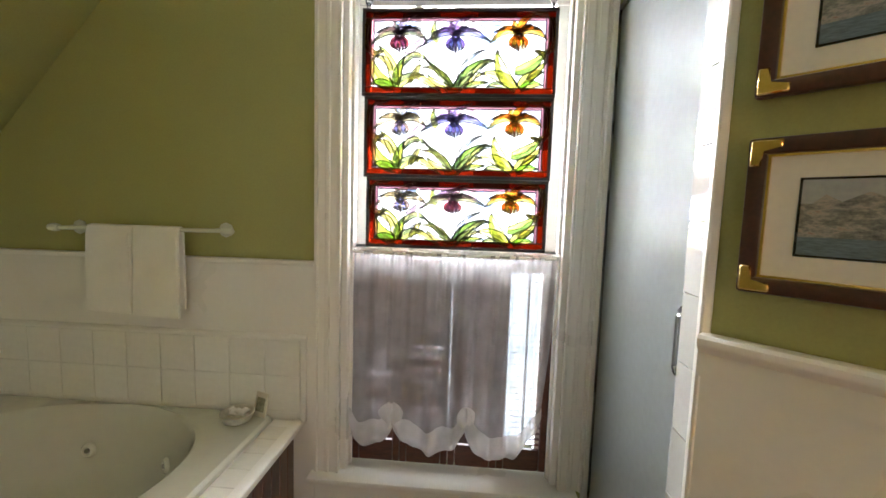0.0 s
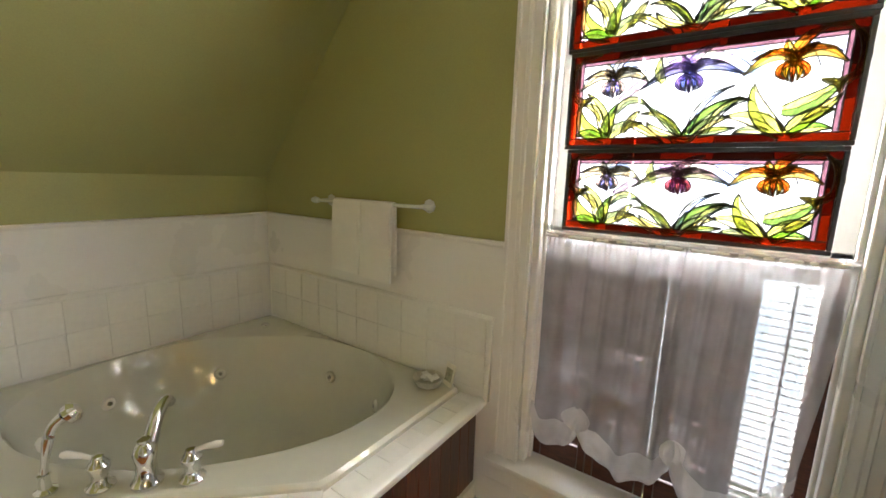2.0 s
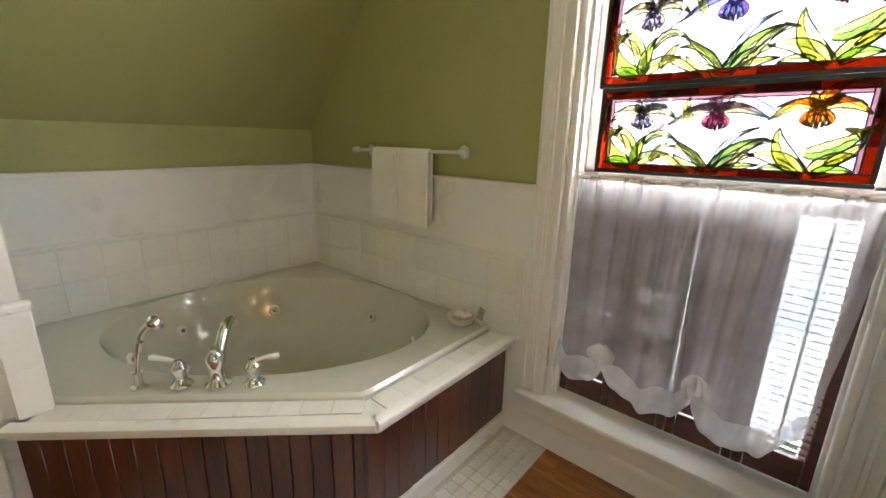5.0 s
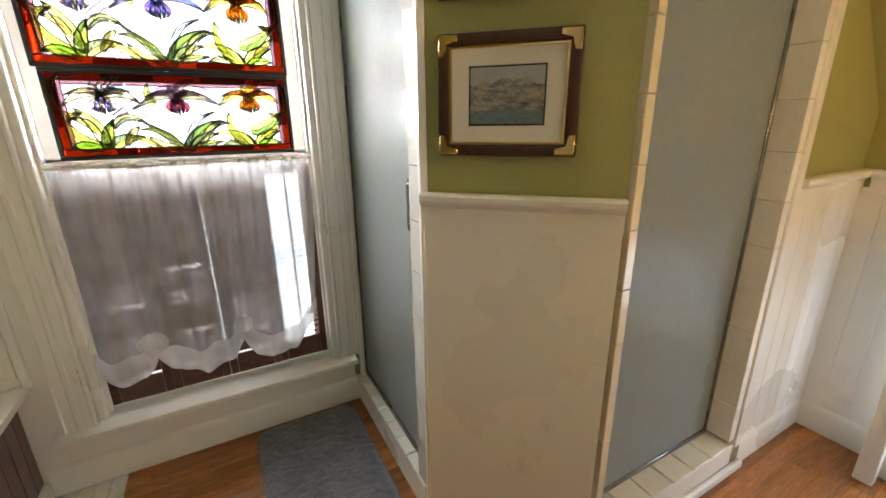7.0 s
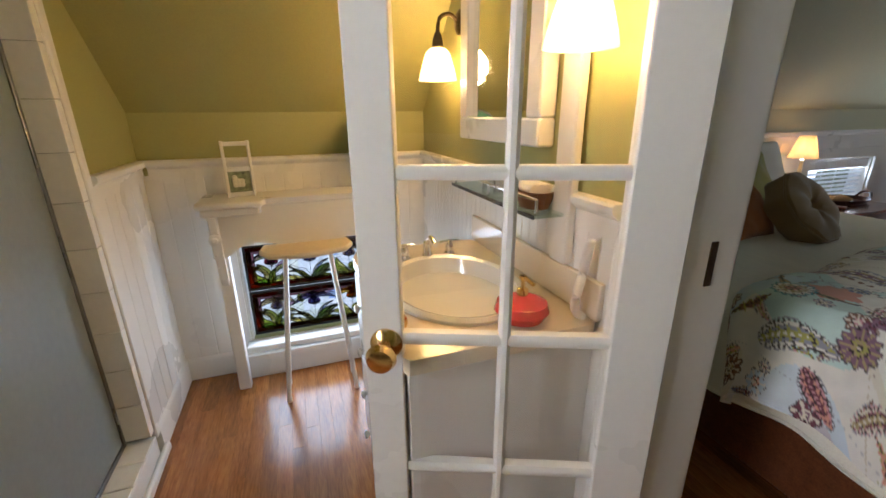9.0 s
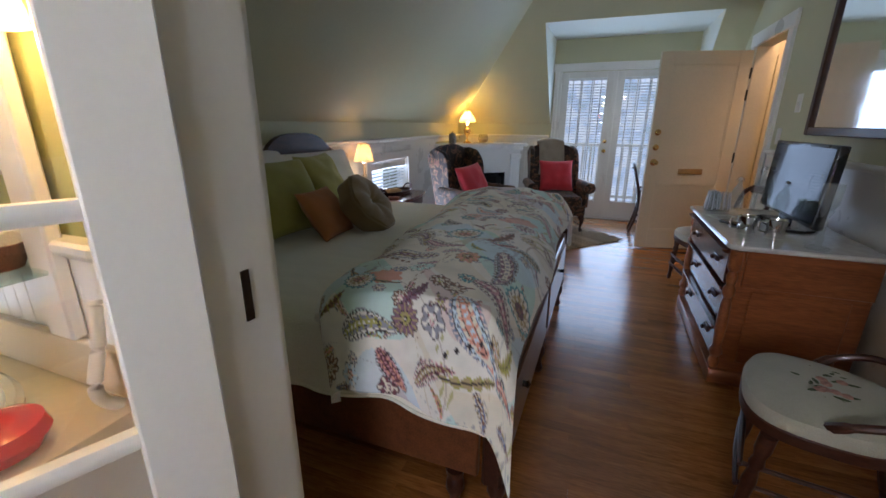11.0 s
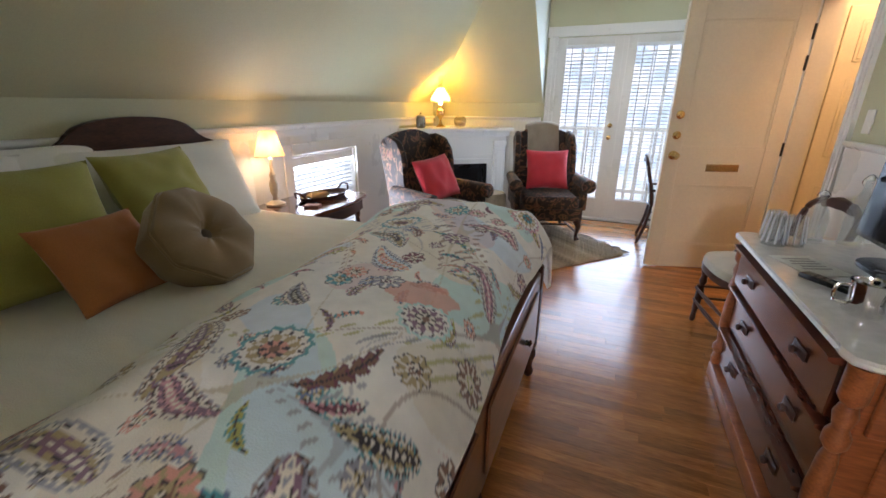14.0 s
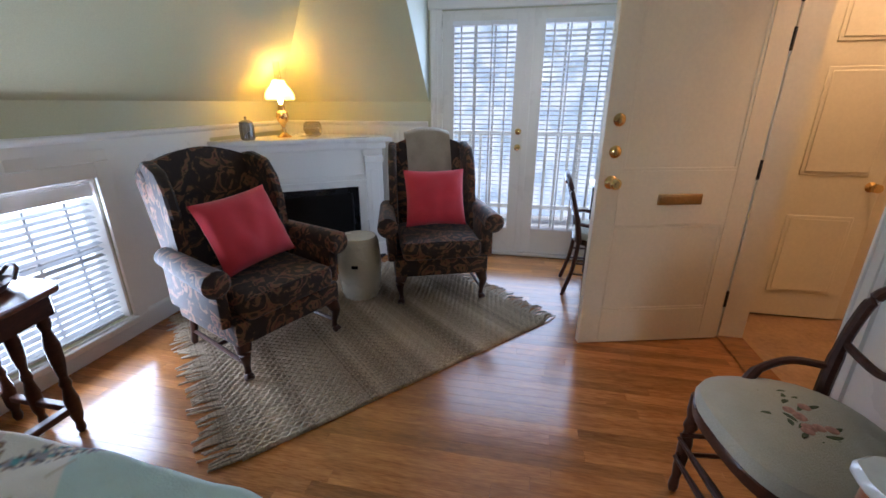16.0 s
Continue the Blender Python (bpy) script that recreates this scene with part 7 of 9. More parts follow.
def quilt_top(u, v):
    """u runs from the foot edge to the bed's middle, v from the near side to the far side."""
    y = -1.27 - 2.29 * v
    xl = 0.80 + 0.22 * v - 0.13 * math.exp(-((v / 0.09) ** 2)) + 0.018 * math.sin(v * 17)
    xr = 0.085 + 0.02 * math.sin(v * 11) + 0.045 * min(1.0, v * 2.2)
    x = xr + (xl - xr) * u
    hump = (max(0.0, math.sin(math.pi * min(1, max(0, u * 0.93 + 0.07)))) ** 0.45)
    z = 0.705 + 0.135 * hump
    z += 0.020 * noise.noise(Vector((x * 4.5, y * 3.2, 1))) + 0.010 * noise.noise(Vector((x * 11, y * 9, 5)))
    z += 0.03 * math.exp(-((v - 0.93) / 0.06) ** 2)
    if u < 0.14:
        z -= 0.13 * ((0.14 - u) / 0.14) ** 1.6
    # near end hangs over the bed side, lowest at the foot corner
    d = max(0.0, (-1.43 - y) * -1)
    hang = (0.25 + 0.09 * (1 - u)) * min(1.0, (d / 0.16)) ** 1.35
    z -= hang
    f = max(0.0, -3.46 - y)
    z -= 0.22 * min(1.0, f / 0.10) ** 1.5
    y2 = y - (0.055 * (d / 0.16) ** 2 if d > 0 else 0) + 0.012 * math.sin(x * 26) * min(1, d / 0.1)
    return (x, y2, z)


NU, NV = 200, 440


def even(line, n):
    """n + 1 shares that step evenly along a line of cloth."""
    pts = np.array([line(i / 1500) for i in range(1501)])
    run = np.concatenate([[0.0], np.cumsum(np.linalg.norm(np.diff(pts, axis=0), axis=1))])
    return np.interp(np.linspace(0, run[-1], n + 1), run, np.linspace(0, 1, 1501))


us, vs = even(lambda t: quilt_top(t, 0.5), NU), even(lambda t: quilt_top(0.33, t), NV)
top_side = np.array([[quilt_top(u, v) for v in vs] for u in us])
ULEN = np.concatenate([[0.0], np.cumsum(np.linalg.norm(np.diff(top_side[:, NV // 2], axis=0), axis=1))])
VLEN = np.concatenate([[0.0], np.cumsum(np.linalg.norm(np.diff(top_side[NU // 3], axis=0), axis=1))])
ink = paisley_print(*np.meshgrid(ULEN, VLEN, indexing="ij"))
nrm = np.cross(np.gradient(top_side, axis=0), np.gradient(top_side, axis=1))
nrm /= np.linalg.norm(nrm, axis=2, keepdims=True) + 1e-9
under = top_side - 0.03 * nrm * np.sign(np.median(nrm[..., 2]))
K = (NU + 1) * (NV + 1)
vid = np.arange(K).reshape(NU + 1, NV + 1)
quads = np.stack([vid[:-1, :-1], vid[1:, :-1], vid[1:, 1:], vid[:-1, 1:]], -1).reshape(-1, 4)
rim = np.concatenate([vid[:-1, 0], vid[-1, :-1], vid[:0:-1, -1], vid[0, :0:-1]])
skirt = np.stack([rim, np.roll(rim, -1), np.roll(rim, -1) + K, rim + K], -1)
me = bpy.data.meshes.new("cover")
me.from_pydata(np.concatenate([top_side.reshape(-1, 3), under.reshape(-1, 3)]) - np.array((0.5, -2.45, 0.70)), [], np.concatenate([quads, quads[:, ::-1] + K, skirt]).tolist())
layer = me.color_attributes.new("print", "FLOAT_COLOR", "POINT")
both = np.concatenate([ink.reshape(-1, 3), np.full((K, 3), 0.78)])
layer.data.foreach_set("color", np.concatenate([both, np.ones((2 * K, 1))], axis=1).astype(np.float32).ravel())
me.materials.append(QUILT)
me.shade_smooth()
cover_ob = new("cover", me)
cover_ob.parent = qt
wpart("rolled_edge", tube([Vector(quilt_top(1.0, j / 60)) - Vector((0.004, 0, 0.008)) for j in range(4, 61)], 0.020, 8), LINEN, qt, "white underside edge")

# pillows
def pillow(name, x, y, z, w, h, d, lean, turn, mat, label, category="pillow", group="", seed=0, pinch=0.5, spin=0):
    T = thing(name, Matrix.Translation((x, y, z)), label, category, group)
    m = pose(0, 0, 0, 0, 0, turn) @ pose(0, 0, 0, 0, -lean, 0) @ pose(0, 0, 0, 0, 0, spin)
    part("cushion", moved(cushion(h, w, d, 26, pinch, 0.10, seed), m), mat, T)
    return T, m


SHAM = plain("white_cotton", (0.88, 0.86, 0.80), 0.9, vary=0.03, scale=6, grain=240, bump=0.06, sheen=0.3)
for i, (x, y, z, w, tn) in enumerate(((1.88, -1.98, 0.905, 0.98, 3), (1.93, -2.93, 0.90, 0.96, -4), (2.0, -2.42, 0.93, 0.70, 0), (1.985, -1.75, 0.92, 0.60, 2))):
    T, m = pillow("bed_pillow", x, y, z, w, 0.46, 0.19, 66, tn, SHAM, "large white pillow leaning on the headboard", "pillow", "white bed pillows", i * 3.0, 0.42)
    def flange(u, v, w=w, i=i):
        k = 0.010 + 0.022 * v
        return (-0.205 + 0.41 * u + 0.012 * math.sin(v * 4 + u * 5), w / 2 - 0.045 + 0.125 * v - 0.02 * math.sin(u * math.pi * 3 + i) * v, k * math.sin(u * 17 + 2.2 * v + i) + 0.5 * k * math.sin(u * 31 + i))
    part("hem_flap", moved(sheet(flange, 60, 8, 0.004), m), SHAM, T, "loose rippled pillowcase hem")
OLIVE = plain("olive_linen", (0.36, 0.34, 0.075), 0.85, vary=0.10, scale=10, grain=300, bump=0.15, sheen=0.3)
RUST = plain("rust_linen", (0.46, 0.17, 0.055), 0.85, vary=0.10, scale=10, grain=300, bump=0.15, sheen=0.3)
TAN = plain("tan_velvet", (0.27, 0.175, 0.075), 0.85, vary=0.12, scale=10, grain=300, bump=0.1, sheen=0.5)
RED = plain("coral_red_linen", (0.60, 0.035, 0.055), 0.85, vary=0.08, scale=10, grain=300, bump=0.12, sheen=0.3)
pillow("throw_pillow", 1.62, -2.27, 0.905, 0.47, 0.45, 0.17, 62, -8, OLIVE, "olive green square throw pillow on the bed", "pillow", "throw pillows", 2)
pillow("throw_pillow", 1.75, -2.82, 0.905, 0.46, 0.44, 0.16, 64, 10, OLIVE, "olive green throw pillow against white pillows", "pillow", "throw pillows", 5)
pillow("throw_pillow", 1.41, -2.36, 0.815, 0.33, 0.31, 0.12, 56, 6, RUST, "small rust orange throw pillow", "pillow", "throw pillows", 8)
# eight-sided cushion with a button
OT = thing("button_cushion", pose(1.285, -2.60, 0.825), "tan eight-sided cushion with a centre button", "pillow", "throw pillows")
def octa(u, v):
    a = 2 * math.pi * u
    k = 0.5 + 0.5 * math.cos(8 * (a - math.pi / 8))
    ca, sa = abs(math.cos(a)), abs(math.sin(a))
    R = 0.19 * min(1 / max(ca, sa), 1.34 / (ca + sa))
    return a, R
loops = []
for s, z in ((1.0, 0.0), (1.0, 0.045), (0.97, 0.060), (0.80, 0.075), (0.5, 0.078), (0.22, 0.066), (0.10, 0.040), (0.06, 0.026)):
    loops.append([(octa(i / 64, 0)[1] * s * math.cos(2 * math.pi * i / 64), octa(i / 64, 0)[1] * s * math.sin(2 * math.pi * i / 64), z + (0.004 * math.sin(i * 0.6) if 0.2 < s < 0.99 else 0)) for i in range(64)])
lo2 = [[(x, y, -z) for x, y, z in lp] for lp in loops[1:]]
mo = pose(0, 0, 0, 0, 0, 8) @ pose(0, 0, 0, 0, -52, 0)
part("cushion", moved(join(rings(loops), rings([loops[0]] + lo2)), mo), TAN, OT)
part("button", moved(lathe([(0.026, 0.028), (0.024, 0.040), (0.010, 0.046), (0, 0.047)], 18), mo), plain("brown_button", (0.10, 0.06, 0.03), 0.6), OT, "dark covered button")
part("piping", moved(tube([(octa(i / 64, 0)[1] * 1.005 * math.cos(2 * math.pi * i / 64), octa(i / 64, 0)[1] * 1.005 * math.sin(2 * math.pi * i / 64), 0.044) for i in range(64)], 0.005, 6, True), mo), TAN, OT)

# ---- bedside ----
BY = 0.10      # the table stands this much nearer the bed
ns = thing("bedside_table", pose(1.80, -3.98, 0), "dark wooden bedside table with turned legs", "table")
TOPW = timber("table_top_wood", (0.06, 0.018, 0.010), (0.17, 0.055, 0.028), 0.22, (8, 1.2, 8), 0.6, 0.05)
tp = [(1.55, -3.64), (1.60, -3.61), (2.03, -3.61), (2.06, -3.65), (2.06, -4.33), (2.03, -4.37), (1.66, -4.37), (1.60, -4.33), (1.575, -4.22), (1.545, -4.10), (1.54, -3.90), (1.555, -3.75)]
wpart("tabletop", prism(tp, 0.635, 0.658, b=0.005), TOPW, ns)
wpart("apron", prism([(x * 0.9 + 0.18, y * 0.92 - 0.318) for x, y in tp], 0.55, 0.634), DARKWOOD, ns)
tl_ = [(0.012, 0), (0.018, 0.02), (0.014, 0.05), (0.022, 0.08), (0.026, 0.16), (0.016, 0.22), (0.022, 0.24), (0.014, 0.27), (0.024, 0.34), (0.027, 0.42), (0.015, 0.48), (0.024, 0.51), (0.024, 0.56)]
for x, y in ((1.64, -3.70), (2.0, -3.70), (1.66, -4.28), (2.0, -4.28), (1.86, -4.28)):
    wpart("leg", moved(lathe(tl_, 14), pose(x, y, 0)), DARKWOOD, ns)
wpart("stretcher", box(1.655, 1.69, -4.28, -3.70, 0.10, 0.13, 0.004), DARKWOOD, ns)
wpart("stretcher", box(1.66, 2.0, -4.295, -4.265, 0.10, 0.13, 0.004), DARKWOOD, ns)

ns.matrix_basis = pose(1.80, -3.98 + BY, 0)

LX, LY = 1.96, -3.68
bl = thing("bedside_lamp", pose(LX, LY, 0.658), "lit bedside lamp with a pleated cream shade", "lamp")
part("base", lathe([(0.062, 0), (0.062, 0.012), (0.045, 0.02), (0.018, 0.035), (0.014, 0.06), (0.026, 0.09), (0.028, 0.14), (0.016, 0.18), (0.022, 0.20), (0.012, 0.22), (0.009, 0.30), (0, 0.302)], 22), plain("cream_lamp_base", (0.66, 0.58, 0.44), 0.4, vary=0.08), bl)
SHADE = through_cloth("lamp_shade_cloth", (0.90, 0.76, 0.56), 0.10, 0.70, 0.9)
def shade(r0, r1, z0, z1, ribs):
    n = ribs * 6
    def fn(u, v):
        a = 2 * math.pi * u
        r = (r0 + (r1 - r0) * v) * (1 + 0.02 * math.cos(ribs * a))
        return (r * math.cos(a), r * math.sin(a), z0 + (z1 - z0) * v)
    return sheet(fn, n, 6, 0.0015)
part("shade", shade(0.090, 0.048, 0.325, 0.480, 8), SHADE, bl, "pleated cream cloth shade")
part("shade_ring", tube([(0.091 * math.cos(a), 0.091 * math.sin(a), 0.325) for a in [2 * math.pi * i / 32 for i in range(32)]], 0.003, 6, True), SHADE, bl)
part("bulb", lathe([(0.010, 0.31), (0.022, 0.36), (0.028, 0.39), (0.018, 0.42), (0, 0.428)], 14), glowing("lamp_bulb", (1.0, 0.76, 0.46), 14), bl).visible_shadow = False

tr = thing("serving_tray", pose(1.82, -4.00, 0.659, 0, 0, 82), "dark oval serving tray with raised handles", "tray")
part("tray", rings([[(0.21 * f * math.cos(a), 0.125 * f * math.sin(a), z) for a in [2 * math.pi * i / 40 for i in range(40)]] for f, z in ((0.90, 0.0), (1.0, 0.025), (1.02, 0.030), (0.98, 0.028), (0.88, 0.006))]), DARKWOOD, tr)
for s in (-1, 1):
    part("handle", tube(curve([(s * 0.20, -0.05, 0.025), (s * 0.225, -0.03, 0.06), (s * 0.23, 0.0, 0.068), (s * 0.225, 0.03, 0.06), (s * 0.20, 0.05, 0.025)], 5), 0.008, 8), DARKWOOD, tr)
bd = thing("folded_cloth", pose(1.80, -3.92, 0.668), "tan folded cloth lying on the tray", "cloth")
part("cloth", cushion(0.16, 0.08, 0.05, 12, 0.45, 0.2), plain("tan_cloth", (0.42, 0.28, 0.13), 0.8, vary=0.2, scale=20), bd, m=pose(0, 0, 0.024, 0, 0, 70))
bk2 = thing("small_book", pose(1.70, -3.73, 0.659, 0, 0, 20), "thin brown book on the bedside table", "book")
part("cover", box(-0.05, 0.05, -0.035, 0.035, 0, 0.014, 0.002), plain("brown_cover", (0.22, 0.08, 0.04), 0.5), bk2)

# ---- corner fireplace ----
FA, FB = Vector((2.12, -5.80, 0)), Vector((1.08, -6.52, 0))
fdir = (FA - FB).normalized()
FL = (FA - FB).length
FM = Matrix.Translation((FA + FB) / 2) @ pose(0, 0, 0, 0, 0, math.degrees(math.atan2(fdir.y, fdir.x)))
fp = thing("fireplace", FM, "white painted corner fireplace with a panelled mantel", "fireplace")
h = FL / 2
ow = 0.40
part("breast", join(box(-h + 0.02, -ow, -0.16, 0, 0, 1.0), box(ow, h - 0.02, -0.16, 0, 0, 1.0), box(-ow, ow, -0.16, 0, 0.64, 1.0)), WHITE, fp)
part("firebox", join(box(-ow, ow, -0.40, -0.38, 0, 0.70), box(-ow - 0.02, -ow, -0.38, -0.16, 0, 0.70), box(ow, ow + 0.02, -0.38, -0.16, 0, 0.70), box(-ow, ow, -0.38, -0.16, 0.64, 0.70), box(-ow, ow, -0.38, 0.0, 0.0, 0.012)), SOOT, fp, "black firebox")
part("fire_surround", join(box(-ow - 0.002, -ow + 0.05, -0.05, -0.03, 0.012, 0.638), box(ow - 0.05, ow + 0.002, -0.05, -0.03, 0.012, 0.638), box(-ow + 0.05, ow - 0.05, -0.05, -0.03, 0.58, 0.638)), BLACK, fp, "black metal fire surround")
for s in (-1, 1):
    a, c = (-h + 0.03, -ow - 0.06) if s < 0 else (ow + 0.06, h - 0.03)
    part("pilaster", join(box(a, c, 0.0, 0.03, 0.0, 0.86, 0.004), box(a - 0.01, c + 0.01, 0.0, 0.042, 0.0, 0.13, 0.005), box(a - 0.008, c + 0.008, 0.0, 0.042, 0.84, 0.90, 0.005)), WHITE, fp)
    part("pilaster_panel", box(a + 0.035, c - 0.035, 0.03, 0.036, 0.18, 0.78, 0.003), WHITE, fp)
part("frieze", join(box(-h + 0.03, h - 0.03, 0.0, 0.022, 0.68, 0.70, 0.003), box(-ow - 0.05, ow + 0.05, 0.0, 0.014, 0.74, 0.96, 0.004)), WHITE, fp)
part("bed_moulding", box(-h + 0.0, h - 0.0, -0.02, 0.065, 0.955, 1.01, 0.012, 2), WHITE, fp)
part("mantel_shelf", prism([(-h - 0.04, 0.11), (h - 0.02, 0.11), (h + 0.10, 0.03), (h + 0.03, -0.03), (0.0, -0.62), (-h - 0.05, -0.10)], 1.012, 1.048, b=0.006), WHITE, fp)
part("hearth", prism([(-h - 0.0, 0.0), (h, 0.0), (h - 0.1, 0.10), (-h + 0.1, 0.10)], 0.0, 0.02), SOOT, fp, "thin dark hearth strip")

MLX, MLY, MZ = 1.82, -6.24, 1.048
ml = thing("mantel_lamp", pose(MLX, MLY, MZ), "lit brass oil-style lamp with a milk glass shade", "lamp")
part("base", lathe([(0.055, 0), (0.056, 0.008), (0.040, 0.018), (0.020, 0.035), (0.012, 0.07), (0.016, 0.09), (0.040, 0.125), (0.050, 0.16), (0.044, 0.19), (0.026, 0.205), (0.028, 0.225), (0.022, 0.25), (0, 0.252)], 24), BRASS, ml)
part("shade", lathe([(0.105, 0.285), (0.112, 0.30), (0.108, 0.325), (0.085, 0.365), (0.058, 0.395), (0.045, 0.43), (0.040, 0.43), (0.052, 0.393), (0.080, 0.36), (0.100, 0.322), (0.104, 0.302), (0.098, 0.287)], 30), through_cloth("milk_glass_shade", (1.0, 0.88, 0.62), 0.25, 0.85, 0.3), ml, "milk glass shade")
ch_ = part("chimney", lathe([(0.026, 0.26), (0.034, 0.32), (0.028, 0.40), (0.024, 0.50), (0.026, 0.56), (0.023, 0.56), (0.021, 0.50), (0.025, 0.40), (0.031, 0.32), (0.023, 0.262)], 22), clear("lamp_chimney", (1, 0.97, 0.9)), ml, "clear glass chimney")
ch_.visible_shadow = False
fl = part("bulb", lathe([(0.012, 0.25), (0.024, 0.30), (0.030, 0.34), (0.022, 0.40), (0.010, 0.43), (0, 0.432)], 16), glowing("mantel_bulb", (1.0, 0.78, 0.30), 30), ml)
fl.visible_shadow = False
pt = thing("pewter_canister", pose(1.93, -5.93, MZ), "ribbed pewter canister with a lid on the mantel", "canister")
part("body", lathe([(0.045, 0), (0.047, 0.01), (0.047, 0.11), (0.043, 0.12), (0, 0.122)], 24), PEWTER, pt)
part("lid", lathe([(0.049, 0.118), (0.049, 0.128), (0.03, 0.14), (0.008, 0.146), (0.008, 0.158), (0.012, 0.165), (0, 0.172)], 24), PEWTER, pt)
for k in range(12):
    a = 2 * math.pi * k / 12
    part("rib", box(-0.003, 0.003, -0.003, 0.003, 0.012, 0.108), PEWTER, pt, m=pose(0.047 * math.cos(a), 0.047 * math.sin(a), 0))
bw = thing("glass_bowl", pose(1.60, -6.30, MZ), "round clear glass bowl on the mantel", "bowl")
part("glass", lathe([(0.035, 0.001), (0.062, 0.02), (0.075, 0.06), (0.068, 0.10), (0.052, 0.122), (0.050, 0.121), (0.064, 0.10), (0.071, 0.06), (0.058, 0.024), (0, 0.012)], 28), clear("bowl_glass", (0.90, 0.88, 0.84), 0.05), bw)
part("filling", lathe([(0.05, 0.02), (0.062, 0.045), (0.05, 0.065), (0.02, 0.07), (0, 0.068)], 16), plain("shell_filling", (0.45, 0.38, 0.28), 0.5, vary=0.4, scale=40), bw)
oc = thing("wall_outlet", pose(0.95, SY + 0.011, 0.34), "white wall outlet with a black cord", "outlet")
part("plate", box(-0.035, 0.035, 0.0, 0.006, -0.055, 0.055, 0.002), WHITE, oc)
part("plug", box(-0.015, 0.015, 0.006, 0.035, 0.005, 0.04, 0.004), BLACK, oc)
part("cord", tube(curve([(0, 0.03, 0.01), (0.01, 0.05, -0.10), (-0.02, 0.05, -0.25), (0.05, 0.04, -0.325)], 6), 0.004, 6), BLACK, oc)

# ---- wing chairs ----
def damask():
    m, nt, p = nodes_of("brown_floral_brocade")
    tc = node(nt, "ShaderNodeTexCoord")
    wv = node(nt, "ShaderNodeTexNoise", {"Vector": tc.outputs["Object"], "Scale": 7.0, "Detail": 2.0, "Distortion": 1.6})
    v1 = node(nt, "ShaderNodeTexVoronoi", {"Vector": wv.outputs["Color"], "Scale": 4.5})
    n2 = node(nt, "ShaderNodeTexNoise", {"Vector": tc.outputs["Object"], "Scale": 9.0, "Detail": 4.0, "Distortion": 2.2})
    c1 = ramp(nt, n2.outputs[0], [(0.40, (0.022, 0.010, 0.006)), (0.51, (0.034, 0.016, 0.009)), (0.55, (0.24, 0.125, 0.05)), (0.60, (0.26, 0.085, 0.05)), (0.65, (0.045, 0.022, 0.012))])
    c2 = ramp(nt, v1.outputs["Distance"], [(0.12, (0.13, 0.10, 0.06)), (0.20, (0.045, 0.028, 0.018)), (0.4, (0.022, 0.013, 0.009))])
    mx = nt.nodes.new("ShaderNodeMix")
    mx.data_type = "RGBA"
    mx.inputs["Factor"].default_value = 0.25
    nt.links.new(c1, mx.inputs["A"])
    nt.links.new(c2, mx.inputs["B"])
    nt.links.new(mx.outputs["Result"], p.inputs["Base Color"])
    p.inputs["Roughness"].default_value = 0.75
    p.inputs["Sheen Weight"].default_value = 0.15
    p.inputs["Sheen Roughness"].default_value = 0.4
    b = node(nt, "ShaderNodeBump", {"Strength": 0.3, "Distance": 0.004, "Height": n2.outputs[0]})
    nt.links.new(b.outputs[0], p.inputs["Normal"])
    return m


BROCADE = damask()


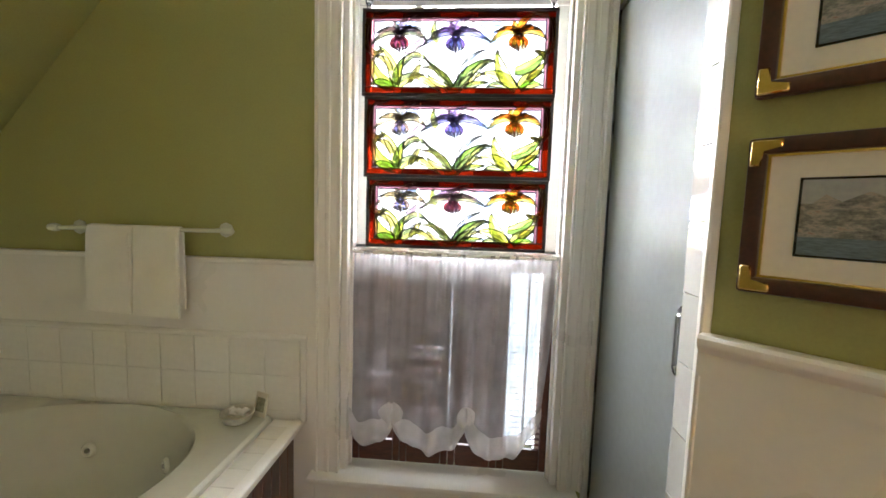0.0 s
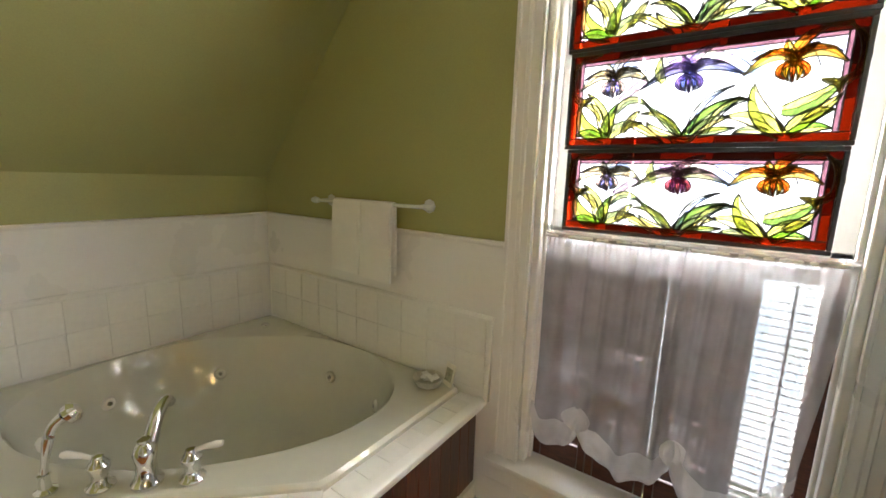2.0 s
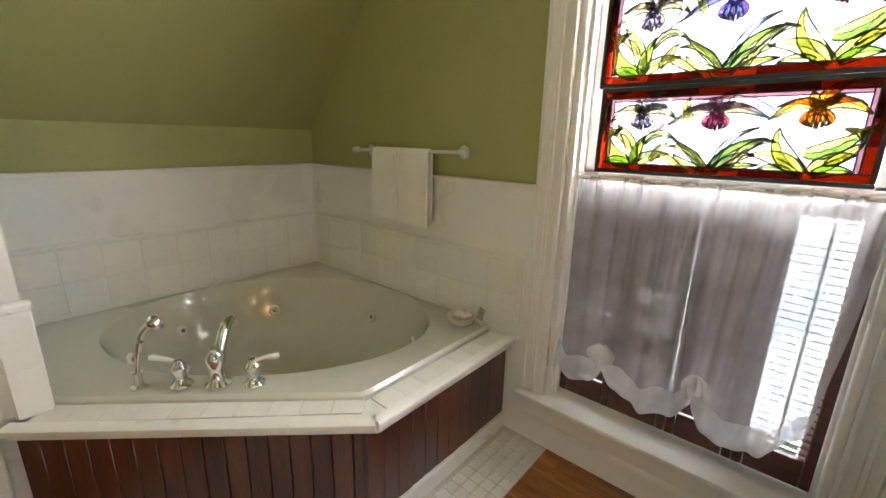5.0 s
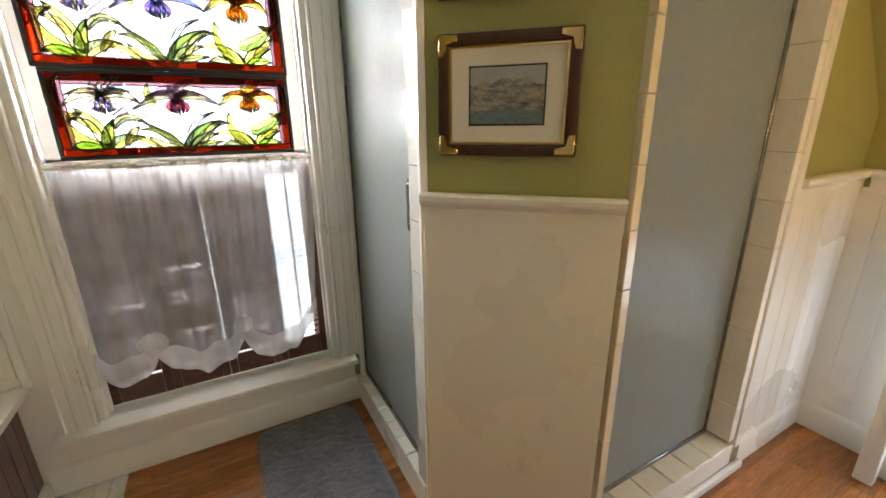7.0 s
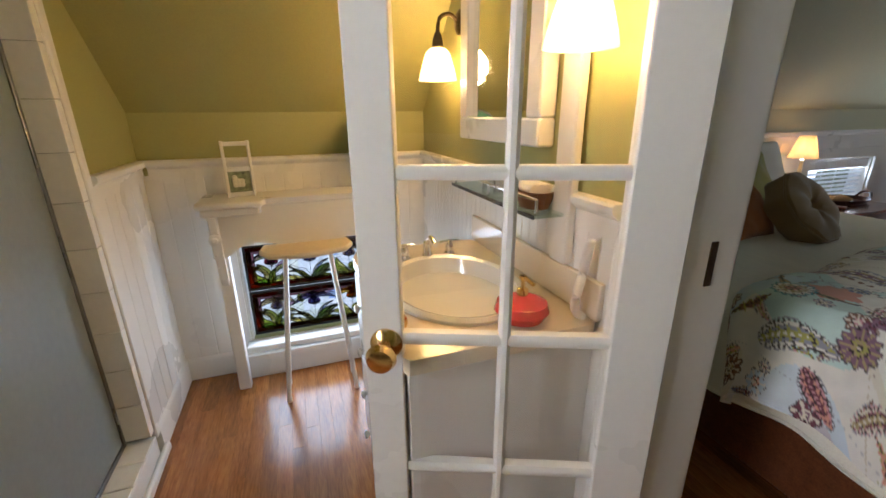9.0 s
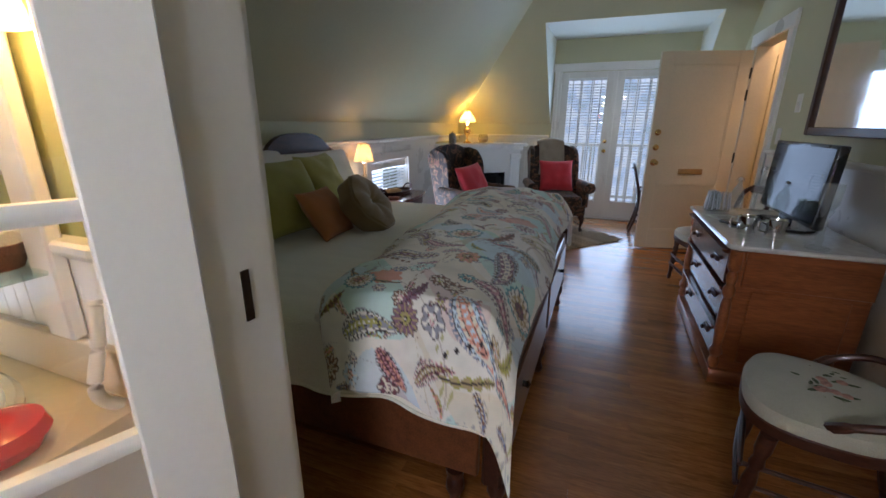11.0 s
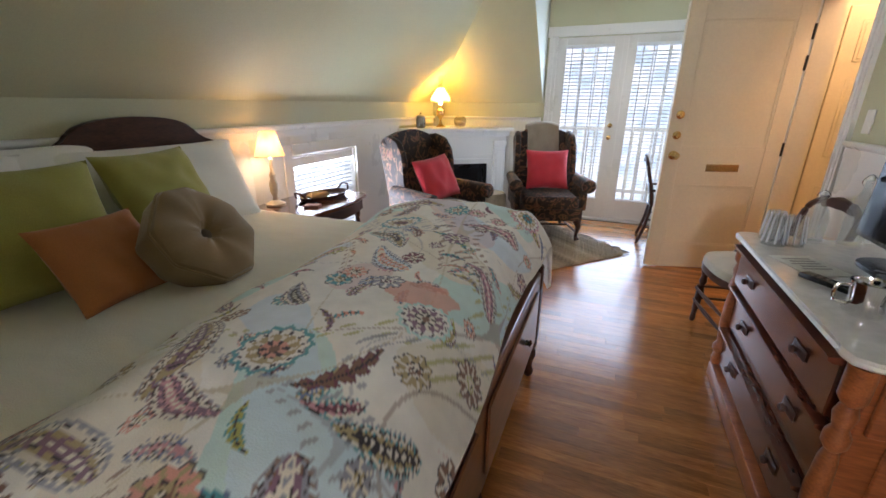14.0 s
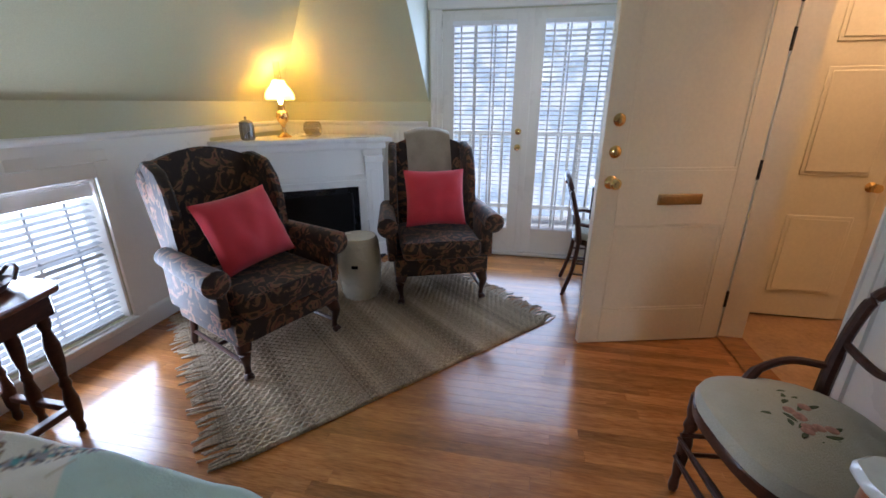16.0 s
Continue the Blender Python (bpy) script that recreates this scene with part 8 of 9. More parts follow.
def wing_chair(m, label):
    """Faces -y; front feet at y = -0.30."""
    T = thing("wing_chair", m, label, "armchair", "wing chairs by the fireplace")
    part("seat_frame", box(-0.315, 0.315, -0.30, 0.27, 0.20, 0.325, 0.02, 2), BROCADE, T)
    part("seat", moved(box(-0.265, 0.265, -0.325, 0.20, 0.325, 0.455, 0.045, 3), pose(0, 0, 0, 1.5)), BROCADE, T, "plump brocade seat cushion")
    # back: curved top
    pts = [(-0.27, 0.30), (-0.30, 0.95)]
    for i in range(11):
        x = -0.30 + 0.60 * i / 10
        pts.append((x, 1.0 + 0.085 * math.cos(math.pi * (x / 0.64)) ** 1.2))
    pts += [(0.30, 0.95), (0.27, 0.30)]
    part("backrest", moved(prism(pts, 0.0, 0.11, "y", 0.022), pose(0, 0.20, 0, -9) @ pose(0, 0.0, 0.0)), BROCADE, T)
    for s in (-1, 1):
        wp = [(0.30, 0.40), (0.30, 1.04), (0.22, 1.045), (0.10, 1.0), (0.04, 0.90), (0.02, 0.78), (0.05, 0.66), (0.02, 0.56), (0.0, 0.40)]
        part("wing", moved(prism(wp, 0.0, 0.055, "x", 0.014), pose(s * 0.325 - (0.055 if s > 0 else 0), 0.03, 0, -4, 0, s * 5)), BROCADE, T)
        part("arm_panel", box(*((-0.355, -0.295) if s < 0 else (0.295, 0.355)), -0.26, 0.24, 0.30, 0.53, 0.016, 2), BROCADE, T)
        part("arm", tube([(s * 0.335, 0.22, 0.565), (s * 0.340, 0.05, 0.56), (s * 0.350, -0.20, 0.55), (s * 0.352, -0.29, 0.545), (s * 0.352, -0.305, 0.545)], [0.05, 0.055, 0.062, 0.066, 0.050], 18), BROCADE, T, "rolled arm")
        # cabriole front leg
        part("leg", tube(curve([(s * 0.27, -0.255, 0.21), (s * 0.285, -0.285, 0.15), (s * 0.28, -0.278, 0.09), (s * 0.278, -0.272, 0.04), (s * 0.285, -0.295, 0.012)], 5), [0.040, 0.040, 0.039, 0.036, 0.033, 0.029, 0.026, 0.023, 0.021, 0.019, 0.017, 0.016, 0.015, 0.015, 0.016, 0.018, 0.021, 0.023, 0.024, 0.024, 0.022], 12), DARKWOOD, T, "dark cabriole leg")
        part("leg", tube([(s * 0.255, 0.24, 0.21), (s * 0.26, 0.30, 0.0)], [0.024, 0.017], 10), DARKWOOD, T)
        part("stretcher", tube([(s * 0.275, -0.262, 0.085), (s * 0.26, 0.27, 0.085)], 0.011, 8), DARKWOOD, T)
    part("stretcher", tube([(-0.268, 0.02, 0.085), (0.268, 0.02, 0.085)], 0.011, 8), DARKWOOD, T)
    part("piping", tube([(-0.262, -0.335, 0.448), (0.262, -0.335, 0.448)], 0.006, 6), BROCADE, T)
    return T


CA = pose(1.31, -4.97, 0.014, 0, 0, 247)
CBm = pose(0.50, -5.90, 0.014, 0, 0, 201)
c1 = wing_chair(CA, "brown floral brocade wing chair with a red cushion")
c2 = copy_thing(c1, CBm)
tagged(c2, "brown brocade wing chair with a throw over its back")


def red_pillow(cm, lean, spin, dx, seed):
    mm = cm @ pose(dx, 0.015, 0.665)
    T = thing("red_cushion", mm, "coral red square cushion on the wing chair", "cushion", "red chair cushions")
    part("cushion", moved(cushion(0.43, 0.40, 0.16, 24, 0.5, 0.1, seed), pose(0, 0, 0, lean, 0, 0) @ pose(0, 0, 0, 0, 0, spin)), RED, T)


red_pillow(CA, 64, 6, -0.01, 3)
red_pillow(CBm, 72, 0, 0.0, 9)
THROW = plain("beige_knit_throw", (0.34, 0.29, 0.22), 0.95, vary=0.12, scale=10, grain=160, bump=0.3, sheen=0.4)
tw = thing("throw_blanket", CBm, "beige knitted throw over the chair back", "blanket")


def throw(u, v):
    x = -0.165 + 0.33 * u + 0.006 * math.sin(v * 9)
    s = v * 1.0
    top = 1.098 - 0.10 * (x / 0.30) ** 2
    n1 = 0.006 * noise.noise(Vector((u * 5, v * 7, 2)))
    t = (s - 0.46) / 0.13
    def back(z, off):
        return 0.20 + off + 0.158 * z
    if s < 0.42:
        z = top - 0.42 + s
        return (x, back(z, -0.026) + n1, z)
    if s < 0.58:
        a = (s - 0.42) / 0.16 * math.pi
        yc = back(top, 0.05)
        return (x, yc - 0.076 * math.cos(a), top + 0.025 * math.sin(a))
    z = top - (s - 0.58)
    return (x, back(z, 0.128) + n1, z)


part("cloth", sheet(throw, 24, 60, 0.008), THROW, tw)

# garden stool between the chairs
gs = thing("garden_stool", pose(0.99, -5.64, 0.014), "cream ceramic barrel garden stool", "stool")
GST = plain("cream_ceramic", (0.66, 0.60, 0.46), 0.25, vary=0.06, coat=0.3)
part("barrel", lathe([(0.12, 0), (0.128, 0.02), (0.145, 0.12), (0.152, 0.22), (0.145, 0.33), (0.130, 0.425), (0.120, 0.44), (0.02, 0.445), (0, 0.444)], 32), GST, gs)
for z in (0.05, 0.395):
    for k in range(16):
        a = 2 * math.pi * k / 16
        part("stud", moved(lathe([(0.008, 0), (0.006, 0.005), (0, 0.006)], 8), Matrix.Translation((0.136 * math.cos(a), 0.136 * math.sin(a), z)) @ pose(0, 0, 0, 0, 0, math.degrees(a)) @ pose(0, 0, 0, 0, 90, 0)), GST, gs)
# no holes are cut: black insets stand for the shade inside the piercings
for a in (100, 220, 340):
    part("cutout", moved(box(-0.004, 0.004, -0.022, 0.022, -0.012, 0.012, 0.004), Matrix.Translation((0.148 * math.cos(radians(a)), 0.148 * math.sin(radians(a)), 0.26)) @ pose(0, 0, 0, 0, 0, a)), BLACK, gs, "black inset for the shade in a pierced opening")

# rug
def jute():
    m, nt, p = nodes_of("jute_weave")
    tc = node(nt, "ShaderNodeTexCoord")
    n = node(nt, "ShaderNodeTexNoise", {"Vector": tc.outputs["Object"], "Scale": 9.0, "Detail": 4.0})
    f = node(nt, "ShaderNodeTexNoise", {"Vector": tc.outputs["Object"], "Scale": 150.0, "Detail": 3.0})
    a = node(nt, "ShaderNodeMath", {0: n.outputs[0], 1: f.outputs[0]}, operation="ADD")
    hf = node(nt, "ShaderNodeMath", {0: a.outputs[0], 1: 0.5}, operation="MULTIPLY")
    c = ramp(nt, hf.outputs[0], [(0.36, (0.15, 0.112, 0.075)), (0.5, (0.36, 0.275, 0.185)), (0.62, (0.56, 0.44, 0.31))])
    nt.links.new(c, p.inputs["Base Color"])
    p.inputs["Roughness"].default_value = 0.95
    b = node(nt, "ShaderNodeBump", {"Strength": 0.6, "Distance": 0.004, "Height": f.outputs[0]})
    nt.links.new(b.outputs[0], p.inputs["Normal"])
    return m


RUG = jute()
RM = Matrix.Translation((0.89, -4.17, 0.001)) @ pose(0, 0, 0, 0, 0, math.degrees(math.atan2(-0.745, -0.667)))
rg = thing("jute_rug", RM, "woven grey-brown jute rug with fringed ends", "rug")
RL, RW = 1.78, 1.50
part("backing", box(0, RL, 0, RW, 0.0, 0.005), RUG, rg)
nr = 66
cords = []
for k in range(nr):
    y = (k + 0.5) * RW / nr
    if k < 4:
        cords.append(part("jute_cord", tube([(RL * i / 84, 0.002 * math.sin(i * 2.1 + k * 1.3), 0.009 + 0.003 * (1 if (i + k) % 2 else -1)) for i in range(85)], [0.0085 + 0.0035 * ((i + k) % 2) for i in range(85)], 6), RUG, rg, m=pose(0, y, 0)))
    else:
        again(cords[k % 4], pose(0, y, 0))
rr = random.Random(7)
strands = []
for s, x0 in ((-1, 0.0), (1, RL)):
    for k in range(84):
        y = (k + 0.5) * RW / 84
        m = pose(x0, y, 0, 0, 0, (180 if s < 0 else 0) + rr.uniform(-22, 22))
        if len(strands) < 6:
            ln = rr.uniform(0.11, 0.17)
            strands.append(part("fringe_strand", tube([(-0.004, 0, 0.010), (ln * 0.5, rr.uniform(-0.012, 0.012), 0.012 + rr.uniform(0, 0.010)), (ln, rr.uniform(-0.02, 0.02), 0.005)], [0.0075, 0.007, 0.004], 5), RUG, rg, m=m))
        else:
            again(rr.choice(strands), m)

# ---- dresser and what stands on it ----
dz = thing("dresser", pose(-0.96, -3.23, 0), "cherry wood chest of drawers with turned corner columns", "dresser")
X0, X1, Y0, Y1 = -1.255, -0.695, -3.765, -2.695
wpart("body", box(X0, X1 - 0.03, Y0 + 0.02, Y1 - 0.02, 0.06, 0.735, 0.004), CHERRYSIDE, dz)
wpart("plinth", box(X0, X1 + 0.01, Y0, Y1, 0.0, 0.085, 0.012, 2), CHERRYSIDE, dz)
wpart("side_panel", box(X0 + 0.07, X1 - 0.10, Y1 - 0.021, Y1 - 0.012, 0.14, 0.53, 0.004), CHERRYSIDE, dz)
wpart("side_rail", box(X0, X1 - 0.05, Y1 - 0.0205, Y1 - 0.006, 0.55, 0.735, 0.004), CHERRYSIDE, dz)
REDW = timber("dresser_front", (0.060, 0.016, 0.010), (0.15, 0.045, 0.022), 0.22, (8, 1.3, 8), 0.6, 0.08)
col = [(0.020, 0), (0.026, 0.03), (0.018, 0.06), (0.030, 0.08), (0.030, 0.10), (0.018, 0.12), (0.022, 0.16), (0.027, 0.26), (0.022, 0.36), (0.016, 0.39), (0.028, 0.41), (0.028, 0.44), (0.018, 0.46), (0.026, 0.50), (0.018, 0.53), (0.030, 0.55), (0.030, 0.64)]
for y in (Y0 + 0.03, Y1 - 0.03):
    wpart("column", moved(lathe(col, 16), pose(X1 - 0.012, y, 0.09)), CHERRY, dz)
for k, (z0, z1) in enumerate(((0.105, 0.300), (0.315, 0.515), (0.530, 0.715))):
    out = 0.022 if k == 2 else 0.0
    dw = wpart("drawer", box(X1 - 0.035, X1 - 0.012 + out, Y0 + 0.07, Y1 - 0.07, z0 + 0.012, z1 - 0.014, 0.004), REDW, dz)
    wpart("lip_moulding", prism([(X1 - 0.03, z1 - 0.014), (X1 + 0.006 + out, z1 - 0.014), (X1 + 0.020 + out, z1 - 0.006), (X1 + 0.020 + out, z1 + 0.004), (X1 - 0.03, z1 + 0.010)], Y0 + 0.065, Y1 - 0.065, "y"), REDW, dw)
    for y in (Y0 + 0.27, Y1 - 0.27):
        wpart("pull", moved(join(lathe([(0.010, 0), (0.008, 0.012), (0.014, 0.020), (0.012, 0.028), (0, 0.032)], 12), moved(cushion(0.10, 0.034, 0.014, 8), pose(0, 0, 0.004, 0, 0, 0))), Matrix.Translation((X1 - 0.012 + out, y, (z0 + z1) / 2)) @ pose(0, 0, 0, 0, 90, 0) @ pose(0, 0, 0, 0, 0, 90)), DARKWOOD, dw, "carved dark wooden pull")
MARBLE = plain("grey_marble", (0.66, 0.65, 0.62), 0.12, vary=0.10, scale=5, grain=30, coat=0.4, bump=0.005)
mtop = thing("marble_top", pose(-0.96, -3.23, 0.738), "pale grey marble top with rounded corners", "table top")
mp_ = [(X0 - 0.015, Y0 - 0.02), (X1 - 0.01, Y0 - 0.02), (X1 + 0.03, Y0 + 0.0), (X1 + 0.04, Y0 + 0.045), (X1 + 0.022, Y0 + 0.08), (X1 + 0.022, Y1 - 0.08), (X1 + 0.04, Y1 - 0.045), (X1 + 0.03, Y1 - 0.0), (X1 - 0.01, Y1 + 0.02), (X0 - 0.015, Y1 + 0.02)]
wpart("slab", prism(mp_, 0.738, 0.762, b=0.007), MARBLE, mtop)

TV = thing("television", pose(-1.06, -3.30, 0.762, 0, 0, 90), "flat black television on a small stand", "television")
part("screen_housing", moved(box(-0.395, 0.395, -0.022, 0.022, 0.055, 0.46, 0.008, 2), pose(0, 0, 0, -3)), BLACK, TV)
part("screen", moved(box(-0.378, 0.378, -0.0245, -0.022, 0.075, 0.443), pose(0, 0, 0, -3)), plain("screen_glass", (0.006, 0.006, 0.007), 0.06, vary=0.0, bump=0.0, coat=0.0, spec=0.08), TV, "glossy dark screen")
part("neck", box(-0.05, 0.05, -0.015, 0.02, 0.012, 0.08, 0.004), BLACK, TV)
part("stand", prism(rounded(0.44, 0.20, 0.09), 0.0, 0.014, b=0.003), BLACK, TV)


def bottle(x, y, h, label):
    T = thing("glass_bottle", pose(x, y, 0.762), label, "bottle", "clear bottles on the dresser")
    part("glass", lathe([(0.036, 0), (0.040, 0.008), (0.040, h * 0.50), (0.030, h * 0.66), (0.014, h * 0.80), (0.012, h * 0.93), (0.016, h * 0.95), (0.013, h * 0.95), (0.010, h * 0.80), (0.027, h * 0.65), (0.036, h * 0.50), (0.036, 0.012), (0, 0.010)], 24), CRYSTAL, T)
    part("stopper", lathe([(0.011, h * 0.93), (0.012, h * 0.97), (0.009, h), (0, h + 0.004)], 14), WHITE, T, "white stopper")
    part("wire_bail", tube(curve([(-0.017, 0, h * 0.86), (-0.022, 0, h * 0.94), (0, 0.0, h * 1.02), (0.022, 0, h * 0.94), (0.017, 0, h * 0.86)], 4), 0.0016, 5), CHROME, T)


bottle(-0.915, -3.71, 0.215, "clear swing-top glass water bottle")
bottle(-1.03, -3.68, 0.29, "taller clear swing-top glass bottle")
GLS = through_cloth("tumbler_glass", (0.97, 0.98, 0.98), 0.92, 0.35, 0.05, low=0.95)
# flutes whiter than the tumbler: their highlights are put into the colour
FLUTE_GLINT = through_cloth("glass_flute", (0.95, 0.97, 0.98), 0.50, 0.35, 0.05, low=0.95)
for x, y in ((-0.775, -3.70), (-0.825, -3.63), (-0.76, -3.61)):
    T = thing("drinking_glass", pose(x, y, 0.7625), "clear fluted drinking glass turned upside down", "glass", "drinking glasses on the dresser")
    prof = [(0.044, 0), (0.042, 0.03), (0.030, 0.125), (0.0, 0.127), (0.0, 0.118), (0.027, 0.118), (0.039, 0.03), (0.041, 0.0)]
    part("glass", lathe(prof, 24), GLS, T)
    for k in range(9):
        an = 2 * math.pi * k / 9
        part("flute", tube([(0.0425 * math.cos(an), 0.0425 * math.sin(an), 0.012), (0.031 * math.cos(an), 0.031 * math.sin(an), 0.122)], [0.0040, 0.0026], 6), FLUTE_GLINT, T)
for x, y in ((-0.792, -2.975), (-0.903, -2.925)):
    T = thing("silver_mug", pose(x, y, 0.7625) @ Matrix.Scale(1.3, 4), "small polished silver mug", "mug", "silver mugs on the dresser")
    part("cup", lathe([(0.034, 0), (0.036, 0.006), (0.030, 0.035), (0.036, 0.072), (0.034, 0.072), (0.027, 0.036), (0.03, 0.01), (0, 0.008)], 24), CHROME, T)
    part("handle", tube(curve([(0.032, 0, 0.06), (0.055, 0, 0.058), (0.055, 0, 0.025), (0.033, 0, 0.018)], 5), 0.004, 8), CHROME, T)
rc = thing("remote_control", pose(-0.79, -3.17, 0.7625, 0, 0, 35), "black remote control on the marble", "remote control")
part("body", box(-0.022, 0.022, -0.085, 0.085, 0, 0.018, 0.006, 2), BLACK, rc)
for k in range(8):
    part("button", box(-0.013 + 0.013 * (k % 3) - 0.003, -0.013 + 0.013 * (k % 3) + 0.004, -0.05 + 0.018 * (k // 3), -0.043 + 0.018 * (k // 3), 0.018, 0.020), PEWTER, rc)
pp = thing("paper_leaflet", pose(-0.80, -3.36, 0.7625, 0, 0, 20), "white folded leaflet on the marble", "paper")
part("sheet", box(-0.075, 0.075, -0.10, 0.10, 0.0, 0.003), plain("leaflet_paper", (0.62, 0.64, 0.60), 0.5, vary=0.1), pp)
for k in range(5):
    part("print_line", box(-0.05, 0.05 - 0.012 * (k % 2), -0.07 + 0.025 * k, -0.06 + 0.025 * k, 0.003, 0.0036), plain("grey_print" + str(k), (0.3, 0.3, 0.3), 0.6), pp)
cs = thing("glass_candlestick", pose(-1.02, -2.76, 0.7625), "clear glass candlestick with a glass shade", "candlestick")
part("stem", lathe([(0.045, 0), (0.046, 0.008), (0.012, 0.022), (0.018, 0.05), (0.010, 0.08), (0.018, 0.11), (0.010, 0.14), (0.022, 0.165), (0.026, 0.18), (0, 0.18)], 18), CRYSTAL, cs)
part("shade", lathe([(0.020, 0.18), (0.036, 0.21), (0.040, 0.30), (0.038, 0.30), (0.034, 0.212), (0.018, 0.184)], 20), CRYSTAL, cs)

wm = thing("wall_mirror", pose(BX, -3.2, 1.26), "large dark wood framed mirror above the dresser", "mirror")
for a in ((-3.95, -3.90, 1.25, 2.15), (-2.50, -2.45, 1.25, 2.15), (-3.90, -2.50, 1.25, 1.30), (-3.90, -2.50, 2.10, 2.15)):
    wpart("frame", box(BX + 0.002, BX + 0.03, a[0], a[1], a[2], a[3], 0.006), DARKWOOD, wm)
wpart("glass", box(BX + 0.002, BX + 0.012, -3.90, -2.50, 1.30, 2.10), MIRROR, wm, "mirror glass")
sw = thing("light_switch", pose(BX, -4.22, 1.46), "white light switch by the entry door", "switch")
wpart("plate", box(BX + 0.0, BX + 0.007, -4.265, -4.175, 1.40, 1.525, 0.003), WHITE, sw)
wpart("toggle", box(BX + 0.007, BX + 0.016, -4.226, -4.214, 1.45, 1.475, 0.002), WHITE, sw)
sw2 = thing("thermostat_plate", pose(BX, -4.45, 1.22), "white wall plate above the chair rail", "switch")
wpart("plate", box(BX + 0.0, BX + 0.007, -4.51, -4.43, 1.17, 1.29, 0.003), WHITE, sw2)

# ---- needlepoint chairs ----
NEEDLE = plain("grey_green_needlepoint", (0.40, 0.38, 0.29), 0.95, vary=0.08, scale=14, grain=260, bump=0.25, sheen=0.3)
LEAFY = plain("needle_leaf", (0.07, 0.09, 0.04), 0.95, vary=0.3, scale=60)
ROSE = plain("needle_rose", (0.40, 0.22, 0.17), 0.95, vary=0.3, scale=60)


def side_chair(m, label):
    """Faces -y."""
    T = thing("side_chair", m, label, "chair", "needlepoint chairs")
    n = 40
    def loop(f, z):
        out = []
        for i in range(n):
            a = 2 * math.pi * i / n
            x, y = math.cos(a), math.sin(a)
            w = 0.235 - 0.035 * y
            out.append((f * w * (abs(x) ** 0.75) * (1 if x > 0 else -1), f * 0.225 * (abs(y) ** 0.75) * (1 if y > 0 else -1), z))
        return out
    part("seat_rail", rings([loop(0.94, 0.38), loop(0.99, 0.385), loop(1.0, 0.42), loop(0.97, 0.43)]), DARKWOOD, T)
    seat = part("seat", rings([loop(0.985, 0.425), loop(1.0, 0.445), loop(0.96, 0.468), loop(0.80, 0.484), loop(0.5, 0.494), loop(0.2, 0.497)]), NEEDLE, T, "grey-green needlepoint seat")
    rs = random.Random(3)
    lf = []
    for k in range(34):
        a = 2 * math.pi * k / 34 + rs.uniform(-0.1, 0.1)
        r = rs.uniform(0.06, 0.115)
        p = blade((0, 0), (rs.uniform(0.025, 0.045), 0), rs.uniform(-0.006, 0.006), 0.012, 6)
        lf.append(moved(prism(p, 0.0, 0.002), pose(r * math.cos(a), r * 0.75 * math.sin(a), 0.4975 - 0.9 * max(0.0, r - 0.05) * 0.12, 0, 0, rs.uniform(0, 360))))
    part("leaf_motif", join(*lf), LEAFY, seat, "dark green stitched leaves")
    fl2 = []
    for k in range(9):
        fl2.append(moved(lathe([(0.016, 0), (0.013, 0.002), (0, 0.0025)], 9), pose(rs.uniform(-0.05, 0.05), rs.uniform(-0.04, 0.04), 0.4975)))
    part("rose_motif", join(*fl2), ROSE, seat, "faded pink stitched roses")
    for s in (-1, 1):
        part("leg", moved(lathe([(0.012, 0), (0.017, 0.02), (0.013, 0.06), (0.018, 0.10), (0.022, 0.20), (0.015, 0.25), (0.023, 0.27), (0.017, 0.30), (0.024, 0.33), (0.024, 0.39)], 14), pose(s * 0.20, -0.17, 0, -5, s * 4)), DARKWOOD, T)
        part("leg", tube(curve([(s * 0.17, 0.27, 0.0), (s * 0.165, 0.215, 0.20), (s * 0.165, 0.19, 0.42)], 6), [0.015] * 13, 8), DARKWOOD, T)
        part("back_post", tube(curve([(s * 0.165, 0.19, 0.40), (s * 0.185, 0.215, 0.55), (s * 0.20, 0.25, 0.68), (s * 0.185, 0.28, 0.79), (s * 0.10, 0.30, 0.845)], 6), [0.020] * 8 + [0.017] * 17, 8), DARKWOOD, T)
        part("hip_rest", tube(curve([(s * 0.185, 0.21, 0.54), (s * 0.225, 0.12, 0.535), (s * 0.225, 0.03, 0.50), (s * 0.205, -0.02, 0.46)], 6), [0.013] * 13 + [0.017] * 6, 8), DARKWOOD, T, "curved hip rest")
        part("side_stretcher", tube([(s * 0.205, -0.18, 0.16), (s * 0.168, 0.22, 0.17)], [0.008, 0.008], 8), DARKWOOD, T)
        part("side_stretcher", tube([(s * 0.207, -0.18, 0.24), (s * 0.167, 0.21, 0.25)], [0.008, 0.008], 8), DARKWOOD, T)
    part("crest", prism([(-0.13, 0.825), (-0.06, 0.855), (0, 0.87), (0.06, 0.855), (0.13, 0.825), (0.11, 0.795), (0.05, 0.81), (0, 0.815), (-0.05, 0.81), (-0.11, 0.795)], 0.285, 0.315, "y", 0.006), DARKWOOD, T, "carved crest rail")
    part("mid_rail", tube(curve([(-0.19, 0.235, 0.62), (-0.08, 0.24, 0.59), (0, 0.24, 0.62), (0.08, 0.24, 0.59), (0.19, 0.235, 0.62)], 6), 0.013, 8), DARKWOOD, T, "carved cross rail")
    for z in (0.15, 0.23):
        part("front_stretcher", tube([(-0.205, -0.185, z), (-0.1, -0.187, z), (0, -0.187, z), (0.1, -0.187, z), (0.205, -0.185, z)], [0.007, 0.010, 0.013, 0.010, 0.007], 8), DARKWOOD, T)
    return T


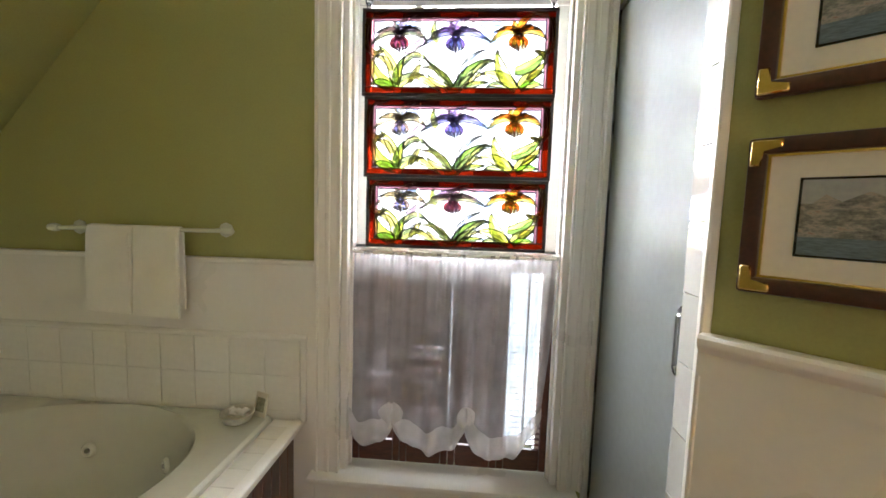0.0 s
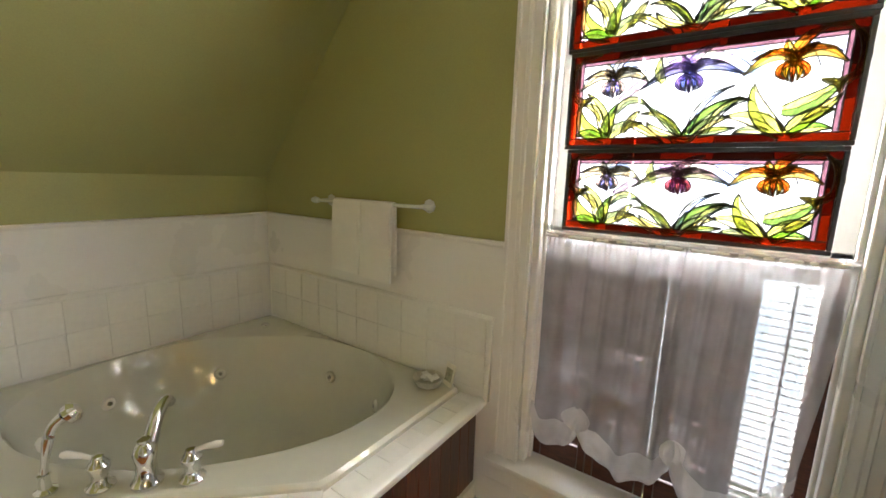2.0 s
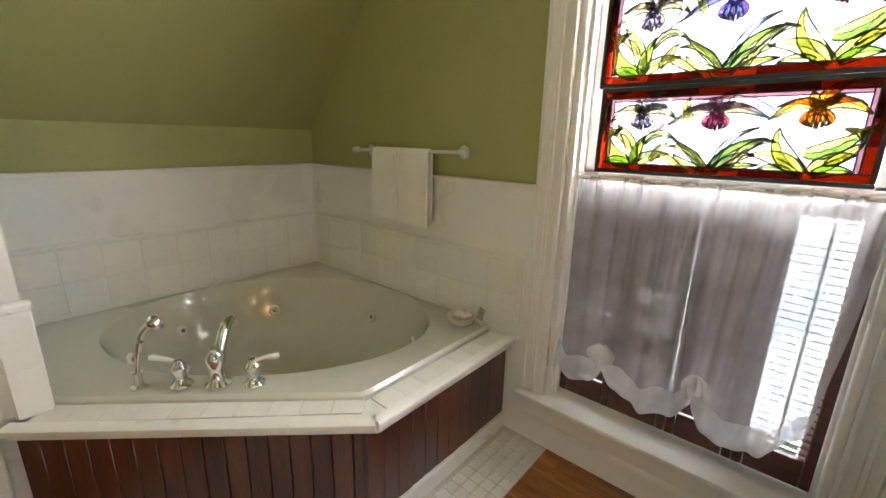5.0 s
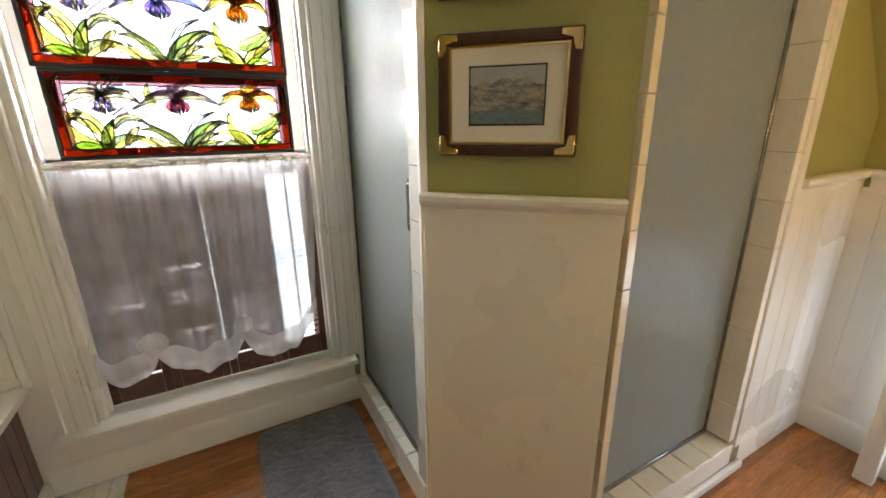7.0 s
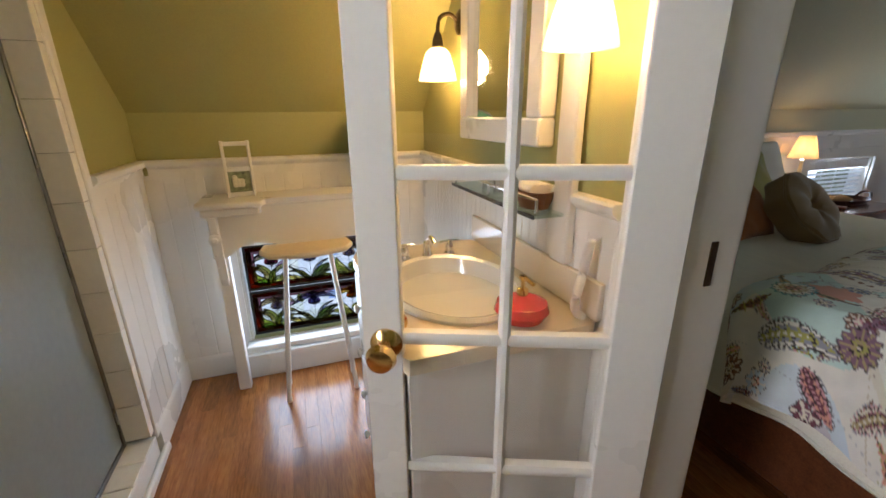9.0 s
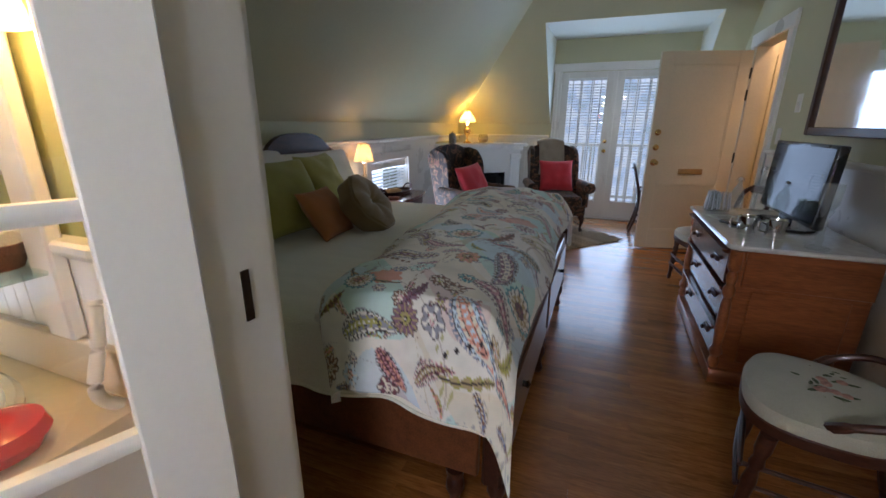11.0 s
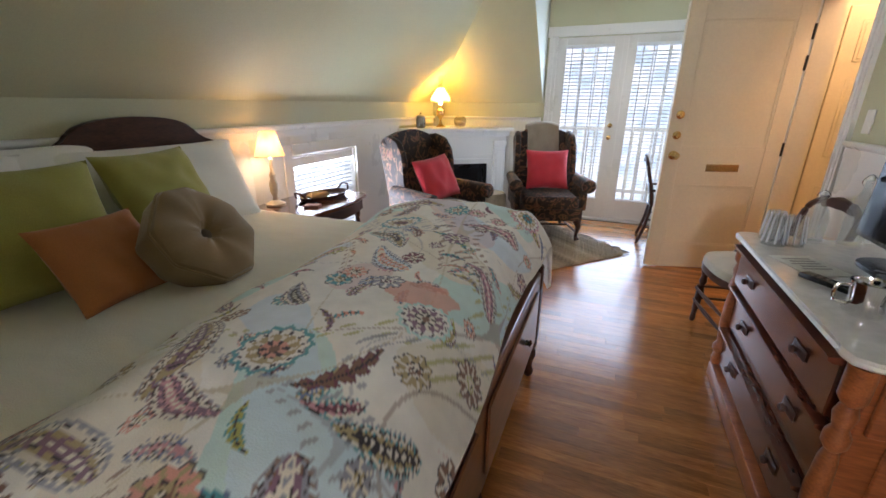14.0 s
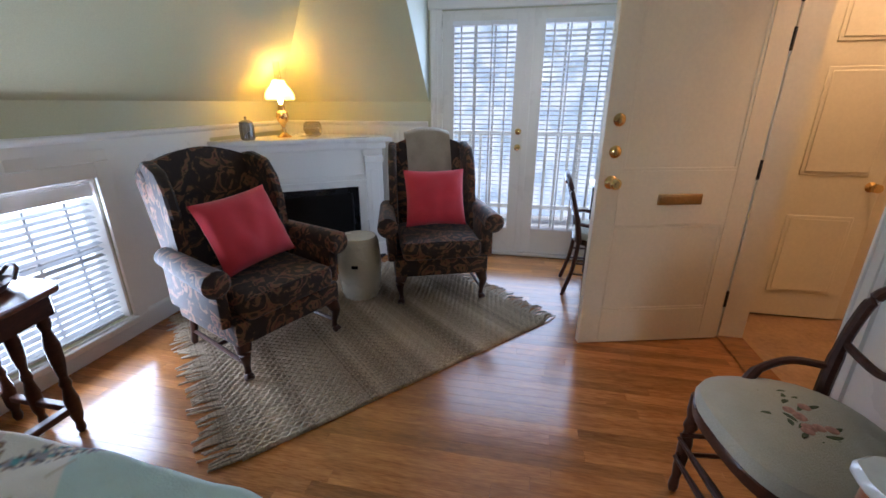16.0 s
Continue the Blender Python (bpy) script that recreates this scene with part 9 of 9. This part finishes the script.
s1 = side_chair(pose(-0.905, -4.20, 0.0, 0, 0, 100), "dark carved side chair with a floral needlepoint seat")
s2 = copy_thing(s1, pose(-0.82, -1.96, 0.0, 0, 0, 74))
s3 = copy_thing(s1, pose(-0.70, -6.10, 0.0, 0, 0, 268))
tagged(s3, "dark wooden chair drawn up to the desk")
dk = thing("writing_desk", pose(-0.92, -6.15, 0), "small desk with a pale top by the balcony doors", "desk")
wpart("top", box(-1.26, -0.60, -6.45, -5.86, 0.735, 0.758, 0.005), plain("pale_desk_top", (0.62, 0.64, 0.66), 0.25, vary=0.05), dk)
for x, y in ((-1.22, -6.41), (-0.64, -6.41), (-1.22, -5.90), (-0.64, -5.90)):
    wpart("leg", box(x - 0.02, x + 0.02, y - 0.02, y + 0.02, 0, 0.735, 0.004), DARKWOOD, dk)
wpart("apron", box(-1.22, -0.64, -6.40, -5.91, 0.65, 0.733), DARKWOOD, dk)

# ---- outside ----
def backdrop(name, m, w, h, sky, low, green, strength):
    mt, nt, p = nodes_of(name)
    nt.nodes.remove(p)
    tc = node(nt, "ShaderNodeTexCoord")
    n = node(nt, "ShaderNodeTexNoise", {"Vector": tc.outputs["Object"], "Scale": 3.2, "Detail": 7.0, "Roughness": 0.65})
    c = ramp(nt, n.outputs[0], [(0.38, green), (0.46, low), (0.54, sky), (0.70, sky)])
    e = node(nt, "ShaderNodeEmission", {"Color": c, "Strength": strength})
    nt.links.new(e.outputs[0], nt.nodes["Material Output"].inputs["Surface"])
    o = solid("backdrop", box(-w / 2, w / 2, -0.01, 0.01, 0, h), mt, "bright hazy daylight outside the windows", "backdrop")
    o.matrix_basis = m
    return o


backdrop("daylight_north", pose(-0.1, 3.4, -0.6), 5.0, 5.0, (0.74, 0.88, 1.0), (0.90, 0.97, 1.0), (0.85, 0.95, 0.88), 1.35)
backdrop("daylight_south", pose(0, -9.6, -0.6), 9.0, 5.0, (0.92, 0.97, 1.0), (0.62, 0.75, 0.95), (0.46, 0.57, 0.62), 0.60)
backdrop("daylight_east", pose(3.6, -4.4, -0.8, 0, 0, 90), 5.0, 3.0, (0.92, 0.97, 1.0), (0.75, 0.86, 1.0), (0.62, 0.74, 0.78), 1.7)
backdrop("daylight_alcove", pose(3.4, -0.2, -0.8, 0, 0, 90), 2.6, 3.0, (0.85, 0.93, 1.0), (0.75, 0.88, 1.0), (0.60, 0.72, 0.62), 0.9)
solid("ground", box(-400, 400, -400, 400, -3.3, -3.2), plain("dry_grass", (0.10, 0.11, 0.05), 0.9, vary=0.3, scale=0.3), "ground far below the attic windows", "ground")

# ---- small floor tiles beside the bath ----
TF = thing("floor_tiles", pose(-0.59, 0.9, 0), "small square white floor tiles along the bath", "tile floor", kind="structure")
wpart("tile_bed", prism([(-0.705, 1.583), (-0.705, 0.80), (-1.47, 0.04), (-1.30, -0.12), (-0.483, 0.70), (-0.483, 1.583)], -0.018, -0.003), GROUT, TF)
t0 = None
for i in range(5):
    for j in range(32):
        x, y = -0.483 - (i + 1) * 0.0505, 1.580 - (j + 1) * 0.0505
        if x < -0.71 or y < 0.0:
            continue
        m = pose(x, y, -0.001)
        if t0 is None:
            t0 = part("tile", box(0.0012, 0.0495, 0.0012, 0.0495, -0.004, 0.002, 0.0015), MOSAIC, TF, m=Matrix.Translation(Vector((-0.59, 0.9, 0)) * -1) @ m)
        else:
            again(t0, Matrix.Translation(Vector((-0.59, 0.9, 0)) * -1) @ m)

# ---- oak floorboards ----
FB = thing("floorboards", pose(0, 0, 0), "varnished oak strip floor, honey brown", "floor", kind="structure")
rf = random.Random(11)
BW = 0.057
rest = []
lengths = {}
count = 0
y = -6.71
while y < 1.60:
    x = -1.29 if y < PY1 + 0.03 else WX
    end = EX
    x -= rf.uniform(0, 0.8)
    while x < end:
        L = rf.choice((0.5, 0.7, 0.9, 1.1, 1.4))
        a, c = max(x, -1.295 if y < PY1 + 0.03 else WX), min(x + L, end)
        if y > 0.0 and a < -0.483 and c > -0.70:
            a = max(a, -0.482)
        if c - a > 0.03 and not (y > 0.0 and c <= -0.47):
            if count < 700:
                key = round(c - a, 3)
                if key not in lengths:
                    lengths[key] = part("plank", box(0, key - 0.0003, 0, BW - 0.0003, -0.018, 0.0, 0.0003), OAK, FB, m=pose(a, y, 0))
                else:
                    again(lengths[key], pose(a, y, 0))
                count += 1
            else:
                rest.append((a, c, y))
        x += L
    y += BW
vs, fs = [], []
for a, c, y in rest:
    k = len(vs)
    for z, i in ((-0.018, 0.0), (-0.0012, 0.0), (0.0, 0.0012)):
        vs += [(a + i, y + i, z), (c - 0.0012 - i, y + i, z), (c - 0.0012 - i, y + BW - 0.0012 - i, z), (a + i, y + BW - 0.0012 - i, z)]
    for r in (0, 4):
        for i in range(4):
            j = (i + 1) % 4
            fs.append((k + r + i, k + r + j, k + r + 4 + j, k + r + 4 + i))
    fs.append((k + 8, k + 9, k + 10, k + 11))
me = bpy.data.meshes.new("planks")
me.from_pydata(vs, [], fs)
me.materials.append(OAK)
pk = new("planks", me)
pk.parent = FB
tagged(pk, kind="stuff")
